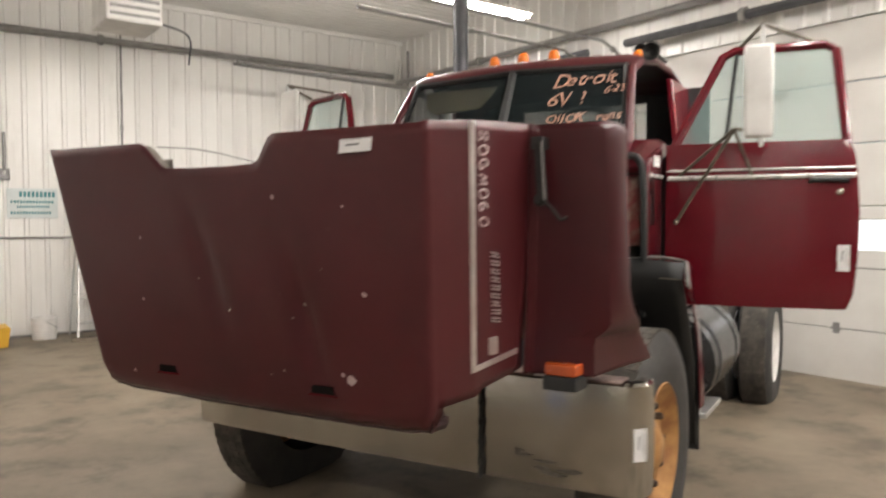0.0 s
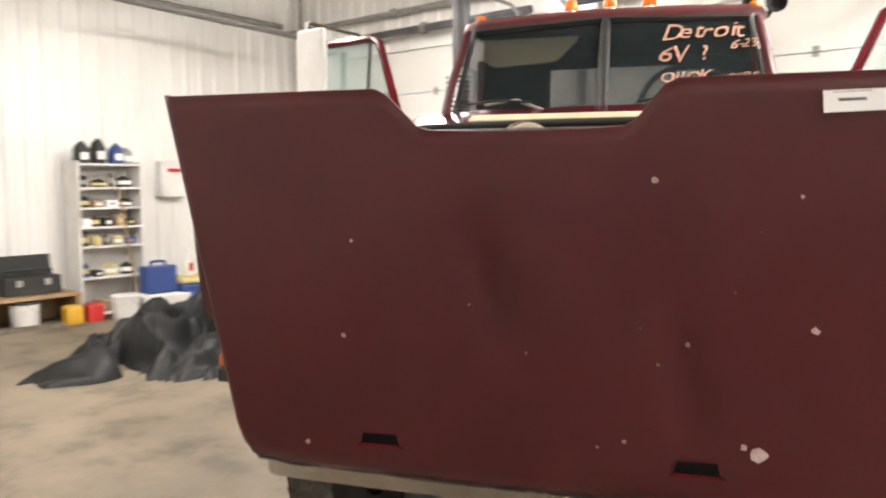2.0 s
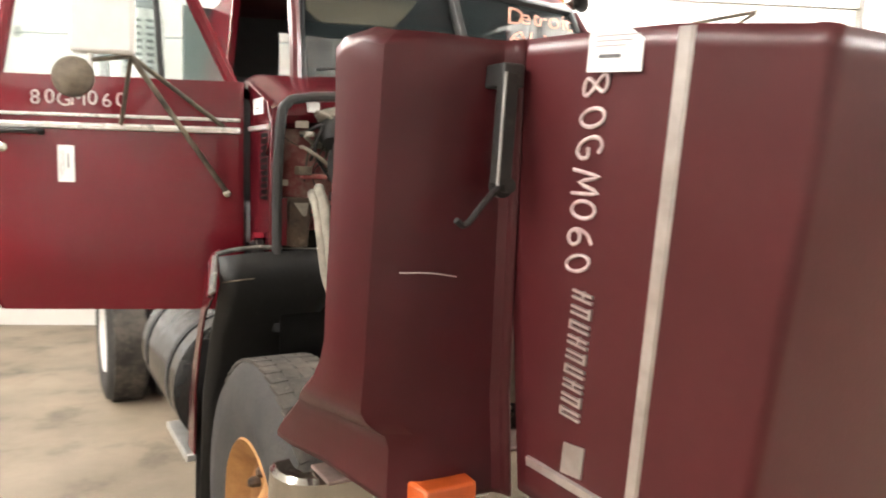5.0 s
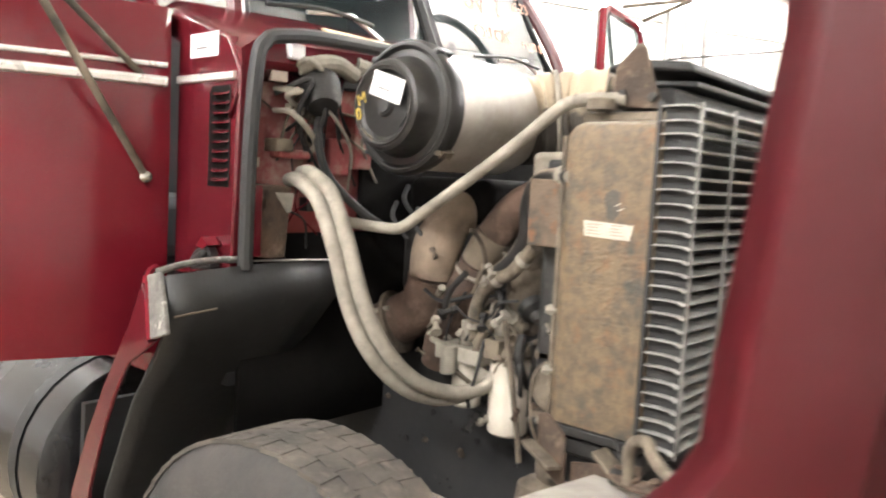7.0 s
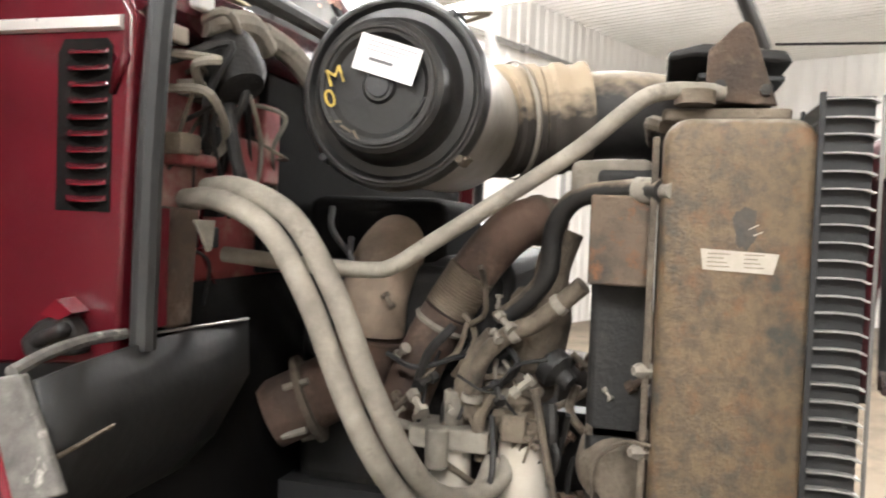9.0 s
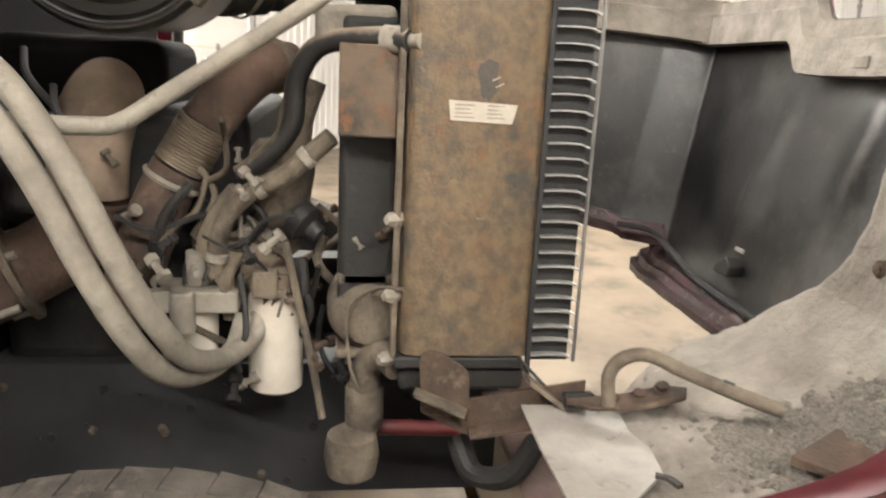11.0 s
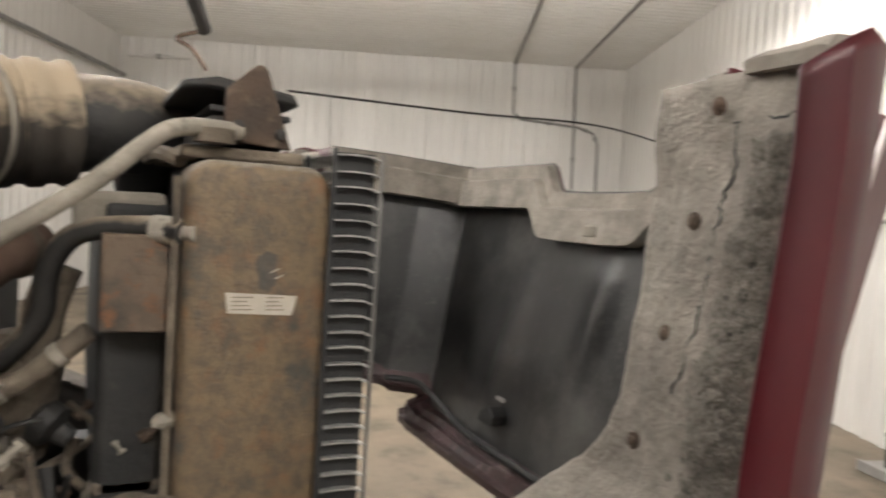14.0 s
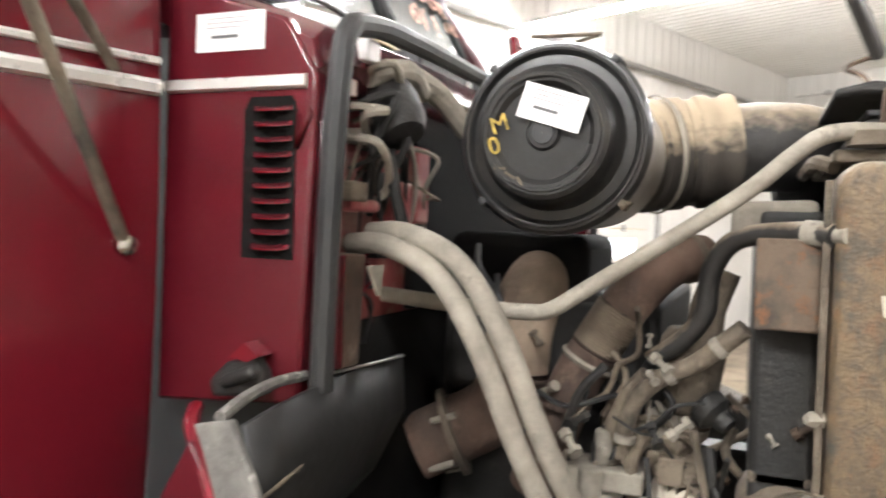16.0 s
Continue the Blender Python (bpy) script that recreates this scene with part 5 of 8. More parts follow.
def cab_door(side, hinge, ang):
    """ang: degrees that the door is swung open. Parts are given by a along the door, o outwards, z."""
    t = radians(ang)
    d = Vector((side * math.sin(t), math.cos(t), 0))
    n = Vector((side * math.cos(t), -math.sin(t), 0))
    h = Vector(hinge)

    def at(a, o, z):
        return h + d * a + n * o + Vector((0, 0, z))

    def bulge(z):
        return 0.035 * (1 - ((z - 1.62) / 0.55) ** 2)

    bm = B()
    loops = []
    LEN = 0.87
    for k in range(13):
        z = 1.146 + (1.975 - 1.146) * k / 12
        e = LEN + 0.03 * math.sin(math.pi * k / 12) - (0.02 if k in (0, 12) else 0)
        b = bulge(z)
        loops.append([at(0.0, b - 0.012, z), at(0.02, b, z), at(0.3, b + 0.004, z), at(0.6, b + 0.004, z), at(e - 0.025, b - 0.002, z), at(e, b - 0.02, z), at(e, -0.08, z), at(0.0, -0.07, z)])
    rings(bm, loops)
    door = tp("cab_door", bm, RED, label="maroon cab door, swung wide open")
    # window frame
    bm = B()
    fr = [(0.04, 1.965), (0.27, 2.43), (0.33, 2.462), (0.75, 2.462), (0.80, 2.43), (0.845, 1.965)]
    tube(bm, [at(a, -0.02 - 0.10 * (z - 1.965) / 0.5, z) for a, z in fr], 0.024, 8, 0)
    frame_o = tp("window_frame", bm, RED, door)
    bm = B()
    tube(bm, [at(a, -0.02 - 0.10 * (z - 1.965) / 0.5, z) for a, z in ((0.29, 1.97), (0.34, 2.45))], 0.011, 6, 0)
    tp("vent_divider", bm, BLACK, door)
    bm = B()
    slab(bm, [(0.05, 1.97), (0.28, 2.43), (0.34, 2.458), (0.745, 2.458), (0.795, 2.42), (0.84, 1.97)], lambda a, b, dd: at(a, -0.02 - 0.10 * (b - 1.965) / 0.5 + dd, b), -0.003, 0.003)
    o = tp("door_glass", bm, SIDE_GLASS, door, "greenish door glass")
    o.visible_shadow = False
    # bright trims and handle
    for z0, r in ((1.80, 0.012), (1.838, 0.006)):
        bm = B()
        tube(bm, [at(a, bulge(z0) + 0.006, z0) for a in (0.01, 0.3, 0.6, 0.875)], r, 6, 2)
        tp("trim_strip", bm, BRIGHT, door, "bright trim strip")
    bm = B()
    tube(bm, [at(0.68, bulge(1.775) + 0.004, 1.775), at(0.70, bulge(1.775) + 0.03, 1.778), at(0.80, bulge(1.775) + 0.03, 1.778), at(0.845, bulge(1.775) + 0.006, 1.775)], 0.011, 8, 4)
    tp("handle", bm, BLACK, door, "dark door handle")
    bm = B()
    turn(bm, [(0.016, 0), (0.016, 0.006), (0.008, 0.009)], at(0.81, bulge(1.72) - 0.002, 1.72), n, 14)
    tp("lock", bm, CHROME, door)
    # mirror on its bracket
    apex = at(0.33, 0.24, 2.02)
    bm = B()
    tube(bm, [at(0.45, 0.26, 1.93), at(0.45, 0.26, 2.22), at(0.45, 0.26, 2.50)], 0.010, 10, 0)
    arm = tp("mirror_arm", bm, ALU, door, "upright mirror arm")
    for p, q, r in ((apex, at(0.055, bulge(1.575) + 0.004, 1.575), 0.009), (apex, at(0.07, bulge(1.81), 1.815), 0.008), (apex, at(0.42, bulge(1.81), 1.80), 0.008), (apex, at(0.45, 0.26, 2.0), 0.008), (at(0.45, 0.26, 2.50), at(0.36, -0.05, 2.47), 0.009), (at(0.45, 0.26, 2.50), at(0.68, -0.05, 2.47), 0.009)):
        bm = B()
        rod(bm, p, q, r, seg=10)
        tp("brace", bm, DUST, arm, "thin weathered mirror brace")
    bm = B()
    turn(bm, [(0.016, 0), (0.014, 0.012), (0.004, 0.016)], at(0.055, bulge(1.575) + 0.002, 1.575), n, 12)
    tp("arm_foot", bm, CHROME, arm)
    m0, m1, mz = (0.31, 0.51, 2.02) if side < 0 else (0.37, 0.50, 1.97)
    bm = B()
    slab(bm, [(m0, mz), (m1, mz), (m1, mz + 0.44), (m0, mz + 0.44)], lambda a, b, dd: at(a, 0.28 - dd, b), 0, 0.04)
    mh = tp("mirror_head", bm, WHITE, door, "tall pale mirror housing", bevel=0.015)
    bm = B()
    slab(bm, [(m0 + 0.015, mz + 0.015), (m1 - 0.015, mz + 0.015), (m1 - 0.015, mz + 0.425), (m0 + 0.015, mz + 0.425)], lambda a, b, dd: at(a, 0.238 - dd, b), 0, 0.003)
    tp("mirror_glass", bm, CHROME, mh)
    if side < 0:
        bm = B()
        turn(bm, [(0.005, 0.0), (0.04, 0.008), (0.062, 0.022), (0.066, 0.032), (0.02, 0.05)], at(0.50, 0.30, 1.945), -n, 24)
        tp("round_mirror", bm, DUST, door, "small round convex mirror")
    # lot label and chalk
    ax = Matrix((( d.x, -n.x, 0, 0), (d.y, -n.y, 0, 0), (0, 0, 1, 0), (0, 0, 0, 1)))
    la, lz = (0.60, 1.668) if side < 0 else (0.83, 1.40)
    tag("label", Matrix.Translation(at(la, bulge(lz) + 0.008, lz)) @ ax @ pose(0, 0, 0, 0, 90, 0), parent=door)
    if side < 0:
        mm = Matrix(((-d.x, 0, n.x, 0), (-d.y, 0, n.y, 0), (0, 1, 0, 0), (0, 0, 0, 1)))
        for k, ch in enumerate("80GM060"):
            ob = writing("chalk_mark", ch, 0.07, Matrix.Translation(at(0.70 - k * 0.047, bulge(1.89) + 0.006, 1.893 + 0.004 * math.sin(k * 2.1)) - Vector(ROOT)) @ mm, CHALK_WHITE, door)
            ob["label"] = "chalked digit of the stock number"
    return door


cab_door(-1, (-0.885, 2.335, 0), 69)
cab_door(1, (1.125, 2.335, 0), 81)

APRON_GREY = mat("chipped_grey_edge", (0.17, 0.16, 0.145), (0.07, 0.066, 0.06), 18, 0.8, 0, 0.5, 70, c=(0.42, 0.40, 0.36), cscale=30, clo=0.58, chi=0.68)
# inner wheel arch apron behind each front wheel, with its mud flap
for s in (-1, 1):
    bm = B()
    loops = []
    for y, z, a0 in ((2.066, 1.392, 0.68), (2.050, 1.30, 0.70), (2.075, 1.21, 0.76), (2.17, 1.09, 0.82), (2.29, 0.85, 0.88), (2.36, 0.42, 0.90)):
        loops.append([Vector((CX + s * (a0 + (1.165 - a0) * k / 6), y - 0.03 * (k / 6) ** 2 * (1 if z > 1.25 else 0) + 0.004 * noise.noise((k * 1.7, z * 9, s)), z - 0.012 * (k / 6) ** 3)) for k in range(7)])
    rings(bm, loops, close=False, caps=False)
    ap = tp("wheel_arch_apron", bm, [mat("glossy_black_liner", (0.007, 0.007, 0.007), (0.014, 0.0135, 0.013), 4, 0.55, 0, 0.15, 30, c=(0.05, 0.043, 0.036), cscale=9, clo=0.6, chi=0.85), BLACK], label="black wheel arch apron", solid=0.012)
    bm = B()
    quad_slab(bm, [(CX + s * 1.163, 2.052, 1.385), (CX + s * 1.188, 1.974, 1.272), (CX + s * 1.192, 2.032, 1.252), (CX + s * 1.160, 2.108, 1.372)], 0.012 * s)
    tp("apron_edge", bm, APRON_GREY, ap, "chipped grey end flange of the apron", bevel=0.003)
    bm = B()
    tube(bm, [(CX + s * 1.165, 2.075, 1.384), (CX + s * 1.10, 2.085, 1.395), (CX + s * 1.03, 2.09, 1.40), (CX + s * 0.97, 2.085, 1.40)], 0.008, 8, 4)
    tp("apron_edge", bm, APRON_GREY, ap, "chipped grey apron edge")
    bm = B()
    tube(bm, [(CX + s * 0.97, 2.072, 1.398), (CX + s * 0.82, 2.064, 1.394), (CX + s * 0.69, 2.062, 1.390)], 0.0025, 6, 3)
    tp("apron_edge", bm, ALU, ap, "thin bright apron edge")
    bm = B()
    tube(bm, [(CX + s * 1.05, 2.035, 1.302), (CX + s * 1.12, 2.022, 1.299), (CX + s * 1.16, 2.018, 1.296)], 0.003, 6, 3)
    tp("apron_fold", bm, DUST, ap)
    bm = B()
    tube(bm, [(CX + s * 1.14, 2.13, 1.385), (CX + s * 1.168, 2.112, 1.368), (CX + s * 1.182, 2.072, 1.31), (CX + s * 1.198, 2.034, 1.25)], 0.010, 8, 4)
    tp("apron_edge", bm, RED, ap, "maroon apron edge")
    bm = B()
    slab(bm, [(2.03, 1.255), (2.09, 1.215), (2.15, 1.18), (2.21, 1.10), (2.257, 1.017), (2.30, 0.92), (2.335, 0.84), (2.36, 0.60), (2.47, 0.60), (2.43, 0.81), (2.35, 0.97), (2.27, 1.10), (2.22, 1.17), (2.15, 1.27), (2.10, 1.36)], lambda a, b, d: Vector((CX + s * (1.178 + d), a, b)), 0, 0.010)
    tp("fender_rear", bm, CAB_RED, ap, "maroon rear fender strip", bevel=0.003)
    # tank and step behind
    bm = B()
    turn(bm, [(0.26, 0), (0.28, 0.012), (0.28, 0.85), (0.26, 0.862)], (CX + s * 0.95, 2.52, 0.80), (0, 1, 0), 30)
    tank = tp("fuel_tank", bm, mat("black_tank", (0.008, 0.008, 0.009), (0.016, 0.016, 0.017), 5, 0.25, 0, 0.03, 40), label="round black fuel tank under the door")
    for y in (2.66, 3.2):
        bm = B()
        turn(bm, [(0.284, 0), (0.284, 0.05)], (CX + s * 0.95, y, 0.80), (0, 1, 0), 30, False)
        tp("tank_strap", bm, BLACK, tank)
    bm = B()
    box(bm, CX + s * 1.08 - 0.10, CX + s * 1.08 + 0.10, 2.55, 3.0, 0.50, 0.53)
    tp("step", bm, ALU, tank, "ribbed aluminium step", bevel=0.005)
    bm = B()
    slab(bm, [(2.44, 1.02), (2.48, 0.35), (2.47, 0.35), (2.42, 1.02)], lambda a, b, d: Vector((CX + s * (0.86 + d), a, b)), 0, 0.30)
    tp("mud_flap", bm, BLACK, ap, "black rubber mud flap")

# ---- engine bay
GREASE = mat("grease", (0.045, 0.04, 0.036), (0.075, 0.06, 0.045), 40, 0.55, 0.1, 0.2, 120)
RX0, RX1 = -0.53, 0.55            # radiator core
RZ0, RZ1 = 1.148, 1.727


def rounded_box(name, x0, x1, y0, y1, z0, z1, material, parent=None, label="", bev=0.01, seg=3):
    bm = B()
    box(bm, x0, x1, y0, y1, z0, z1)
    return tp(name, bm, material, parent, label, bevel=bev, seg=seg)


core = rounded_box("radiator", RX0 + 0.04, RX1 - 0.04, 1.225, 1.375, RZ0 + 0.01, RZ1, DUST_DARK, label="dark radiator core", bev=0.005)


def side_tank(s):
    """Pressed tank: flat face, generous radius along its top and rear edge, soldered flange at the foot."""
    bm = B()
    loops = []
    prof = [(1.197, 0.0)]
    for c, q in ((1.232, -1), (1.362, 1)):
        for a in range(0, 91, 15):
            t = radians(90 - a if q < 0 else a)
            prof.append((c + q * (0.035 if q < 0 else 0.04) * math.sin(t), RZ1 - 0.038 + 0.038 * math.cos(t)))
    prof.append((1.402, 0.0))
    rows = []
    for inset, x in ((0.03, 0.0), (0.012, 0.004), (0.003, 0.013), (0.0, 0.03), (0.0, 0.115)):
        row = []
        for y, z in prof:
            yy = y + (0.25 * inset if y < 1.24 else -inset)
            row.append(Vector((CX + s * (0.715 - x), yy, RZ0 + 0.002 if z == 0.0 else z - inset * 0.9)))
        rows.append(row)
    rings(bm, rows)
    return tp("side_tank", bm, RUST_TANK, core, "rusty radiator side tank", sharp=50)


side_tank(-1)
side_tank(1)
for x0, x1 in ((-0.592, -0.47), (0.71, 0.832)):
    rounded_box("tank_flange", x0, x1, 1.205, 1.409, RZ0 - 0.022, RZ0 - 0.002, DUST_DARK, core, "dark soldered flange", 0.004)
rounded_box("bottom_rail", -0.58, 0.82, 1.20, 1.40, 1.085, RZ0 - 0.024, DUST_DARK, core, "dark lower rail", 0.008)
rounded_box("top_rail", -0.53, 0.77, 1.225, 1.405, RZ1 + 0.002, 1.748, DUST, core, "dusty top rail", 0.006)
bm = B()
slab(bm, [(1.341, 1.514), (1.250, 1.511), (1.243, 1.539), (1.345, 1.543)], lambda a, b, d: Vector((-0.5955 - d, a, b)), 0, 0.0015)
lb = tp("maker_plate", bm, OLD_LABEL, core, "dusty printed plate")
for k in range(4):
    for y0, y1 in ((1.306, 1.336), (1.262, 1.288)):
        bm = B()
        box(bm, -0.5976, -0.5971, y0 + 0.004 * ((k * 7) % 3), y1, 1.5185 + k * 0.0058, 1.5197 + k * 0.0058)
        tp("printed_bar", bm, DUST, lb)
# grease stain on the tank, with two scratches in it
rnd = random.Random(17)
bm = B()
slab(bm, [(1.288 + 0.017 * rnd.uniform(0.65, 1.1) * math.cos(i * 0.35), 1.575 + 0.033 * rnd.uniform(0.7, 1.1) * math.sin(i * 0.35)) for i in range(18)], lambda a, b, d: Vector((-0.5945 - d, a, b)), 0, 0.0008)
stain = tp("grease_stain", bm, GREASE, core, "dark grease stain")
for y, z in ((1.283, 1.572), (1.277, 1.563)):
    bm = B()
    rod(bm, (-0.5956, y, z), (-0.5956, y - 0.012, z + 0.006), 0.0008, seg=5)
    tp("scratch", bm, OLD_LABEL, stain)
# shutter: thin slats between upright straps, standing a little proud of the tank on each side
SX0, SX1 = -0.612, 0.852
slat_mesh = None
shutter = rounded_box("shutter_frame", SX0 + 0.03, SX1 - 0.03, 1.205, 1.215, 1.137, 1.146, SHUTTER, label="aluminium radiator shutter with thin slats", bev=0.002)
rnd = random.Random(8)
for k in range(26):
    z = 1.156 + k * 0.0236
    if slat_mesh is None:
        bm = B()
        slab(bm, [(1.134, -0.0045), (1.145, 0.0), (1.17, 0.0012), (1.198, 0.0), (1.198, 0.0022), (1.17, 0.0034), (1.143, 0.002), (1.132, -0.0025)], lambda a, b, d: Vector((d, a, b)), SX0, SX1)
        ob = tp("slat", bm, SLAT, shutter, "thin aluminium slat")
        slat_mesh = ob.data
        ob.location.z += z
    else:
        ob = new("slat", slat_mesh)
        ob.parent = shutter
        ob.location.z = z
        ob["label"] = "thin aluminium slat"
    ob.rotation_euler.y = rnd.uniform(-0.0012, 0.0012)
for k in range(11):
    x = SX0 + 0.004 + k * (SX1 - SX0 - 0.008) / 10
    rounded_box("strap", x - 0.0026, x + 0.0026, 1.126, 1.131, 1.146, 1.752, SHUTTER, shutter, bev=0.001)
for k in range(1, 10, 3):
    x = SX0 + 0.004 + k * (SX1 - SX0 - 0.008) / 10
    rounded_box("strap", x - 0.004, x + 0.004, 1.1985, 1.204, 1.146, 1.752, BLACK, shutter, bev=0.001)
rounded_box("end_strap", SX0 - 0.001, SX0 + 0.006, 1.1985, 1.206, 1.12, 1.756, BLACK, shutter, bev=0.001)
rounded_box("end_strap", SX1 - 0.006, SX1 + 0.001, 1.1985, 1.206, 1.12, 1.756, BLACK, shutter, bev=0.001)
for x in (SX0 + 0.016, SX1 - 0.016):
    rounded_box("side_plate", x - 0.002, x + 0.002, 1.136, 1.198, 1.145, 1.752, BLACK, shutter, "black shutter side plate", 0.001)
rounded_box("header_top", -0.47, 0.72, 1.245, 1.36, 1.75, 1.80, DUST_DARK, core, "dusty black header top", 0.01)
# brackets on top
for x in (-0.515, 0.74):
    bm = B()
    slab(bm, [(1.347, 1.760), (1.244, 1.752), (1.283, 1.868), (1.292, 1.876), (1.302, 1.874), (1.343, 1.835)], lambda a, b, d: Vector((x + d, a, b)), -0.004, 0.004)
    br = tp("top_bracket", bm, RUST, core, "rusty pointed bracket plate", bevel=0.003)
    rounded_box("bracket_foot", x, x + 0.07, 1.25, 1.345, 1.757, 1.766, RUST, br, bev=0.002)
    for k, (y, z) in enumerate(((1.325, 1.782), (1.262, 1.775))):
        bm = B()
        turn(bm, [(0.009, 0), (0.009, 0.007), (0.006, 0.008)], (x - 0.004, y, z), (-1, 0, 0), 6)
        tp("bolt", bm, DUST_DARK, br)
bm = B()
slab(bm, [(1.215, 1.828), (1.36, 1.842), (1.40, 1.835), (1.40, 1.85), (1.345, 1.862), (1.225, 1.848)], lambda a, b, d: Vector((d, a, b)), -0.45, 0.39)
tp("fan_ring", bm, DUST_DARK, core, "black shroud top beam", bevel=0.006)
bm = B()
slab(bm, [(1.222, 1.805), (1.352, 1.812), (1.352, 1.822), (1.222, 1.815)], lambda a, b, d: Vector((d, a, b)), -0.42, 0.43)
tp("fan_ring", bm, FRAME_BLACK, core, "black lower shroud beam", bevel=0.003)
bm = B()
tube(bm, [(-0.50, 1.40, 1.725), (-0.46, 1.42, 1.735), (-0.30, 1.42, 1.74), (-0.1, 1.42, 1.74)], 0.012, 8, 4)
rod(bm, (-0.53, 1.36, 1.752), (-0.53, 1.36, 1.772), 0.03)
tp("filler_neck", bm, DUST, core)
rounded_box("fan_shroud", -0.50, 0.74, 1.408, 1.50, 1.20, 1.66, DUST_DARK, core, "dusty black fan shroud", 0.012)
rounded_box("mount_plate", -0.552, -0.502, 1.414, 1.502, 1.48, 1.616, mat("scaly_plate", (0.125, 0.09, 0.062), (0.05, 0.04, 0.032), 9, 0.8, 0.1, 0.4, 90, lo=0.42, hi=0.6, c=(0.16, 0.075, 0.034), cscale=38, clo=0.55, chi=0.68), core, "brown mounting plate", 0.004)
rounded_box("edge_strap", -0.575, -0.562, 1.406, 1.416, 1.13, 1.70, DUST, core, bev=0.002)
bm = B()
slab(bm, [(1.415, 1.618), (1.415, 1.676), (1.54, 1.672), (1.54, 1.605)], lambda a, b, d: Vector((d, a, b)), -0.495, -0.36)
tp("header_tank", bm, DUST_LIGHT, core, "dusty pale header tank", bevel=0.012)
# lower bracket: a rounded plate with a folded shelf, a channel arm to the hood's hinge, and the hinge itself
bm = B()
slab(bm, [(1.378, 1.168), (1.374, 1.180), (1.362, 1.185), (1.345, 1.182), (1.312, 1.162), (1.304, 1.152), (1.302, 1.055), (1.372, 1.085)], lambda a, b, d: Vector((-0.655 - d - 0.25 * (1.37 - a), a, b)), 0, 0.005)
br = tp("lower_bracket", bm, RUST, core, "rusty rounded lower bracket plate", bevel=0.002)
bm = B()
slab(bm, [(-0.662, 1.382), (-0.682, 1.306), (-0.712, 1.316), (-0.692, 1.388)], lambda a, b, d: Vector((a, b, d + 0.35 * (b - 1.38))), 1.122, 1.128)
tp("bracket_fold", bm, DUST, br, "dusty folded shelf")
bm = B()
slab(bm, [(0.0, 0.0), (0.042, 0.0), (0.042, 0.005), (0.005, 0.005), (0.005, 0.052), (0.0, 0.052)], lambda a, b, d: Vector((-0.655 - a * 0.8 - 0.05 * d, 1.30 - 0.16 * d, 1.055 + b + 0.05 * d)), 0, 1)
tp("hinge_arm", bm, RUST, br, "rusty channel arm of the hood hinge")
bm = B()
slab(bm, [(0.0, 0.0), (0.05, 0.004), (0.05, 0.012), (0.0, 0.008)], lambda a, b, d: Vector((-0.67 - a, 1.225 - 0.06 * d, 1.15 + b - 0.045 * d)), 0, 1)
tp("hinge_wing", bm, DUST, br)
bm = B()
rod(bm, (-0.64, 1.225, 1.165), (-0.71, 1.165, 1.112), 0.0025, seg=6)
tp("hinge_rod", bm, DUST_DARK, br)
bm = B()
tube(bm, [(-0.735 + 0.012 * math.cos(i * 0.9), 1.178 - 0.0006 * i, 1.138 + 0.012 * math.sin(i * 0.9)) for i in range(70)], 0.0022, 5, 0)
tp("coil_spring", bm, DUST_DARK, br, "dark coil spring of the hood hinge")

# air cleaner with dished lid, body, bellows
AY, AZ = 1.797, 1.757
bm = B()
turn(bm, [(0.002, 0.012), (0.022, 0.012), (0.026, 0.017), (0.068, 0.017), (0.076, 0.010), (0.090, 0.009), (0.097, 0.014), (0.100, 0.028), (0.104, 0.060), (0.112, 0.069), (0.126, 0.071), (0.132, 0.065), (0.142, 0.067), (0.148, 0.077), (0.148, 0.092), (0.142, 0.099), (0.142, 0.112), (0.136, 0.118)], (-0.70, AY, AZ), (1, 0, 0), 48, False)
lid = tp("air_cleaner", bm, LID_BLACK, label="round black air cleaner with a dished dusty lid")
bm = B()
turn(bm, [(0.017, 0.0), (0.016, -0.0025), (0.0005, -0.003)], (-0.688, AY, AZ), (1, 0, 0), 24, False)
tp("lid_hub", bm, FRAME_BLACK, lid, "pale dusty lid centre")
for r, w, dx in ((0.084, 0.003, 0.008), (0.135, 0.0035, 0.066)):
    bm = B()
    tube(bm, [(-0.70 + dx, AY + r * math.cos(a), AZ + r * math.sin(a)) for a in (2 * math.pi * k / 40 for k in range(41))], w, 6, 0)
    tp("lid_bead", bm, DUST_DARK, lid, "dusty pressed bead")
# tapered pale strip that draws the bead's dusty highlight
bm = B()
tube(bm, [(-0.6905, AY + 0.0855 * math.cos(a), AZ + 0.0855 * math.sin(a)) for a in (radians(65 + 5 * k) for k in range(23))], 0.006, 8, 0, radii=[0.0012 + 0.0055 * math.sin(math.pi * k / 22) for k in range(23)])
tp("lid_bead", bm, DUST, lid, "pale crescent laid on the bead as its dusty highlight")
bm = B()
turn(bm, [(0.134, 0.11), (0.134, 0.40), (0.12, 0.44), (0.09, 0.45)], (-0.70, AY, AZ), (1, 0, 0), 40)
tp("cleaner_body", bm, mat("dusty_grey_body", (0.48, 0.45, 0.41), (0.26, 0.235, 0.20), 5, 0.5, 0.3, 0.1, 50), lid, "dusty grey body")
tag("label", Matrix.Translation((-0.6935, AY - 0.014, AZ + 0.036)) @ pose(0, 0, 0, 0, 0, -90) @ pose(0, 0, 0, 0, 17, 0), 0.096, 0.052, lid)
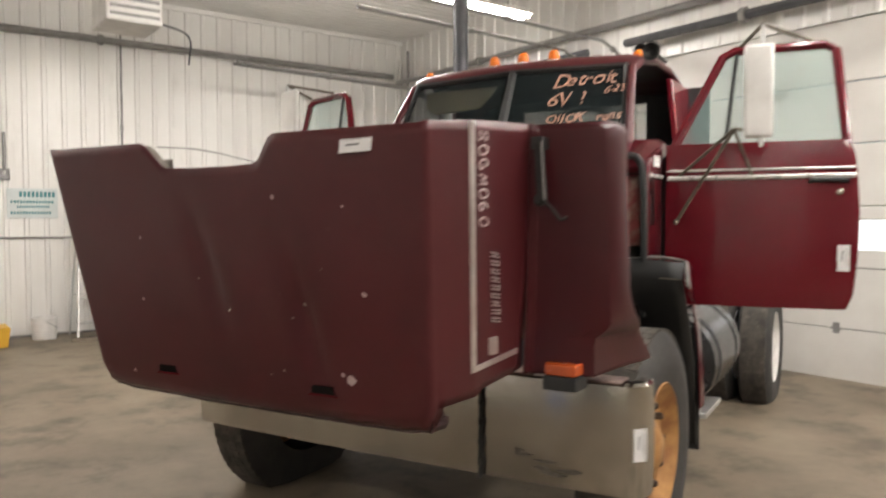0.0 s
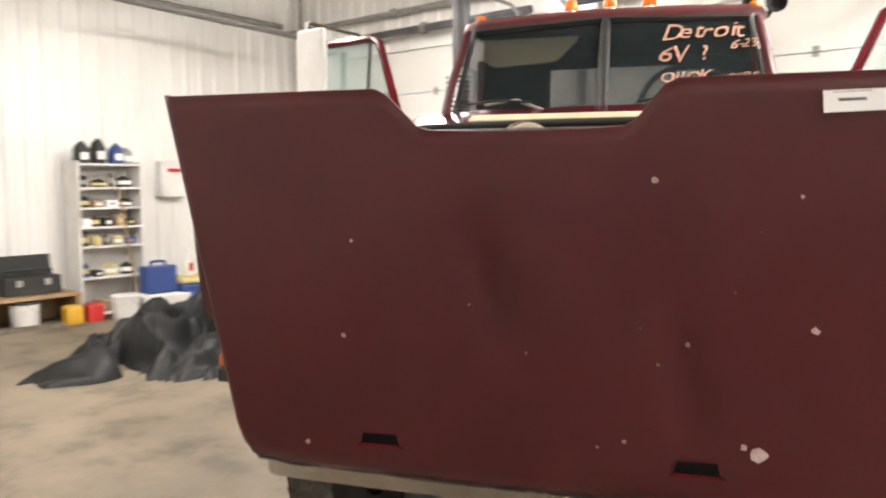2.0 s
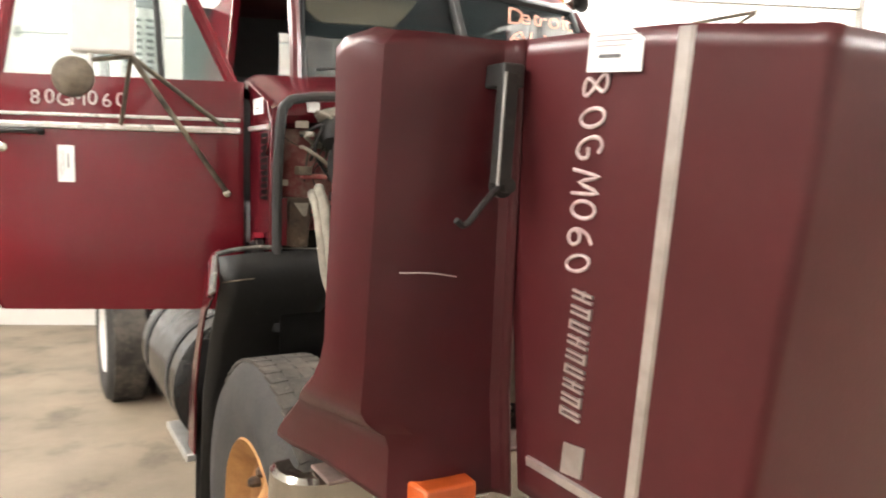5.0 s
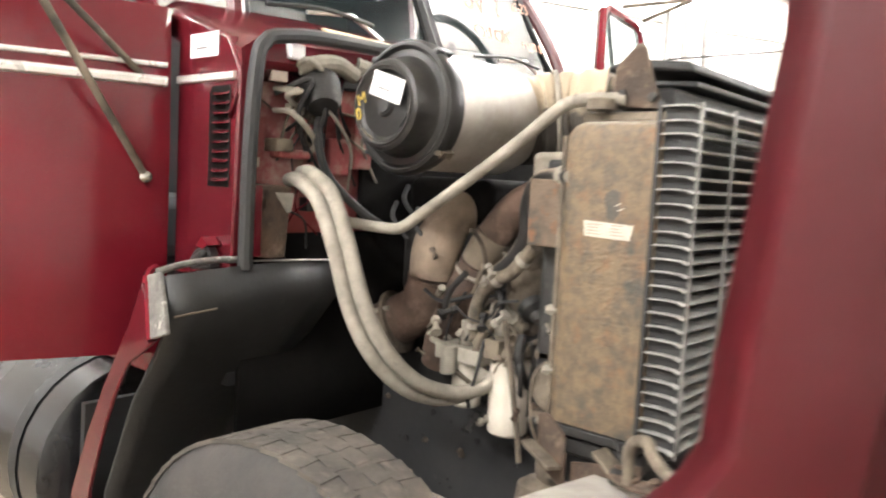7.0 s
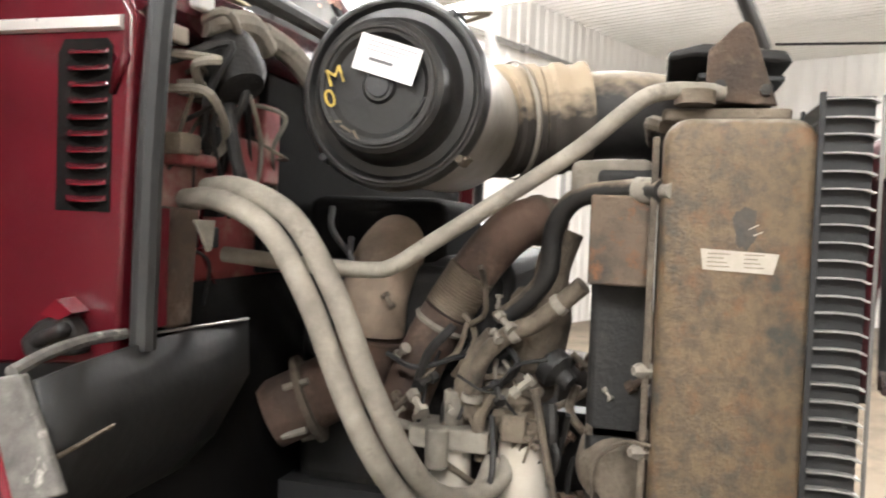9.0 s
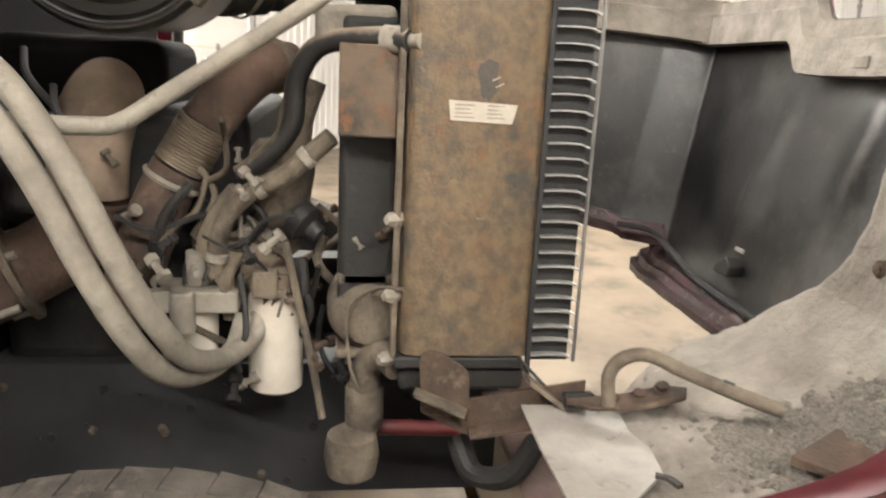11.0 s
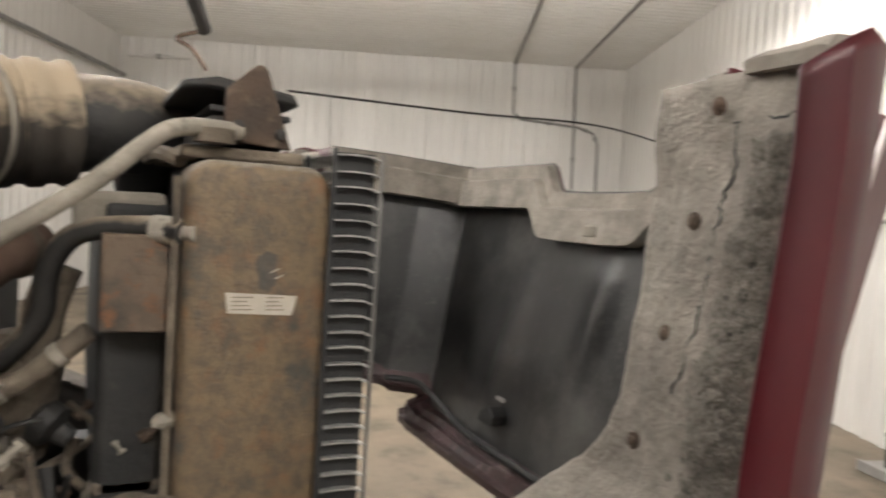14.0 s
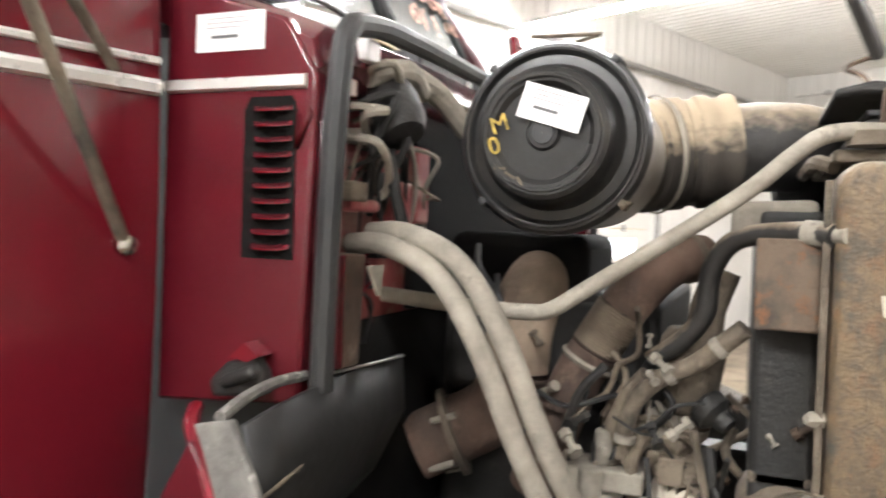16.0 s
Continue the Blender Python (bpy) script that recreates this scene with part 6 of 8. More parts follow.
for k, (text, dy, dz) in enumerate((("M", 0.064, 0.012), ("0", 0.071, -0.02))):
    ob = writing("chalk_mark", text, 0.037, Matrix.Translation(Vector((-0.694, AY + dy, AZ + dz)) - Vector(ROOT)) @ pose(0, 0, 0, 90, 0, -90) @ pose(0, 0, 0, 0, 0, 20), YELLOW_CHALK, lid)
    ob["label"] = "yellow crayon mark"
for k in range(3):
    bm = B()
    m = Matrix.Translation((-0.693, AY + 0.062 - k * 0.016, AZ - 0.052 - k * 0.010)) @ pose(0, 0, 0, 30 * k, 0, 0)
    box(bm, -0.0006, 0.0006, -0.009, 0.009, -0.0018, 0.0018, m)
    tp("chalk_bar", bm, DUST, lid, "faint rubbed crayon stroke")
bm = B()
tube(bm, [(-0.688, AY - 0.052, AZ - 0.046), (-0.69, AY - 0.063, AZ - 0.033), (-0.688, AY - 0.07, AZ - 0.018)], 0.003, 6, 4)
tp("lid_handle", bm, BLACK, lid)
for a in (-138, 128, -42, 48):
    bm = B()
    q = radians(a)
    m = Matrix.Translation((-0.617, AY + 0.146 * math.cos(q), AZ + 0.146 * math.sin(q))) @ pose(0, 0, 0, a, 0, 0)
    box(bm, -0.006, 0.03, -0.004, 0.007, -0.008, 0.008, m)
    turn(bm, [(0.0065, 0), (0.0065, 0.009), (0.004, 0.010)], m @ Vector((-0.006, 0.0, 0)), (-1, 0, 0), 8)
    tp("clamp", bm, DUST if a == -138 else FRAME_BLACK, lid, "small dusty lid clamp")
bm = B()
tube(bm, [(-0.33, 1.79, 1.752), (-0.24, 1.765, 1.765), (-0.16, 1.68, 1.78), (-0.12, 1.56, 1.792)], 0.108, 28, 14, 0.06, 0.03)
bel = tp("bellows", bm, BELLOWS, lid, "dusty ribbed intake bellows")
bm = B()
tube(bm, [(-0.12, 1.60, 1.79), (-0.10, 1.48, 1.80), (-0.06, 1.40, 1.785), (0.02, 1.38, 1.70)], 0.09, 22, 6)
tp("intake_elbow", bm, HOSE_BLACK, lid, "black rubber elbow")
for x, y, z, r in ((-0.31, 1.788, 1.755, 0.112), (-0.17, 1.70, 1.778, 0.118)):
    bm = B()
    turn(bm, [(r, -0.006), (r + 0.003, 0), (r, 0.006)], (x, y, z), (0.6, -0.35 if x < -0.2 else -0.8, 0.1), 28, False)
    tp("hose_clip", bm, DUST_LIGHT, lid, "dusty hose clip")

# engine block and dressing
eng = rounded_box("engine", -0.30, 0.54, 1.66, 2.10, 1.02, 1.50, DUST_DARK, label="dusty vee diesel engine", bev=0.03)
rounded_box("cylinder_head", -0.33, -0.12, 1.68, 2.08, 1.28, 1.48, DUST_DARK, eng, bev=0.03)
rounded_box("blower", -0.02, 0.30, 1.74, 2.05, 1.46, 1.54, DUST_DARK, eng, bev=0.03)
# added near-black sheet and block that darken the gap behind the engine
rounded_box("firewall_mat", -0.47, 0.95, 2.094, 2.113, 1.46, 1.845, SLOT_BLACK, eng, "near-black sheet added over the firewall", 0.004)
rounded_box("air_box", -0.30, 0.02, 1.80, 2.092, 1.47, 1.612, SLOT_BLACK, eng, "near-black block added in the shade under the cleaner", 0.03)
bm = B()
for y, z in ((2.03, 1.50), (1.99, 1.545), (1.95, 1.49)):
    tube(bm, [(-0.40, y, z + 0.04), (-0.425, y - 0.012, z), (-0.40, y - 0.045, z - 0.055)], 0.006, 8, 4)
tp("linkage", bm, FRAME_BLACK, eng, "dark throttle linkage")
bm = B()
tube(bm, [(-0.16, 1.875, 1.535), (-0.24, 1.89, 1.53), (-0.315, 1.903, 1.495), (-0.362, 1.912, 1.43), (-0.366, 1.918, 1.35)], 0.064, 26, 8)
tp("exhaust_duct", bm, DUCT, eng, "dusty tan exhaust duct")
bm = B()
tube(bm, [(-0.366, 1.918, 1.352), (-0.362, 1.93, 1.31), (-0.358, 1.965, 1.26), (-0.37, 2.03, 1.22), (-0.40, 2.105, 1.18)], 0.066, 26, 8)
tp("exhaust_elbow", bm, PIPE_BROWN, eng, "brown rusty exhaust elbow")
bm = B()
turn(bm, [(0.0665, -0.006), (0.070, 0.0), (0.0665, 0.006)], (-0.362, 1.92, 1.345), (0.03, 0.25, -1), 22, False)
tp("duct_seam", bm, RUST, eng)
bm = B()
tube(bm, [(-0.28, 1.595, 1.575), (-0.33, 1.632, 1.572), (-0.355, 1.668, 1.545), (-0.366, 1.705, 1.50), (-0.37, 1.722, 1.475)], 0.044, 22, 6)
tp("elbow_duct", bm, PIPE_BROWN, eng, "dusty brown elbow")
bm = B()
turn(bm, [(0.0445, 0), (0.048, 0.006), (0.048, 0.016), (0.0445, 0.022)], (-0.30, 1.61, 1.577), (-0.6, 0.5, -0.1), 22, False)
tp("hose_clip", bm, DUST, eng)
bm = B()
turn(bm, [(0.0445 + 0.0024 * (k % 2), 0.0029 * k) for k in range(30)], (-0.37, 1.722, 1.478), (0.0, 0.06, -0.10), 22, False)
tp("flexible_duct", bm, mat("dusty_flex", (0.22, 0.18, 0.13), (0.13, 0.10, 0.075), 12, 0.7, 0.3, 0.15, 60), eng, "ribbed flexible duct")
bm = B()
tube(bm, [(-0.37, 1.768, 1.40), (-0.372, 1.79, 1.36), (-0.385, 1.818, 1.29), (-0.395, 1.848, 1.20), (-0.38, 1.87, 1.14)], 0.046, 20, 8)
tp("down_pipe", bm, PIPE_BROWN, eng, "brown dusty down pipe")
bm = B()
turn(bm, [(0.05, 0), (0.054, 0.006), (0.05, 0.012)], (-0.37, 1.775, 1.385), (0.0, 0.5, -1), 20, False)
tp("hose_clip", bm, DUST_LIGHT, eng)
bm = B()
turn(bm, [(0.066, -0.004), (0.088, 0.0), (0.088, 0.012), (0.066, 0.016)], (-0.365, 2.035, 1.215), (-0.35, 1, -0.45), 24, False)
fl = tp("duct_flange", bm, DUST, eng, "dusty bolted flange")
for k in range(5):
    bm = B()
    a = 2 * math.pi * k / 5
    rod(bm, (-0.365 + 0.078 * math.cos(a), 2.015, 1.215 + 0.078 * math.sin(a)), (-0.375 + 0.078 * math.cos(a), 2.06, 1.20 + 0.078 * math.sin(a)), 0.007, seg=6)
    tp("bolt", bm, DUST_LIGHT, fl)
# pale support tube across the bay
bm = B()
tube(bm, [(-0.62, 2.08, 1.50), (-0.62, 1.93, 1.49), (-0.62, 1.83, 1.488), (-0.62, 1.79, 1.495), (-0.61, 1.73, 1.535), (-0.59, 1.54, 1.665), (-0.565, 1.46, 1.735), (-0.555, 1.425, 1.762), (-0.54, 1.385, 1.772), (-0.515, 1.32, 1.773)], 0.013, 12, 5)
tp("support_tube", bm, DUST_LIGHT, label="pale dusty support tube across the engine bay")
# pair of heater hoses
for off in ((0, 0, 0), (0.012, -0.03, 0.018)):
    bm = B()
    o = Vector(off)
    tube(bm, [Vector(p) + o for p in ((-0.70, 2.10, 1.585), (-0.735, 2.02, 1.585), (-0.75, 1.93, 1.545), (-0.76, 1.86, 1.45), (-0.76, 1.80, 1.32), (-0.725, 1.76, 1.22), (-0.65, 1.735, 1.145), (-0.57, 1.70, 1.115), (-0.50, 1.665, 1.125), (-0.465, 1.65, 1.17))], 0.017, 12, 6)
    tp("heater_hose", bm, DUST_LIGHT, eng, "pale dusty heater hose")
# black radiator hose and its clip
bm = B()
tube(bm, [(-0.57, 1.40, 1.622), (-0.52, 1.45, 1.625), (-0.48, 1.53, 1.612), (-0.46, 1.567, 1.56), (-0.45, 1.575, 1.49), (-0.44, 1.61, 1.44), (-0.43, 1.66, 1.40)], 0.017, 12, 6)
tp("radiator_hose", bm, HOSE_BLACK, eng, "black rubber hose")
bm = B()
rod(bm, (-0.555, 1.405, 1.622), (-0.535, 1.435, 1.624), 0.021)
rod(bm, (-0.59, 1.385, 1.622), (-0.555, 1.405, 1.622), 0.012)
tp("hose_clip", bm, DUST_LIGHT, eng)
bm = B()
tube(bm, [(-0.42, 1.55, 1.56), (-0.42, 1.57, 1.50), (-0.41, 1.58, 1.44), (-0.38, 1.62, 1.36)], 0.030, 12, 6)
tube(bm, [(-0.46, 1.66, 1.38), (-0.45, 1.69, 1.34), (-0.44, 1.715, 1.28), (-0.42, 1.715, 1.20)], 0.017, 10, 6)
tp("coolant_pipe", bm, DUST, eng, "dusty coolant pipe")
# clutter of lines and castings round the filters
rnd = random.Random(11)
for k in range(14):
    bm = B()
    y0, z0 = rnd.uniform(1.52, 1.74), rnd.uniform(1.22, 1.42)
    x0 = rnd.uniform(-0.46, -0.36)
    tube(bm, [(x0, y0, z0), (x0 - rnd.uniform(0, 0.04), y0 + rnd.uniform(-0.05, 0.05), z0 - 0.05), (x0 + rnd.uniform(-0.02, 0.03), y0 + rnd.uniform(-0.07, 0.07), z0 - 0.12)], rnd.choice((0.006, 0.008, 0.012)), 8, 5)
    tp("fuel_line", bm, rnd.choice((DUST, DUST_DARK, DUST_DARK)), eng)
for k in range(9):
    bm = B()
    c = Vector((rnd.uniform(-0.42, -0.32), rnd.uniform(1.52, 1.72), rnd.uniform(1.24, 1.42)))
    turn(bm, [(0.02, 0), (0.034, 0.008), (0.034, 0.03), (0.018, 0.04), (0.015, 0.06)], c, (rnd.uniform(-1, -0.2), rnd.uniform(-0.6, 0.6), rnd.uniform(-0.5, 0.6)), 12)
    tp("casting", bm, rnd.choice((DUST, DUST_DARK)), eng)
# cast water manifold, ribbed dome and the taped hose over them
bm = B()
loops = []
for k, (z, rx, ry) in enumerate(((1.30, 0.03, 0.03), (1.315, 0.055, 0.052), (1.345, 0.068, 0.066), (1.40, 0.066, 0.07), (1.44, 0.056, 0.062), (1.455, 0.04, 0.05))):
    loops.append([Vector((-0.37 + rx * math.cos(a), 1.602 + 0.85 * ry * math.sin(a) - 0.1 * (z - 1.38), z)) for a in (2 * math.pi * i / 22 for i in range(22))])
rings(bm, loops)
tp("water_manifold", bm, DUST, eng, "dusty cast water manifold")
bm = B()
turn(bm, [(0.052, -0.02), (0.052, 0.0), (0.046, 0.024), (0.03, 0.042), (0.012, 0.048)], (-0.39, 1.655, 1.285), (-0.5, 0.1, 1), 22)
dome = tp("cover_dome", bm, DUST_LIGHT, eng, "pale ribbed cover dome")
for a in (-70, -35, 0, 35):
    bm = B()
    q = radians(a + 180)
    tube(bm, [(-0.39 + r * math.cos(q) - 0.5 * h, 1.655 + r * math.sin(q) + 0.1 * h, 1.285 + h) for r, h in ((0.054, 0.0), (0.048, 0.024), (0.032, 0.041), (0.012, 0.048))], 0.0045, 6, 4)
    tp("rib", bm, DUST_LIGHT, dome)
bm = B()
tube(bm, [(-0.50, 1.512, 1.475), (-0.49, 1.55, 1.44), (-0.48, 1.59, 1.405), (-0.48, 1.632, 1.385), (-0.475, 1.672, 1.345), (-0.465, 1.692, 1.295), (-0.455, 1.695, 1.245)], 0.0155, 12, 5)
th = tp("taped_hose", bm, DUST, eng, "dusty taped hose")
for p, d in (((-0.49, 1.55, 1.44), (0.1, 1, -0.9)), ((-0.48, 1.625, 1.388), (0, 1, -0.6)), ((-0.465, 1.693, 1.27), (0, 0.1, -1))):
    bm = B()
    turn(bm, [(0.0158, -0.008), (0.0185, -0.006), (0.0185, 0.006), (0.0158, 0.008)], p, d, 14, False)
    tp("tape_band", bm, DUST_LIGHT, th)
# fuel filters on their heads
bm = B()
turn(bm, [(0.038, 0.0), (0.045, 0.006), (0.046, 0.03), (0.046, 0.165), (0.043, 0.175), (0.036, 0.18)], (-0.44, 1.602, 1.032), (0, 0, 1), 30)
fl = tp("fuel_filter", bm, CANISTER, eng, "stained white spin-on filter")
bm = B()
turn(bm, [(0.048, 0), (0.048, 0.015), (0.035, 0.03)], (-0.44, 1.602, 1.212), (0, 0, 1), 24)
box(bm, -0.50, -0.47, 1.595, 1.635, 1.21, 1.255)
rod(bm, (-0.44, 1.66, 1.235), (-0.44, 1.55, 1.235), 0.016)
rod(bm, (-0.44, 1.60, 1.25), (-0.40, 1.66, 1.29), 0.017)
tp("filter_head", bm, DUST, fl, "dusty filter head", bevel=0.003)
bm = B()
turn(bm, [(0.030, 0.0), (0.036, 0.006), (0.036, 0.11)], (-0.43, 1.735, 1.065), (0, 0, 1), 24)
fl = tp("fuel_filter", bm, CANISTER, eng, "smaller stained filter canister")
bm = B()
box(bm, -0.48, -0.39, 1.66, 1.80, 1.178, 1.215)
rod(bm, (-0.49, 1.745, 1.15), (-0.49, 1.745, 1.22), 0.02)
rod(bm, (-0.44, 1.73, 1.215), (-0.44, 1.73, 1.275), 0.018)
rod(bm, (-0.44, 1.80, 1.20), (-0.44, 1.85, 1.21), 0.008)
tp("filter_head", bm, DUST_LIGHT, fl, "dusty yellowish filter head", bevel=0.004)
bm = B()
tube(bm, [(-0.5, 1.582, 1.304), (-0.5, 1.56, 1.201), (-0.5, 1.539, 1.103), (-0.5, 1.521, 1.001)], 0.0065, 8, 6)
tp("wrapped_line", bm, DUST, eng, "taped dusty line")
bm = B()
tube(bm, [(-0.585, 1.40, 1.255), (-0.55, 1.44, 1.245), (-0.53, 1.48, 1.20), (-0.53, 1.475, 1.10), (-0.50, 1.44, 1.02), (-0.48, 1.42, 0.98)], 0.0032, 6, 6)
tp("thin_line", bm, DUST, eng)
# water pump and lower coolant pipe
bm = B()
turn(bm, [(0.052, 0), (0.066, 0.02), (0.068, 0.09), (0.060, 0.125), (0.042, 0.15), (0.015, 0.158)], (-0.37, 1.452, 1.182), (-1, -0.05, 0), 28)
box(bm, -0.50, -0.38, 1.385, 1.50, 1.235, 1.255)
box(bm, -0.50, -0.38, 1.385, 1.50, 1.108, 1.125)
wpump = tp("water_pump", bm, DUST, eng, "dusty round pump housing", bevel=0.004)
bm = B()
tube(bm, [(-0.56, 1.40, 1.12), (-0.53, 1.42, 1.125), (-0.50, 1.445, 1.10), (-0.49, 1.45, 1.04), (-0.48, 1.45, 0.97)], 0.026, 14, 6)
tp("outlet_pipe", bm, DUST, wpump)
bm = B()
turn(bm, [(0.03, 0), (0.033, 0.01), (0.033, 0.07), (0.03, 0.075)], (-0.485, 1.45, 0.98), (0, 0, 1), 16)
tp("rubber_sleeve", bm, DUST, wpump)
bm = B()
turn(bm, [(0.02, -0.05), (0.042, -0.035), (0.048, 0), (0.042, 0.035), (0.02, 0.05)], (-0.50, 1.47, 0.935), (0, 0, 1), 18)
tp("drain_bowl", bm, DUST, wpump, "round dusty bowl")
for y, z in ((1.40, 1.36), (1.40, 1.24), (1.405, 1.135)):
    bm = B()
    turn(bm, [(0.012, 0), (0.012, 0.02), (0.007, 0.03)], (-0.56, y + 0.004, z), (-0.6, 0.8, 0), 6)
    tp("tank_bolt", bm, DUST_LIGHT, core)
bm = B()
rod(bm, (-0.46, 1.48, 0.965), (-0.46, 1.22, 0.955), 0.014)
tp("tie_rod", bm, mat("red_rod", (0.15, 0.02, 0.021), (0.08, 0.016, 0.015), 8, 0.5, 0, 0.1, 50), label="red painted rod")
bm = B()
tube(bm, [(-0.58, 1.30, 1.0), (-0.63, 1.28, 0.965), (-0.67, 1.23, 0.985), (-0.69, 1.20, 1.05)], 0.018, 10, 6, 0.06, 0.006)
tp("corrugated_hose", bm, DUST_DARK, core, "dusty corrugated hose")
# firewall dressing: regulator, wiring, bracket
bm = B()
turn(bm, [(0.03, 0), (0.048, 0.012), (0.05, 0.03), (0.047, 0.075), (0.036, 0.095), (0.012, 0.10)], (-0.635, 2.085, 1.835), (-0.25, -0.55, -0.8), 22)
fw = tp("heater_valve", bm, DUST_DARK, cowl, "black valve canister on the firewall")
for k in range(10):
    bm = B()
    x0, z0 = rnd.uniform(-0.78, -0.52), rnd.uniform(1.70, 1.88)
    tube(bm, [(x0, 2.10, z0), (x0 + rnd.uniform(-0.04, 0.06), 2.03, z0 + rnd.uniform(-0.04, 0.05)), (x0 + rnd.uniform(0, 0.1), 2.06, z0 - rnd.uniform(0, 0.1)), (x0 + rnd.uniform(0.03, 0.15), 2.10, z0 - rnd.uniform(0.03, 0.2))], rnd.choice((0.003, 0.004, 0.007)), 7, 6)
    tp("wiring", bm, rnd.choice((DUST_LIGHT, DUST_DARK, DUST)), fw)
rounded_box("relay", -0.77, -0.72, 2.06, 2.11, 1.65, 1.68, DUST, fw, bev=0.004)
rounded_box("relay", -0.735, -0.695, 2.06, 2.105, 1.865, 1.90, PAPER, fw, bev=0.004)
bm = B()
tube(bm, [(-0.62, 2.08, 1.78), (-0.66, 2.05, 1.70), (-0.64, 2.03, 1.60), (-0.56, 2.0, 1.52), (-0.50, 1.98, 1.48)], 0.011, 8, 6)
tp("wiring", bm, DUST_DARK, fw)
bm = B()
tube(bm, [(-0.52, 2.08, 1.88), (-0.45, 2.06, 1.86), (-0.40, 2.02, 1.80)], 0.022, 10, 6)
tube(bm, [(-0.70, 2.08, 1.85), (-0.62, 2.05, 1.87), (-0.54, 2.06, 1.85)], 0.02, 10, 6)
tp("harness", bm, DUST_LIGHT, fw, "dusty wrapped harness")
bm = B()
slab(bm, [(-0.84, 1.575), (-0.72, 1.57), (-0.735, 1.40), (-0.78, 1.40), (-0.835, 1.41)], lambda a, b, d: Vector((a, 2.06 + d, b)), 0, 0.04)
tp("corner_bracket", bm, RUST, cowl, "rusty corner bracket", bevel=0.004)
bm = B()
slab(bm, [(-0.835, 1.57), (-0.815, 1.57), (-0.815, 1.41), (-0.835, 1.41)], lambda a, b, d: Vector((a, 2.045 + d, b)), 0, 0.04)
tp("bracket_flange", bm, CAB_RED, cowl)
bm = B()
slab(bm, [(-0.80, 1.556), (-0.748, 1.556), (-0.756, 1.512), (-0.766, 1.510)], lambda a, b, d: Vector((a, 2.015 + d, b)), 0, 0.005)
tp("bracket_tab", bm, DUST_LIGHT, cowl, "pale dusty tab", bevel=0.0015)
for x0, x1, z0, z1 in ((-0.605, -0.535, 1.60, 1.692), (-0.75, -0.66, 1.635, 1.655), (-0.52, -0.46, 1.62, 1.76)):
    rounded_box("firewall_boss", x0, x1, 2.07, 2.116, z0, z1, bpy.data.materials["dusty_red_firewall"], cowl, "pressed maroon boss on the firewall", 0.006)
bm = B()
slab(bm, [(2.12, 1.375), (2.205, 1.365), (2.213, 1.388), (2.185, 1.415), (2.145, 1.43), (2.125, 1.408)], lambda a, b, d: Vector((-0.868 - d, a, b)), 0, 0.03)
rod(bm, (-0.91, 2.125, 1.412), (-0.90, 2.185, 1.388), 0.010)
tp("latch", bm, DUST_DARK, cowl, "dark hood latch hook", bevel=0.006)
bm = B()
slab(bm, [(2.125, 1.43), (2.15, 1.447), (2.175, 1.425), (2.145, 1.42)], lambda a, b, d: Vector((-0.868 - d, a, b)), 0, 0.034)
tp("latch_cap", bm, RED, cowl)

# small clutter: fittings, clips, bolts and thin lines over the engine's flank
rnd = random.Random(44)
for k in range(46):
    bm = B()
    c = Vector((rnd.uniform(-0.50, -0.37), rnd.uniform(1.43, 1.86), rnd.uniform(1.04, 1.42)))
    ax = (rnd.uniform(-1, 0.2), rnd.uniform(-1, 1), rnd.uniform(-1, 1))
    r = rnd.uniform(0.005, 0.012)
    turn(bm, [(r, 0), (r, r * 1.2), (r * 0.6, r * 1.3), (r * 0.6, r * 3.2), (r * 1.15, r * 3.3), (r * 1.15, r * 4.2)], c, ax, rnd.choice((6, 6, 10)))
    tp("fitting", bm, rnd.choice((DUST, DUST_DARK, DUST_LIGHT, RUST)), eng)
for k in range(16):
    bm = B()
    p = Vector((rnd.uniform(-0.49, -0.38), rnd.uniform(1.45, 1.80), rnd.uniform(1.15, 1.45)))
    pts = [p]
    d = Vector((rnd.uniform(-0.4, 0.4), rnd.uniform(-1, 1), rnd.uniform(-1, 0.4))).normalized()
    for i in range(4):
        d = (d + Vector((rnd.uniform(-0.5, 0.5), rnd.uniform(-0.7, 0.7), rnd.uniform(-0.8, 0.4)))).normalized()
        q = pts[-1] + d * rnd.uniform(0.03, 0.06)
        q.x = max(-0.52, min(-0.34, q.x))
        pts.append(q)
    tube(bm, pts, rnd.choice((0.0025, 0.0035, 0.005)), 6, 5)
    tp("thin_line", bm, rnd.choice((DUST_DARK, DUST_DARK, DUST, BLACK)), eng)
for k in range(12):
    bm = B()
    p = Vector((rnd.uniform(-0.83, -0.50), 2.105, rnd.uniform(1.52, 1.90)))
    tube(bm, [p, p + Vector((rnd.uniform(-0.02, 0.03), -0.025, rnd.uniform(-0.05, 0.02))), p + Vector((rnd.uniform(-0.05, 0.07), -0.03, -rnd.uniform(0.04, 0.11))), p + Vector((rnd.uniform(-0.06, 0.10), 0.0, -rnd.uniform(0.10, 0.2)))], rnd.choice((0.002, 0.003, 0.004)), 6, 5)
    tp("wiring", bm, rnd.choice((DUST_LIGHT, DUST_DARK, BLACK, RED, DUST)), fw)
for k in range(9):
    x, z = rnd.uniform(-0.82, -0.50), rnd.uniform(1.50, 1.88)
    w, h = rnd.uniform(0.01, 0.028), rnd.uniform(0.008, 0.02)
    rounded_box("connector", x - w, x + w, 2.082, 2.114, z - h, z + h, rnd.choice((DUST, DUST_DARK, BLACK, OLD_LABEL)), fw, bev=0.003)
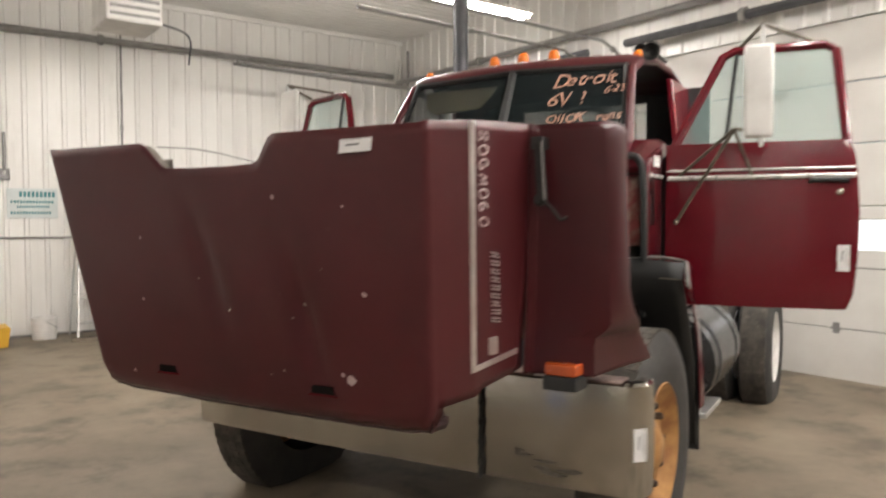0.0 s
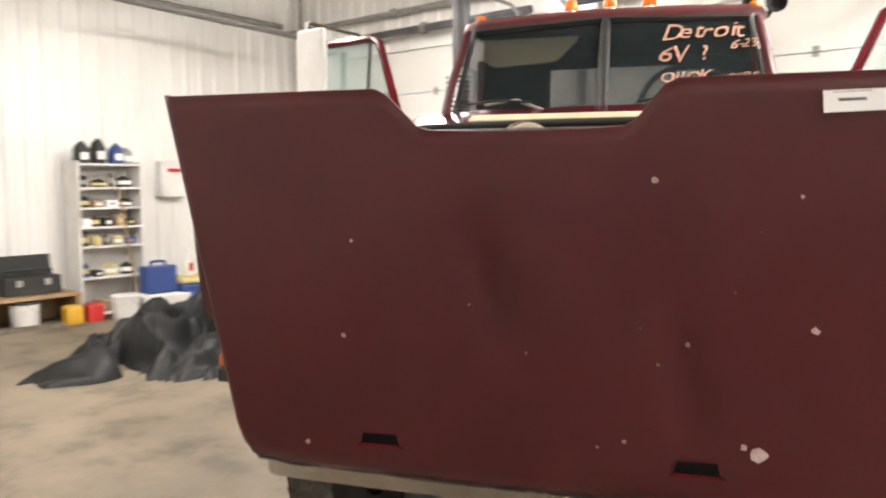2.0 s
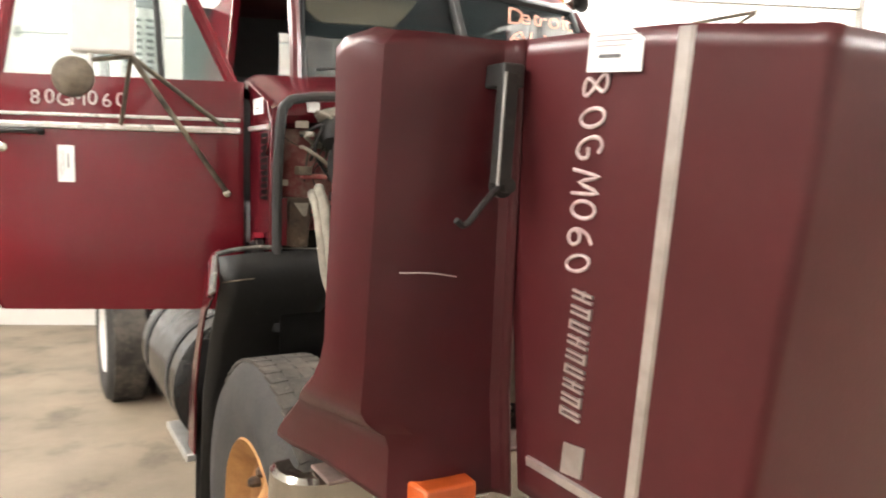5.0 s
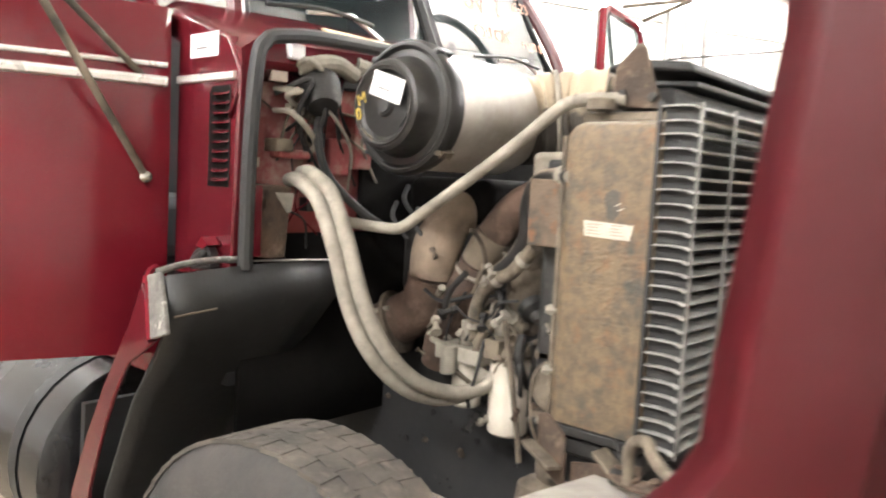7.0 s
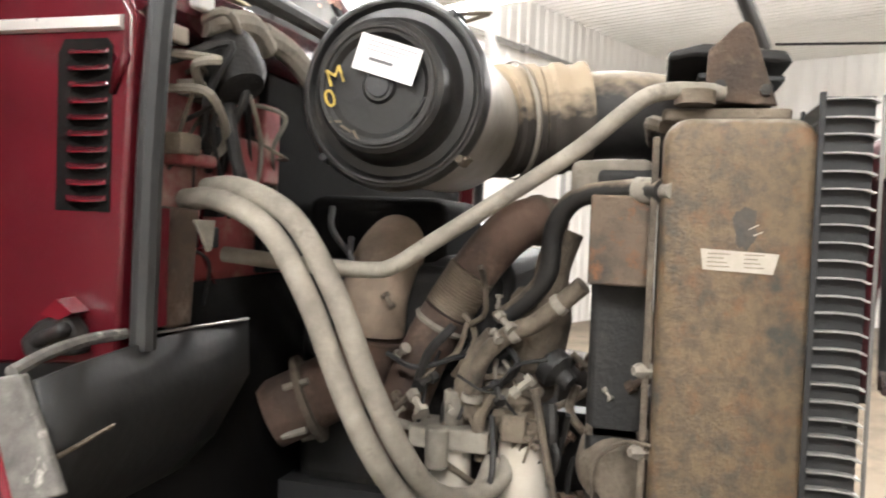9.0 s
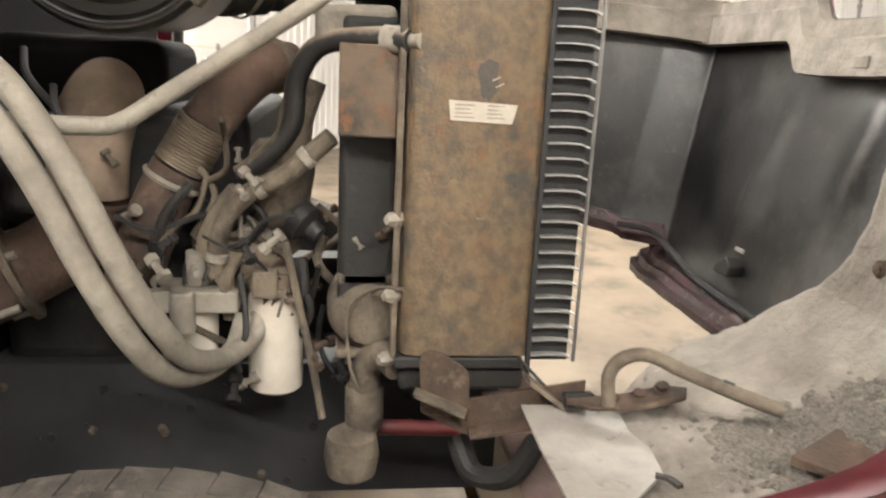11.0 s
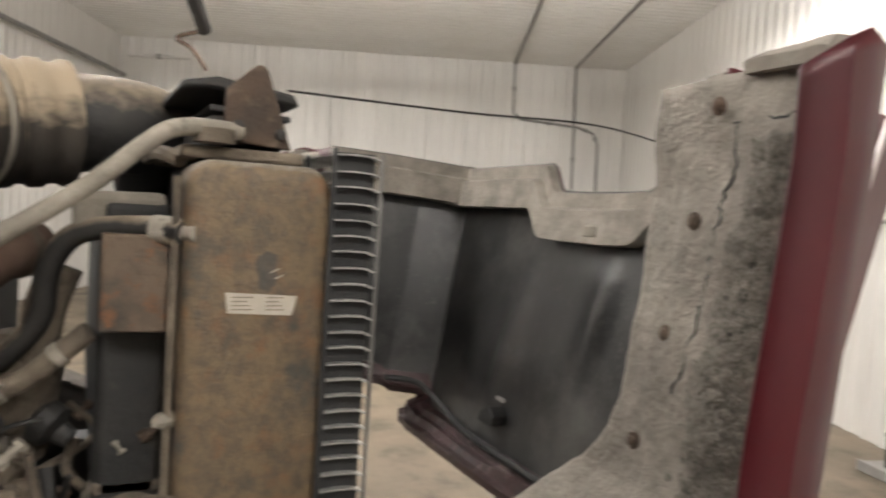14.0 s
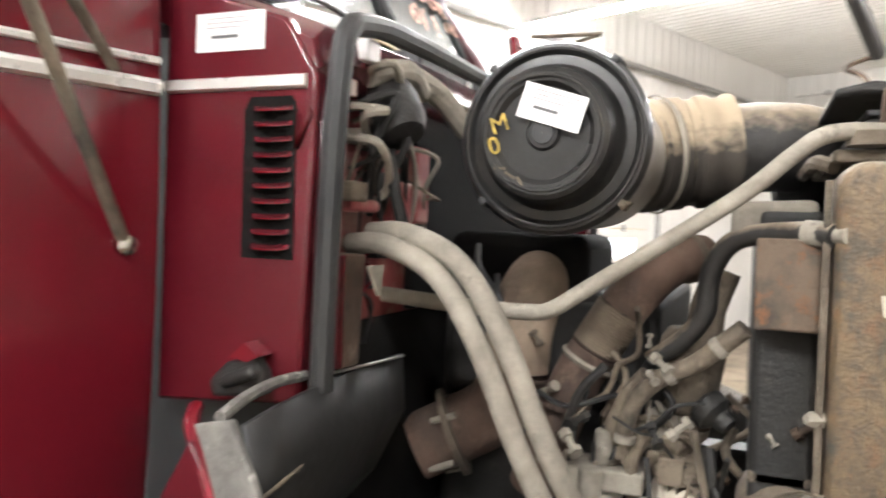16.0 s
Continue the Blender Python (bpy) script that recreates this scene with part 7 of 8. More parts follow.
for k in range(14):
    bm = B()
    turn(bm, [(0.009, 0), (0.009, 0.004), (0.006, 0.005), (0.006, 0.010)], (-0.331, rnd.uniform(1.35, 2.1), rnd.choice((0.80, 0.90, 0.985)) + rnd.uniform(-0.01, 0.01)), (-1, 0, 0), 6)
    tp("rail_bolt", bm, DUST, rail)


# ---- things in the garage, in the room's own measure: x from the left wall, y from the rear wall
def room_thing(name, x, y, z, label, category, group="", turn_z=0.0):
    return thing(name, (0, 0, 0), label, category, group, m=ROOM @ pose(x, y, z, 0, 0, turn_z))


def bucket(x, y, body, lid_mat, label, lidded=False):
    t = room_thing("bucket", x, y, 0, label, "bucket", "buckets")
    bm = B()
    turn(bm, [(0.13, 0.0), (0.133, 0.004), (0.148, 0.30), (0.153, 0.302), (0.153, 0.315), (0.149, 0.317), (0.149, 0.35), (0.155, 0.352), (0.155, 0.372), (0.147, 0.372), (0.128, 0.02), (0.0, 0.018)], (0, 0, 0), (0, 0, 1), 30, False)
    part("body", bm, body, t)
    bm = B()
    tube(bm, [(0.155 * math.cos(a), 0.155 * math.sin(a), 0.33 - 0.11 * math.sin(a)) for a in (math.pi * i / 10 for i in range(11))], 0.004, 6, 0)
    part("handle", bm, GREY, t)
    if lidded:
        bm = B()
        turn(bm, [(0.16, 0.36), (0.162, 0.372), (0.15, 0.385), (0.001, 0.385)], (0, 0, 0), (0, 0, 1), 30, False)
        part("lid", bm, lid_mat, t)
    return t


bucket(0.33, -5.58, WHITE, WHITE, "white plastic bucket standing by the wall")
bucket(0.62, -4.22, WHITE, BLACK, "white plastic bucket with a black lid", True)
bucket(0.95, -3.25, WHITE, WHITE, "white plastic bucket beside the shelf", True)

# step ladder
t = room_thing("step_ladder", 0.32, -5.0, 0, "aluminium step ladder with a dark top, standing open", "ladder")
HL = 1.92
for s in (-1, 1):
    bm = B()
    quadp = [(0.42, s * 0.27, 0), (0.06, s * 0.155, HL)]
    for off_x, dims in ((0, 0.035),):
        a, b = Vector(quadp[0]), Vector(quadp[1])
        rings(bm, [[p + Vector((dx, dy, 0)) for dx, dy in ((-0.035, -0.012), (0.035, -0.012), (0.035, 0.012), (-0.035, 0.012))] for p in (a, b)])
    part("rail", bm, ALU, t)
    bm = B()
    a, b = Vector((-0.22, s * 0.26, 0)), Vector((-0.02, s * 0.15, HL - 0.06))
    rings(bm, [[p + Vector((dx, dy, 0)) for dx, dy in ((-0.014, -0.01), (0.014, -0.01), (0.014, 0.01), (-0.014, 0.01))] for p in (a, b)])
    part("rear_leg", bm, ALU, t)
for k in range(1, 6):
    f = k * 0.31 / HL
    bm = B()
    wy = 0.27 - 0.115 * f
    cx = 0.42 - 0.36 * f
    box(bm, cx - 0.045, cx + 0.045, -wy, wy, k * 0.31 - 0.02, k * 0.31 + 0.005)
    part("tread", bm, ALU, t, bevel=0.003)
    if k in (2, 4):
        bm = B()
        rod(bm, (-0.22 + 0.2 * f, -0.26 + 0.11 * f, k * 0.31), (-0.22 + 0.2 * f, 0.26 - 0.11 * f, k * 0.31), 0.01)
        part("rear_bar", bm, ALU, t)
bm = B()
box(bm, -0.06, 0.12, -0.175, 0.175, HL, HL + 0.05)
part("top_cap", bm, PIPE_GREY, t, "dark plastic top cap", bevel=0.012)
bm = B()
box(bm, -0.05, 0.03, -0.14, 0.16, 1.02, 1.15)
part("warning_label", bm, YELLOW, t, "yellow label plate")

# crate bench with tool box
t = room_thing("low_bench", 0.45, -4.25, 0, "low raw wooden bench by the wall", "bench")
bm = B()
box(bm, -0.28, 0.28, -0.6, 0.6, 0.40, 0.44)
part("top", bm, WOOD, t, bevel=0.004)
for y in (-0.57, 0.57):
    bm = B()
    box(bm, -0.26, 0.26, y - 0.02, y + 0.02, 0, 0.40)
    part("end_board", bm, WOOD, t, bevel=0.003)
bm = B()
box(bm, -0.26, -0.24, -0.55, 0.55, 0.02, 0.40)
part("back_board", bm, WOOD, t)
t = room_thing("tool_box", 0.45, -4.1, 0.442, "black plastic tool box with its lid open", "tool box")
bm = B()
box(bm, -0.14, 0.14, -0.30, 0.30, 0, 0.2)
part("body", bm, BLACK, t, bevel=0.012)
bm = B()
box(bm, -0.17, -0.14, -0.30, 0.30, 0.19, 0.42)
part("lid", bm, BLACK, t, bevel=0.01)
bm = B()
rod(bm, (0.02, -0.24, 0.27), (0.02, 0.24, 0.27), 0.014)
rod(bm, (0.02, -0.24, 0.2), (0.02, -0.24, 0.27), 0.01)
rod(bm, (0.02, 0.24, 0.2), (0.02, 0.24, 0.27), 0.01)
part("tray_handle", bm, BLACK, t)
for y in (-0.15, 0.15):
    bm = B()
    box(bm, 0.14, 0.15, y - 0.03, y + 0.03, 0.1, 0.17)
    part("latch", bm, ALU, t)
t = room_thing("roll_holder", 0.5, -4.78, 0.0, "dark bin holding a white roll with a blue cap", "bin")
bm = B()
box(bm, -0.16, 0.16, -0.2, 0.2, 0, 0.38)
part("bin", bm, BLACK, t, bevel=0.02)
bm = B()
rod(bm, (0.02, 0, 0.36), (-0.06, 0.04, 0.78), 0.10, seg=22)
part("roll", bm, WHITE, t, "white paper roll")
bm = B()
rod(bm, (-0.06, 0.04, 0.781), (-0.075, 0.045, 0.86), 0.105, seg=22)
part("cap", bm, BLUE, t, "blue cap")
t = room_thing("rolled_rug", 0.8, -4.6, 0.0, "grey-brown rolled rug lying on the floor", "rug")
bm = B()
tube(bm, [(0, -0.75, 0.07), (0.02, -0.3, 0.075), (-0.02, 0.2, 0.07), (0.05, 0.7, 0.065)], 0.07, 14, 6, 0.05, 0.07)
part("rug", bm, DUST, t)
t = room_thing("yellow_bin", 0.6, -6.3, 0.0, "yellow plastic bin by the wall", "bin")
bm = B()
rings(bm, [[Vector((sx * (0.2 + 0.03 * k), sy * (0.26 + 0.04 * k), 0.33 * k)) for sx, sy in ((-1, -1), (1, -1), (1, 1), (-1, 1))] for k in (0, 1)])
part("body", bm, YELLOW, t, bevel=0.02)

# steel shelf and what stands on it
SX, SY = 0.28, -3.12
t = room_thing("shelf_unit", SX, SY, 0, "white steel shelf unit, loaded with workshop supplies", "shelf")
for s in (-1, 1):
    bm = B()
    box(bm, -0.18, 0.18, s * 0.385 - 0.012, s * 0.385 + 0.012, 0, 1.93)
    part("side_panel", bm, WHITE, t, bevel=0.003)
bm = B()
box(bm, -0.18, -0.165, -0.37, 0.37, 0.04, 1.93)
part("back_panel", bm, WHITE, t)
SHELVES = (0.12, 0.55, 0.92, 1.15, 1.38, 1.62, 1.90)
for z in SHELVES:
    bm = B()
    box(bm, -0.163, 0.18, -0.372, 0.372, z - 0.024, z)
    part("shelf", bm, WHITE, t, bevel=0.003)
rnd = random.Random(8)
KINDS = [("box", CARD), ("box", WOOD), ("tin", DUST_DARK), ("tin", RUST), ("jug", BLUE), ("jug", BLACK), ("box", DUST_DARK), ("tin", STRAW), ("box", PAPER), ("tin", DUST)]
for z in SHELVES[:-1]:
    y = -0.33
    while y < 0.30:
        kind, mt = rnd.choice(KINDS)
        w = rnd.uniform(0.08, 0.2)
        h = rnd.uniform(0.07, 0.15)
        q = room_thing("storage_box" if kind == "box" else "paint_tin" if kind == "tin" else "jug", SX + 0.03, SY + y + w / 2, z, {"box": "small worn storage box on the shelf", "tin": "dull tin on the shelf", "jug": "plastic jug on the shelf"}[kind], {"box": "box", "tin": "tin", "jug": "jug"}[kind], "shelf supplies")
        bm = B()
        if kind == "box":
            box(bm, -0.1, 0.1, -w / 2, w / 2, 0, h)
        else:
            turn(bm, [(w * 0.42, 0), (w * 0.45, 0.006), (w * 0.45, h), (w * 0.40, h + 0.004), (w * 0.15, h + 0.02), (w * 0.14, h + 0.03)], (0, 0, 0), (0, 0, 1), 18)
        part("body", bm, mt, q, bevel=0.004 if kind == "box" else 0)
        bm = B()
        box(bm, 0.095, 0.1015, -w * 0.25, w * 0.25, h * 0.3, h * 0.7) if kind == "box" else turn(bm, [(w * 0.455, h * 0.3), (w * 0.455, h * 0.75)], (0, 0, 0), (0, 0, 1), 18, False)
        part("label_band", bm, rnd.choice((PAPER, STRAW, GREY)), q)
        y += w + rnd.uniform(0.01, 0.05)
for y, mt, h in ((-0.26, BLACK, 0.26), (-0.06, BLACK, 0.30), (0.16, BLUE, 0.25), (0.28, GREY, 0.2)):
    q = room_thing("jug", SX, SY + y, 1.90, "dark plastic oil jug on top of the shelf", "jug", "shelf supplies")
    bm = B()
    rings(bm, [[Vector((sx * 0.09 * f, sy * 0.075 * f, zz)) for sx, sy in ((-1, -0.6), (-0.6, -1), (0.6, -1), (1, -0.6), (1, 0.6), (0.6, 1), (-0.6, 1), (-1, 0.6))] for f, zz in ((0.9, 0), (1, 0.02), (1, h * 0.65), (0.6, h * 0.88), (0.3, h * 0.92), (0.3, h))])
    b_ = part("body", bm, mt, q)
    bm = B()
    tube(bm, [(0.05, 0.0, h * 0.62), (0.06, 0.0, h * 0.9), (0.0, 0.0, h * 0.97)], 0.013, 8, 4)
    part("handle", bm, mt, q)
    bm = B()
    box(bm, 0.088, 0.0925, -0.045, 0.045, h * 0.18, h * 0.5)
    part("paper_label", bm, PAPER, q)
t = room_thing("broom", SX + 0.26, SY + 0.16, 0, "wooden broom leaning on the shelf", "broom")
bm = B()
rod(bm, (0.12, 0.06, 0.1), (-0.03, -0.1, 1.62), 0.013)
part("handle", bm, WOOD, t)
bm = B()
box(bm, 0.09, 0.15, -0.06, 0.2, 0, 0.11)
part("brush", bm, DUST_DARK, t, bevel=0.01)

# wall cabinet, eyewash board, exit sign, pennant, sign, wrench, conduits
t = room_thing("wall_cabinet", 0.02, -2.11, 1.48, "white steel first-aid cabinet on the wall", "cabinet")
bm = B()
box(bm, 0, 0.14, -0.19, 0.19, 0, 0.48)
part("body", bm, WHITE, t, bevel=0.012)
bm = B()
box(bm, 0.142, 0.152, -0.18, 0.18, 0.01, 0.47)
d_ = part("door", bm, WHITE, t, bevel=0.004)
bm = B()
box(bm, 0.1525, 0.154, -0.1, 0.1, 0.33, 0.38)
part("red_bar", bm, FIRE_RED, d_, "red printed bar")
t = room_thing("eyewash_board", 0.02, -1.49, 1.62, "green eyewash board with two small bottles", "board")
bm = B()
box(bm, 0, 0.02, -0.17, 0.17, 0, 0.3)
part("board", bm, GREEN, t, bevel=0.006)
for y in (-0.075, 0.075):
    bm = B()
    turn(bm, [(0.035, 0), (0.037, 0.12), (0.02, 0.16), (0.018, 0.2)], (0.06, y, 0.04), (0, 0, 1), 14)
    part("bottle", bm, WHITE, t, "pale bottle")
t = room_thing("exit_sign", 0.03, -0.62, 2.38, "white exit sign with red letters above the door", "sign")
bm = B()
box(bm, 0, 0.06, -0.17, 0.17, 0, 0.2)
part("housing", bm, WHITE, t, bevel=0.008)
ob = writing("lettering", "EXIT", 0.15, pose(0.062, 0, 0.1, 90, 0, 90), FIRE_RED, t)
t = room_thing("pennant", 0.03, -1.02, 2.10, "small dark red cloth pennant hanging above the door", "pennant")
bm = B()
slab(bm, [(-0.09, 0.0), (0.06, 0.05), (0.05, 0.42), (0.02, 0.40)], lambda a, b, d: Vector((0.02 + d, a, b)), 0, 0.012)
part("cloth", bm, FIRE_RED, t)
t = room_thing("wall_sign", 0.02, -5.64, 1.62, "pale printed tin sign on the steel wall", "sign")
bm = B()
box(bm, 0, 0.012, -0.29, 0.29, 0, 0.38)
part("plate", bm, TEAL_SIGN, t, bevel=0.003)
for k, (a, b, z, h) in enumerate(((-0.15, 0.27, 0.27, 0.07), (-0.25, 0.25, 0.19, 0.035), (-0.18, 0.2, 0.13, 0.03), (-0.25, 0.22, 0.05, 0.035))):
    n_ = 9 if k == 0 else 14
    for j in range(n_):
        bm = B()
        w = (b - a) / n_
        box(bm, 0.0125, 0.0135, a + j * w, a + j * w + w * 0.7, z, z + h)
        part("print_bar", bm, TEAL, t)
t = room_thing("pipe_wrench", 0.02, -5.95, 2.1, "large dark pipe wrench hung on the wall", "wrench")
bm = B()
tube(bm, [(0.02, 0, 0.6), (0.02, 0.005, 0.35), (0.02, 0.0, 0.12)], 0.022, 8, 4)
box(bm, 0.005, 0.045, -0.05, 0.06, 0.0, 0.06)
box(bm, 0.005, 0.045, -0.06, -0.02, 0.06, 0.14)
box(bm, 0.005, 0.045, 0.02, 0.06, 0.0, 0.14)
part("wrench", bm, GREY, t, bevel=0.006)


def conduit(name, pts, r, label, mt=GREY):
    t = room_thing(name, 0, 0, 0, label, "conduit", "conduits")
    bm = B()
    tube(bm, pts, r, 8, 0)
    part("pipe", bm, mt, t)
    for p, q in zip(pts, pts[1:]):
        bm = B()
        c = (Vector(p) + Vector(q)) / 2
        d = (Vector(q) - Vector(p)).normalized() * 0.03
        rod(bm, c - d, c + d, r * 1.6, seg=8)
        part("clip", bm, GREY, t)
    return t


conduit("conduit", [(0.035, -9.4, 1.37), (0.035, -4.7, 1.37), (0.035, -4.62, 1.40), (0.035, -4.54, 1.5), (0.035, -4.54, 4.2)], 0.014, "grey conduit along the wall")
conduit("conduit", [(0.06, -9.4, 4.0), (0.06, -0.2, 4.0)], 0.045, "fat grey pipe under the ceiling", GREY)
conduit("conduit", [(0.05, -0.05, 0.1), (0.05, -0.05, 4.3)], 0.03, "pipe in the corner", WHITE)
conduit("conduit", [(0.35, -0.08, 0.5), (0.35, -0.08, 4.4)], 0.025, "pipe in the corner", GREY)
conduit("conduit", [(0.08, -0.18, 1.3), (0.08, -0.18, 1.7), (0.08, -0.2, 2.5), (0.08, -0.35, 2.72), (0.08, -0.6, 2.72), (0.08, -0.7, 2.6)], 0.022, "pipe bent over the exit sign", GREY)
conduit("conduit", [(0.1, -0.12, 3.9), (4.5, -0.12, 3.9), (9.0, -0.12, 3.9), (W - 0.1, -0.12, 3.9)], 0.04, "grey pipe along the rear wall", GREY)
conduit("spring_shaft", [(1.3, -0.2, 3.62), (4.5, -0.2, 3.62)], 0.05, "dark torsion spring shaft above the door", PIPE_GREY)
conduit("spring_shaft", [(5.1, -0.2, 3.62), (8.1, -0.2, 3.62)], 0.05, "dark torsion spring shaft above the door", PIPE_GREY)
for x in (1.2, 1.32, 4.5, 5.1, 8.15, 8.8):
    conduit("door_track", [(x, -0.25, 3.45), (x, -0.6, 3.6), (x, -3.4, 3.66)], 0.02, "galvanised horizontal door track", GREY)
conduit("conduit", [(11.0, -6.9, H - 0.05), (W - 0.05, -7.26, H - 0.05), (W - 0.05, -7.28, 3.68), (W - 0.05, -7.42, 3.58), (W - 0.05, -8.5, 3.5), (W - 0.05, -8.8, 3.4), (W - 0.05, -8.9, 3.2), (W - 0.05, -8.95, 1.2)], 0.024, "grey conduit over the ceiling and down the far wall", GREY)
conduit("conduit", [(11.0, -8.3, H - 0.05), (W - 0.05, -8.40, H - 0.05), (W - 0.05, -8.50, 1.2)], 0.024, "grey conduit over the ceiling and down the far wall", GREY)
conduit("conduit", [(W - 0.12, -0.2, 4.25), (W - 0.12, -1.3, 4.27)], 0.03, "white pipe under the ceiling", WHITE)
conduit("conduit", [(0.1, -L + 0.06, 1.85), (W - 0.2, -L + 0.06, 1.85)], 0.02, "grey conduit along the wall", GREY)
t = room_thing("switch_box", 0.02, -4.54, 1.55, "grey electrical switch with a tag", "switch")
for z0, z1 in ((0.18, 0.32), (0.0, 0.14)):
    bm = B()
    box(bm, 0, 0.05, -0.045, 0.045, z0, z1)
    part("box", bm, GREY if z0 else CARD, t, bevel=0.005)
# heater near the ceiling
t = room_thing("unit_heater", 1.9, -4.9, 3.75, "pale unit heater hung near the ceiling", "heater")
bm = B()
box(bm, -0.35, 0.35, -0.3, 0.3, 0, 0.5)
part("case", bm, WHITE, t, bevel=0.02)
for k in range(5):
    bm = B()
    box(bm, 0.355, 0.37, -0.26, 0.26, 0.06 + k * 0.085, 0.09 + k * 0.085)
    part("fin", bm, GREY, t)
for y in (-0.25, 0.25):
    bm = B()
    rod(bm, (0, y, 0.5), (0, y, H - 3.75), 0.01)
    part("hanger", bm, GREY, t)
bm = B()
tube(bm, [(-0.3, 0.4, 0.2), (-0.35, 0.8, 0.1), (-0.35, 0.8, -0.25)], 0.012, 8, 4)
part("gas_line", bm, PIPE_GREY, t)

# fire extinguisher, chair, cardboard, red notice on the rear wall
t = room_thing("fire_extinguisher", 0.80, -0.10, 0.70, "red fire extinguisher hung on the wall", "extinguisher")
bm = B()
turn(bm, [(0.07, 0), (0.08, 0.015), (0.08, 0.36), (0.06, 0.41), (0.025, 0.43), (0.025, 0.46)], (0, 0, 0), (0, 0, 1), 20)
part("cylinder", bm, FIRE_RED, t)
bm = B()
box(bm, -0.02, 0.02, -0.08, 0.05, 0.46, 0.50)
tube(bm, [(0.02, 0, 0.46), (0.1, -0.02, 0.36), (0.1, -0.03, 0.12)], 0.012, 8, 4)
part("valve_hose", bm, BLACK, t)
t = room_thing("notice", 0.93, -0.04, 2.0, "small red notice on the rear wall", "notice")
bm = B()
box(bm, -0.06, 0.06, 0, 0.015, 0, 0.3)
part("plate", bm, FIRE_RED, t)
t = room_thing("folding_chair", 0.80, -0.45, 0, "beige steel folding chair near the corner", "chair")
for s in (-1, 1):
    bm = B()
    rod(bm, (s * 0.2, -0.22, 0), (s * 0.2, 0.12, 0.8), 0.012)
    part("front_leg", bm, CREAM, t)
    bm = B()
    rod(bm, (s * 0.18, 0.2, 0), (s * 0.18, -0.16, 0.45), 0.012)
    part("rear_leg", bm, CREAM, t)
bm = B()
box(bm, -0.19, 0.19, -0.2, 0.17, 0.43, 0.45)
part("seat", bm, CREAM, t, bevel=0.008)
bm = B()
box(bm, -0.19, 0.19, 0.06, 0.085, 0.62, 0.82)
part("backrest", bm, mat("salmon_seat", (0.45, 0.22, 0.17), None, 5, 0.5), t, bevel=0.01)
t = room_thing("cardboard_sheet", 2.3, -0.58, 0.006, "flattened cardboard lying on the floor", "cardboard")
bm = B()
slab(bm, [(-0.45, -0.22), (0.2, -0.28), (0.42, 0.1), (0.1, 0.25), (-0.4, 0.18)], lambda a, b, d: Vector((a, b, d + 0.05 * max(0, a))), 0.002, 0.014)
part("sheet", bm, mat("pale_cardboard", (0.56, 0.43, 0.29), (0.46, 0.34, 0.22), 4, 0.85, 0, 0.08, 50), t)
bm = B()
slab(bm, [(0.0, 0.0), (0.3, 0.02), (0.26, 0.2), (0.02, 0.2)], lambda a, b, d: Vector((a, b, d + 0.15 * a)), 0.014, 0.022)
part("flap", bm, PAPER, t)
t = room_thing("bottle", 0.45, -0.35, 0, "pale plastic bottle on the floor", "bottle")
bm = B()
turn(bm, [(0.07, 0), (0.075, 0.01), (0.075, 0.2), (0.03, 0.27), (0.03, 0.3)], (0, 0, 0), (0, 0, 1), 16)
part("body", bm, CREAM, t)

# cooler, blue crate, spray bottle, tubs behind the tarp
t = room_thing("cooler", 0.75, -2.15, 0, "blue cool box with a straw-coloured lid", "cooler")
bm = B()
box(bm, -0.22, 0.22, -0.36, 0.36, 0.03, 0.42)
part("body", bm, BLUE, t, bevel=0.03)
bm = B()
box(bm, -0.23, 0.23, -0.37, 0.37, 0.422, 0.50)
part("lid", bm, STRAW, t, bevel=0.03)
bm = B()
box(bm, 0.222, 0.226, -0.1, 0.1, 0.18, 0.3)
part("label_patch", bm, PAPER, t)
t = room_thing("spray_bottle", 0.7, -2.28, 0.502, "white spray bottle on the cooler", "bottle")
bm = B()
turn(bm, [(0.07, 0), (0.08, 0.02), (0.075, 0.2), (0.03, 0.29), (0.03, 0.33)], (0, 0, 0), (0, 0, 1), 16)
part("body", bm, WHITE, t)
bm = B()
box(bm, 0.07, 0.08, -0.03, 0.03, 0.06, 0.16)
part("red_patch", bm, FIRE_RED, t)
t = room_thing("plastic_case", 0.75, -2.72, 0.33, "blue plastic case with a handle", "case")
bm = B()
box(bm, -0.1, 0.1, -0.2, 0.2, 0, 0.33)
part("body", bm, BLUE, t, bevel=0.02)
bm = B()
tube(bm, [(0, -0.09, 0.32), (0, -0.08, 0.38), (0, 0.08, 0.38), (0, 0.09, 0.32)], 0.016, 8, 4)
part("handle", bm, BLUE, t)
t = room_thing("storage_tub", 0.75, -2.72, 0.0, "pale plastic tub on the floor", "tub")
bm = B()
rings(bm, [[Vector((sx * (0.2 + 0.03 * k), sy * (0.28 + 0.03 * k), 0.328 * k)) for sx, sy in ((-1, -1), (1, -1), (1, 1), (-1, 1))] for k in (0, 1)])
part("body", bm, WHITE, t, bevel=0.02)
t = room_thing("orange_jug", 0.75, -3.65, 0.0, "orange and red plastic jugs by the shelf", "jug")
for dy, mt in ((-0.12, YELLOW), (0.12, FIRE_RED)):
    bm = B()
    box(bm, -0.1, 0.1, dy - 0.09, dy + 0.09, 0, 0.3)
    part("body", bm, mt, t, bevel=0.03)

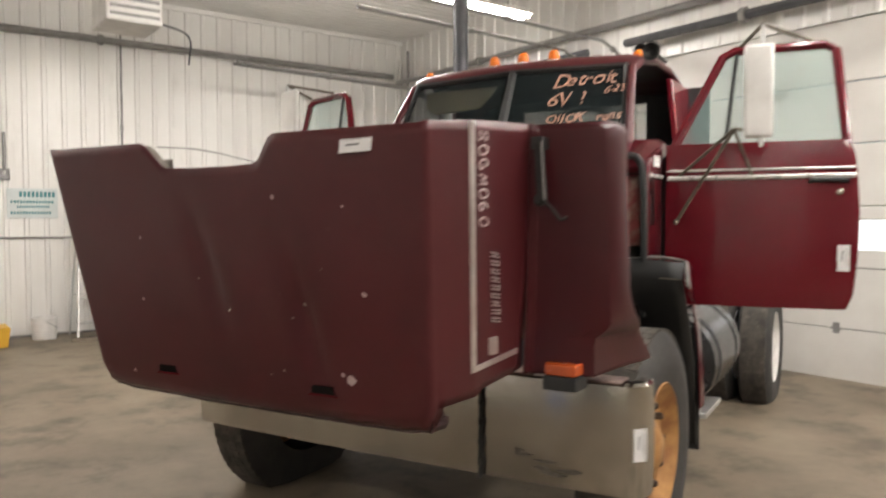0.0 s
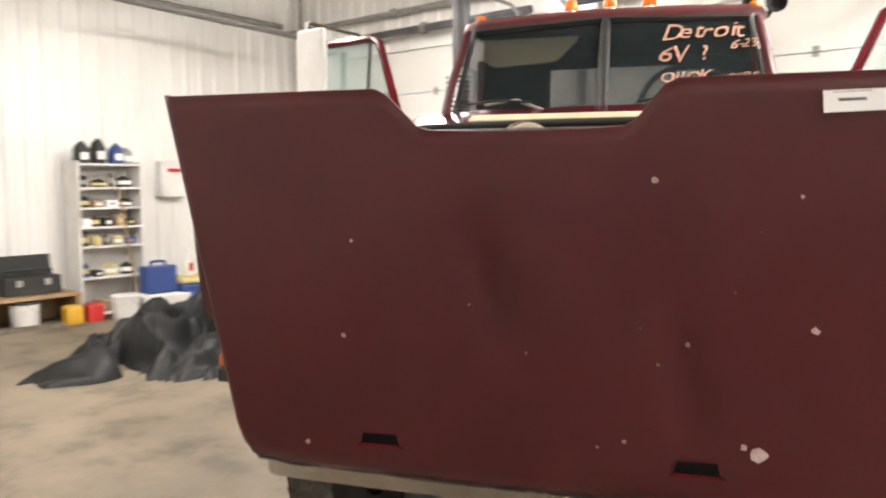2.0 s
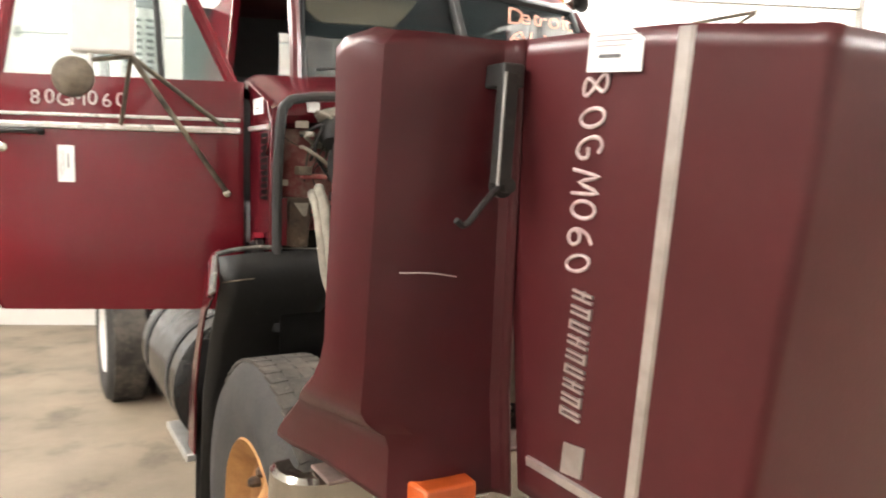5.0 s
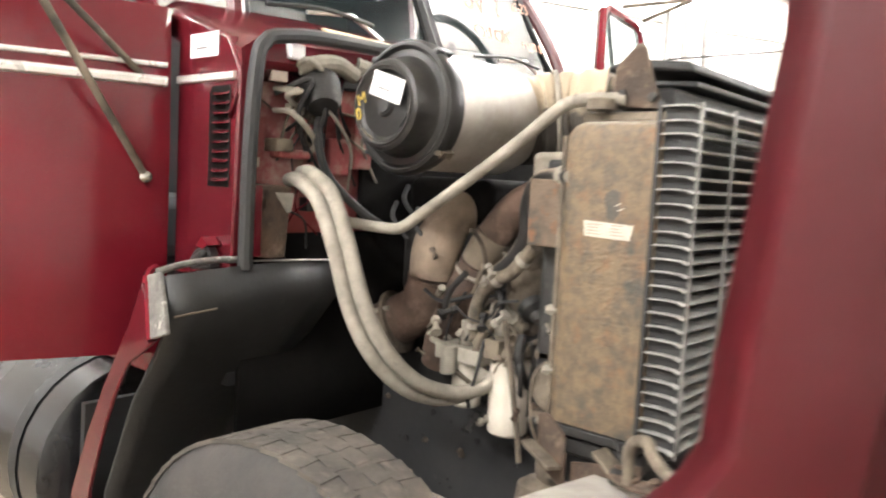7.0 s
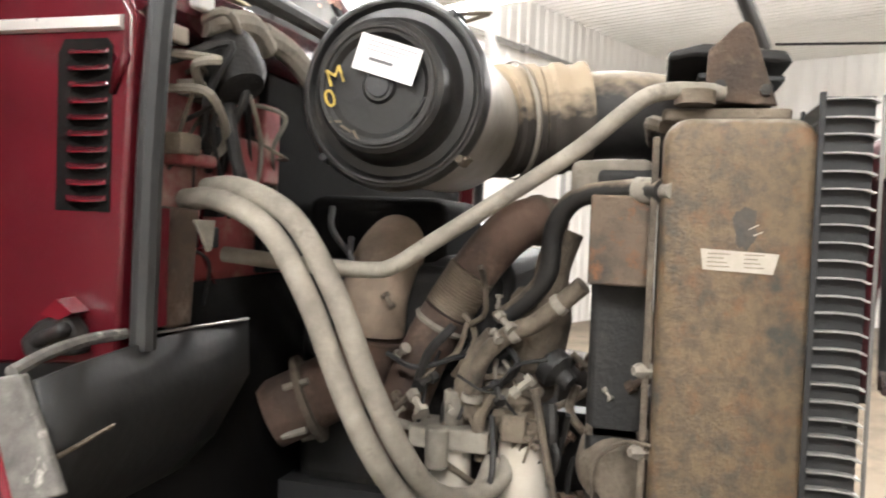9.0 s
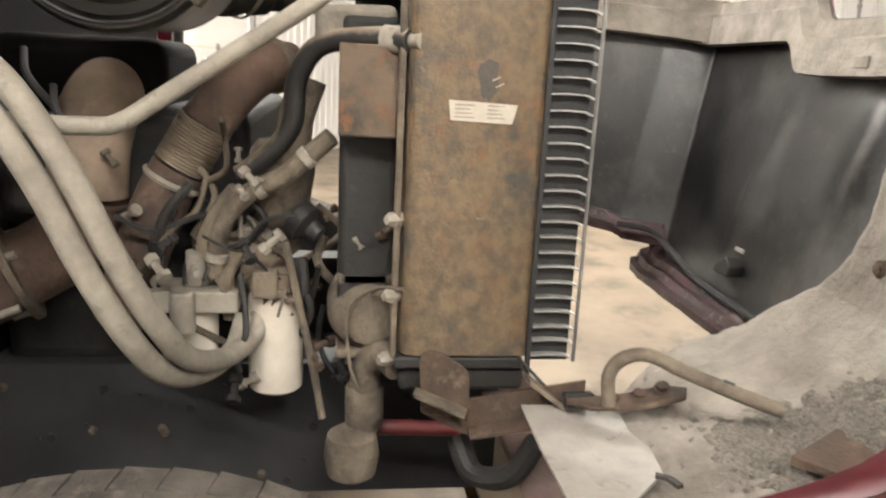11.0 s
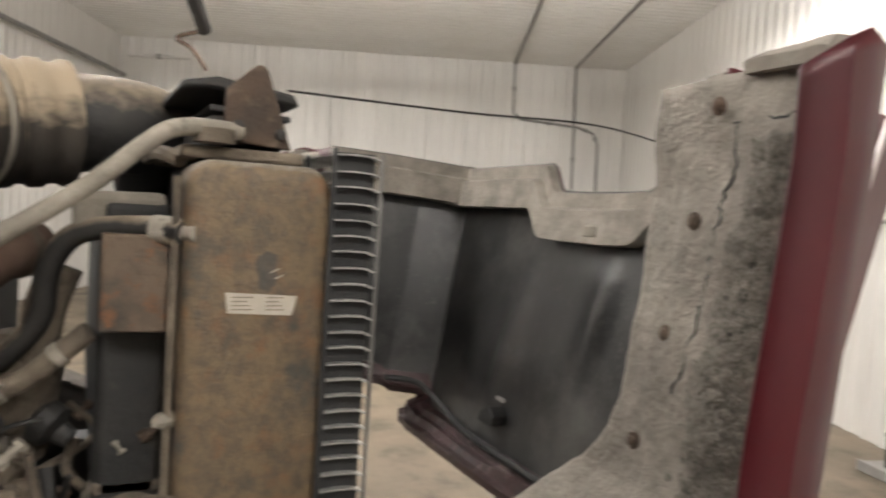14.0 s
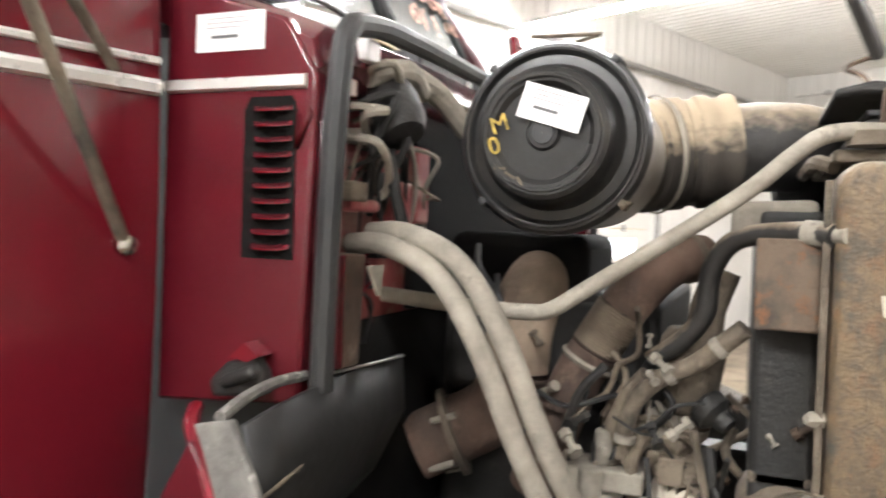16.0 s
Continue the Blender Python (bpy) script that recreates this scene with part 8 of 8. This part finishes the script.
# crumpled tarp heap
t = room_thing("tarp", 3.22, -3.58, 0, "crumpled black plastic tarp in a heap on the floor", "tarp")
bm = B()
N = 110
rows_ = []
for i in range(N + 1):
    row = []
    for j in range(N + 1):
        u, v = i / N * 2 - 1, j / N * 2 - 1
        rr = math.sqrt(u * u + v * v)
        an = math.atan2(v, u)
        edge = 1.08 + 0.16 * math.sin(3 * an + 0.6) + 0.10 * math.sin(7 * an)
        x, y = u * 1.0 * edge, v * 1.28 * edge
        fall = max(0, 1 - (rr / 1.05) ** 2)
        wx, wy = x + 0.35 * noise.noise((x * 1.3, y * 1.3, 9)), y + 0.35 * noise.noise((x * 1.3, y * 1.3, 4))
        fold = math.sqrt(noise.noise((wx * 1.9 + 0.9 * wy, wy * 1.1, 1.3)) ** 2 + 0.006)
        fold2 = math.sqrt(noise.noise((wx * 6.0 + wy * 2.2, wy * 2.6 + wx, 6.1)) ** 2 + 0.0008)
        fold3 = 0.4 - 1.8 * abs(noise.noise((wx * 13 + wy * 6, wy * 6 - wx * 3, 2.4)))
        h = (0.13 + 0.24 * fall) * (1.25 - 2.1 * fold) * (0.35 + 0.65 * min(1, fall * 3)) + 0.17 * (0.5 - 1.7 * fold2) * (0.3 + fall) + 0.045 * fold3 * (0.4 + fall)
        h += 0.30 * math.exp(-((x + 0.35) ** 2 + (y - 0.45) ** 2) / 0.13) + 0.22 * math.exp(-((x + 0.3) ** 2 + (y + 0.35) ** 2) / 0.14)
        row.append(bm.verts.new((x, y, max(0.004, h))))
    rows_.append(row)
for i in range(N):
    for j in range(N):
        u, v = (i + 0.5) / N * 2 - 1, (j + 0.5) / N * 2 - 1
        if u * u + v * v < 1.05:
            bm.faces.new((rows_[i][j], rows_[i + 1][j], rows_[i + 1][j + 1], rows_[i][j + 1]))
for v_ in [v_ for v_ in bm.verts if not v_.link_faces]:
    bm.verts.remove(v_)
part("sheet", bm, TARP, t, sharp=80)
bm = B()
tube(bm, [(0.45, 0.55, 0.09), (0.62, 0.75, 0.085), (0.78, 0.98, 0.07)], 0.085, 12, 6, 0.06, 0.05)
part("rolled_fold", bm, TARP, t)

# battery cart by the far wall
t = room_thing("battery_cart", 10.78, -9.08, 0, "low steel cart with black batteries standing by the wall", "cart", turn_z=6)
bm = B()
box(bm, -0.60, 0.58, -0.2, 0.2, 0.13, 0.16)
box(bm, -0.60, 0.58, 0.19, 0.21, 0.10, 0.17)
part("deck", bm, GREY, t, bevel=0.004)
for x in (-0.5, 0.55):
    for y in (-0.16, 0.16):
        bm = B()
        turn(bm, [(0.02, -0.018), (0.055, -0.016), (0.06, 0), (0.055, 0.016), (0.02, 0.018)], (x, y, 0.06), (0.3, 1, 0), 16)
        box(bm, x - 0.012, x + 0.012, y - 0.026, y - 0.02, 0.06, 0.13)
        part("wheel", bm, BLACK, t)
bm = B()
rod(bm, (-0.02, -0.18, 0.16), (-0.06, -0.2, 1.45), 0.022)
part("push_bar", bm, WOOD, t)
for x, y, w, dd, h, cable in ((11.06, -9.08, 0.14, 0.16, 0.24, FIRE_RED), (10.62, -9.05, 0.27, 0.15, 0.27, RUST)):
    q = room_thing("battery", x, y, 0.162, "black truck battery with dusty leads on a low cart", "battery", "batteries on the cart", turn_z=6)
    bm = B()
    box(bm, -w, w, -dd, dd, 0, h - 0.03)
    part("case", bm, BLACK, q, bevel=0.008)
    bm = B()
    box(bm, -w - 0.006, w + 0.006, -dd - 0.006, dd + 0.006, h - 0.028, h)
    part("lid", bm, FRAME_BLACK, q, bevel=0.006)
    for k in (-0.6, 0.1, 0.65):
        bm = B()
        rod(bm, (k * w, 0.06, h), (k * w, 0.06, h + 0.025), 0.02)
        part("terminal", bm, cable if k < 0 else DUST, q)
    bm = B()
    tube(bm, [(-0.6 * w, 0.06, h + 0.02), (-0.2 * w, -0.02, h + 0.035), (0.4 * w, 0.02, h + 0.02), (0.9 * w, 0.08, h + 0.02)], 0.011, 8, 5)
    part("lead", bm, cable, q)
# blue crate on the floor beside the cart
t = room_thing("blue_crate", 9.55, -8.75, 0, "bright blue plastic crate on the floor beside the cart", "crate", turn_z=10)
bm = B()
loops = [[Vector((sx * w, sy * w * 0.72, z)) for sx, sy in ((-1, -1), (1, -1), (1, 1), (-1, 1))] for w, z in ((0.20, 0.0), (0.225, 0.25), (0.24, 0.252), (0.24, 0.27), (0.215, 0.27), (0.192, 0.012), (0.05, 0.012))]
rings(bm, loops)
part("shell", bm, mat("bright_blue_plastic", (0.10, 0.24, 0.62), (0.08, 0.2, 0.54), 5, 0.4, 0, 0.03, 40), t, bevel=0.004)
for y in (-0.166, 0.166):
    bm = B()
    box(bm, -0.06, 0.06, y - 0.006, y + 0.006, 0.19, 0.215)
    part("grip", bm, BLUE, t)

# beam hoist over the truck's far side
t = room_thing("hoist", 13.6, -3.45, 3.2, "dark chain hoist arm hung from the ceiling", "hoist")
bm = B()
tube(bm, [(-1.9, 0.05, 1.42), (-0.8, 0.02, 0.72), (0.2, 0.0, 0.15)], 0.07, 10, 4)
part("arm", bm, DUST_DARK, t)
bm = B()
tube(bm, [(0.2, 0, 0.15), (0.15, 0.25, 0.05), (0.15, 0.1, -0.05), (0.15, -0.05, -0.25)], 0.022, 8, 5)
part("hook", bm, RUST, t)
for x, y0, y1 in ((5.2, -9.4, -0.3), (9.8, -9.4, -0.3)):
    t = room_thing("ceiling_rail", 0, 0, 0, "dark rail under the ceiling", "rail", "ceiling rails")
    bm = B()
    box(bm, x + 1.0, x + 1.08, y0, y1, H - 0.14, H - 0.025)
    part("rail", bm, GREY, t)
# stray yellow scrap
t = room_thing("scrap", 1.35, -5.35, 0, "small yellow scrap on the floor", "scrap")
bm = B()
slab(bm, [(-0.05, -0.03), (0.06, -0.02), (0.05, 0.03), (-0.04, 0.03)], lambda a, b, d: Vector((a, b, d + 0.1 * a)), 0.008, 0.014)
part("scrap", bm, YELLOW, t)
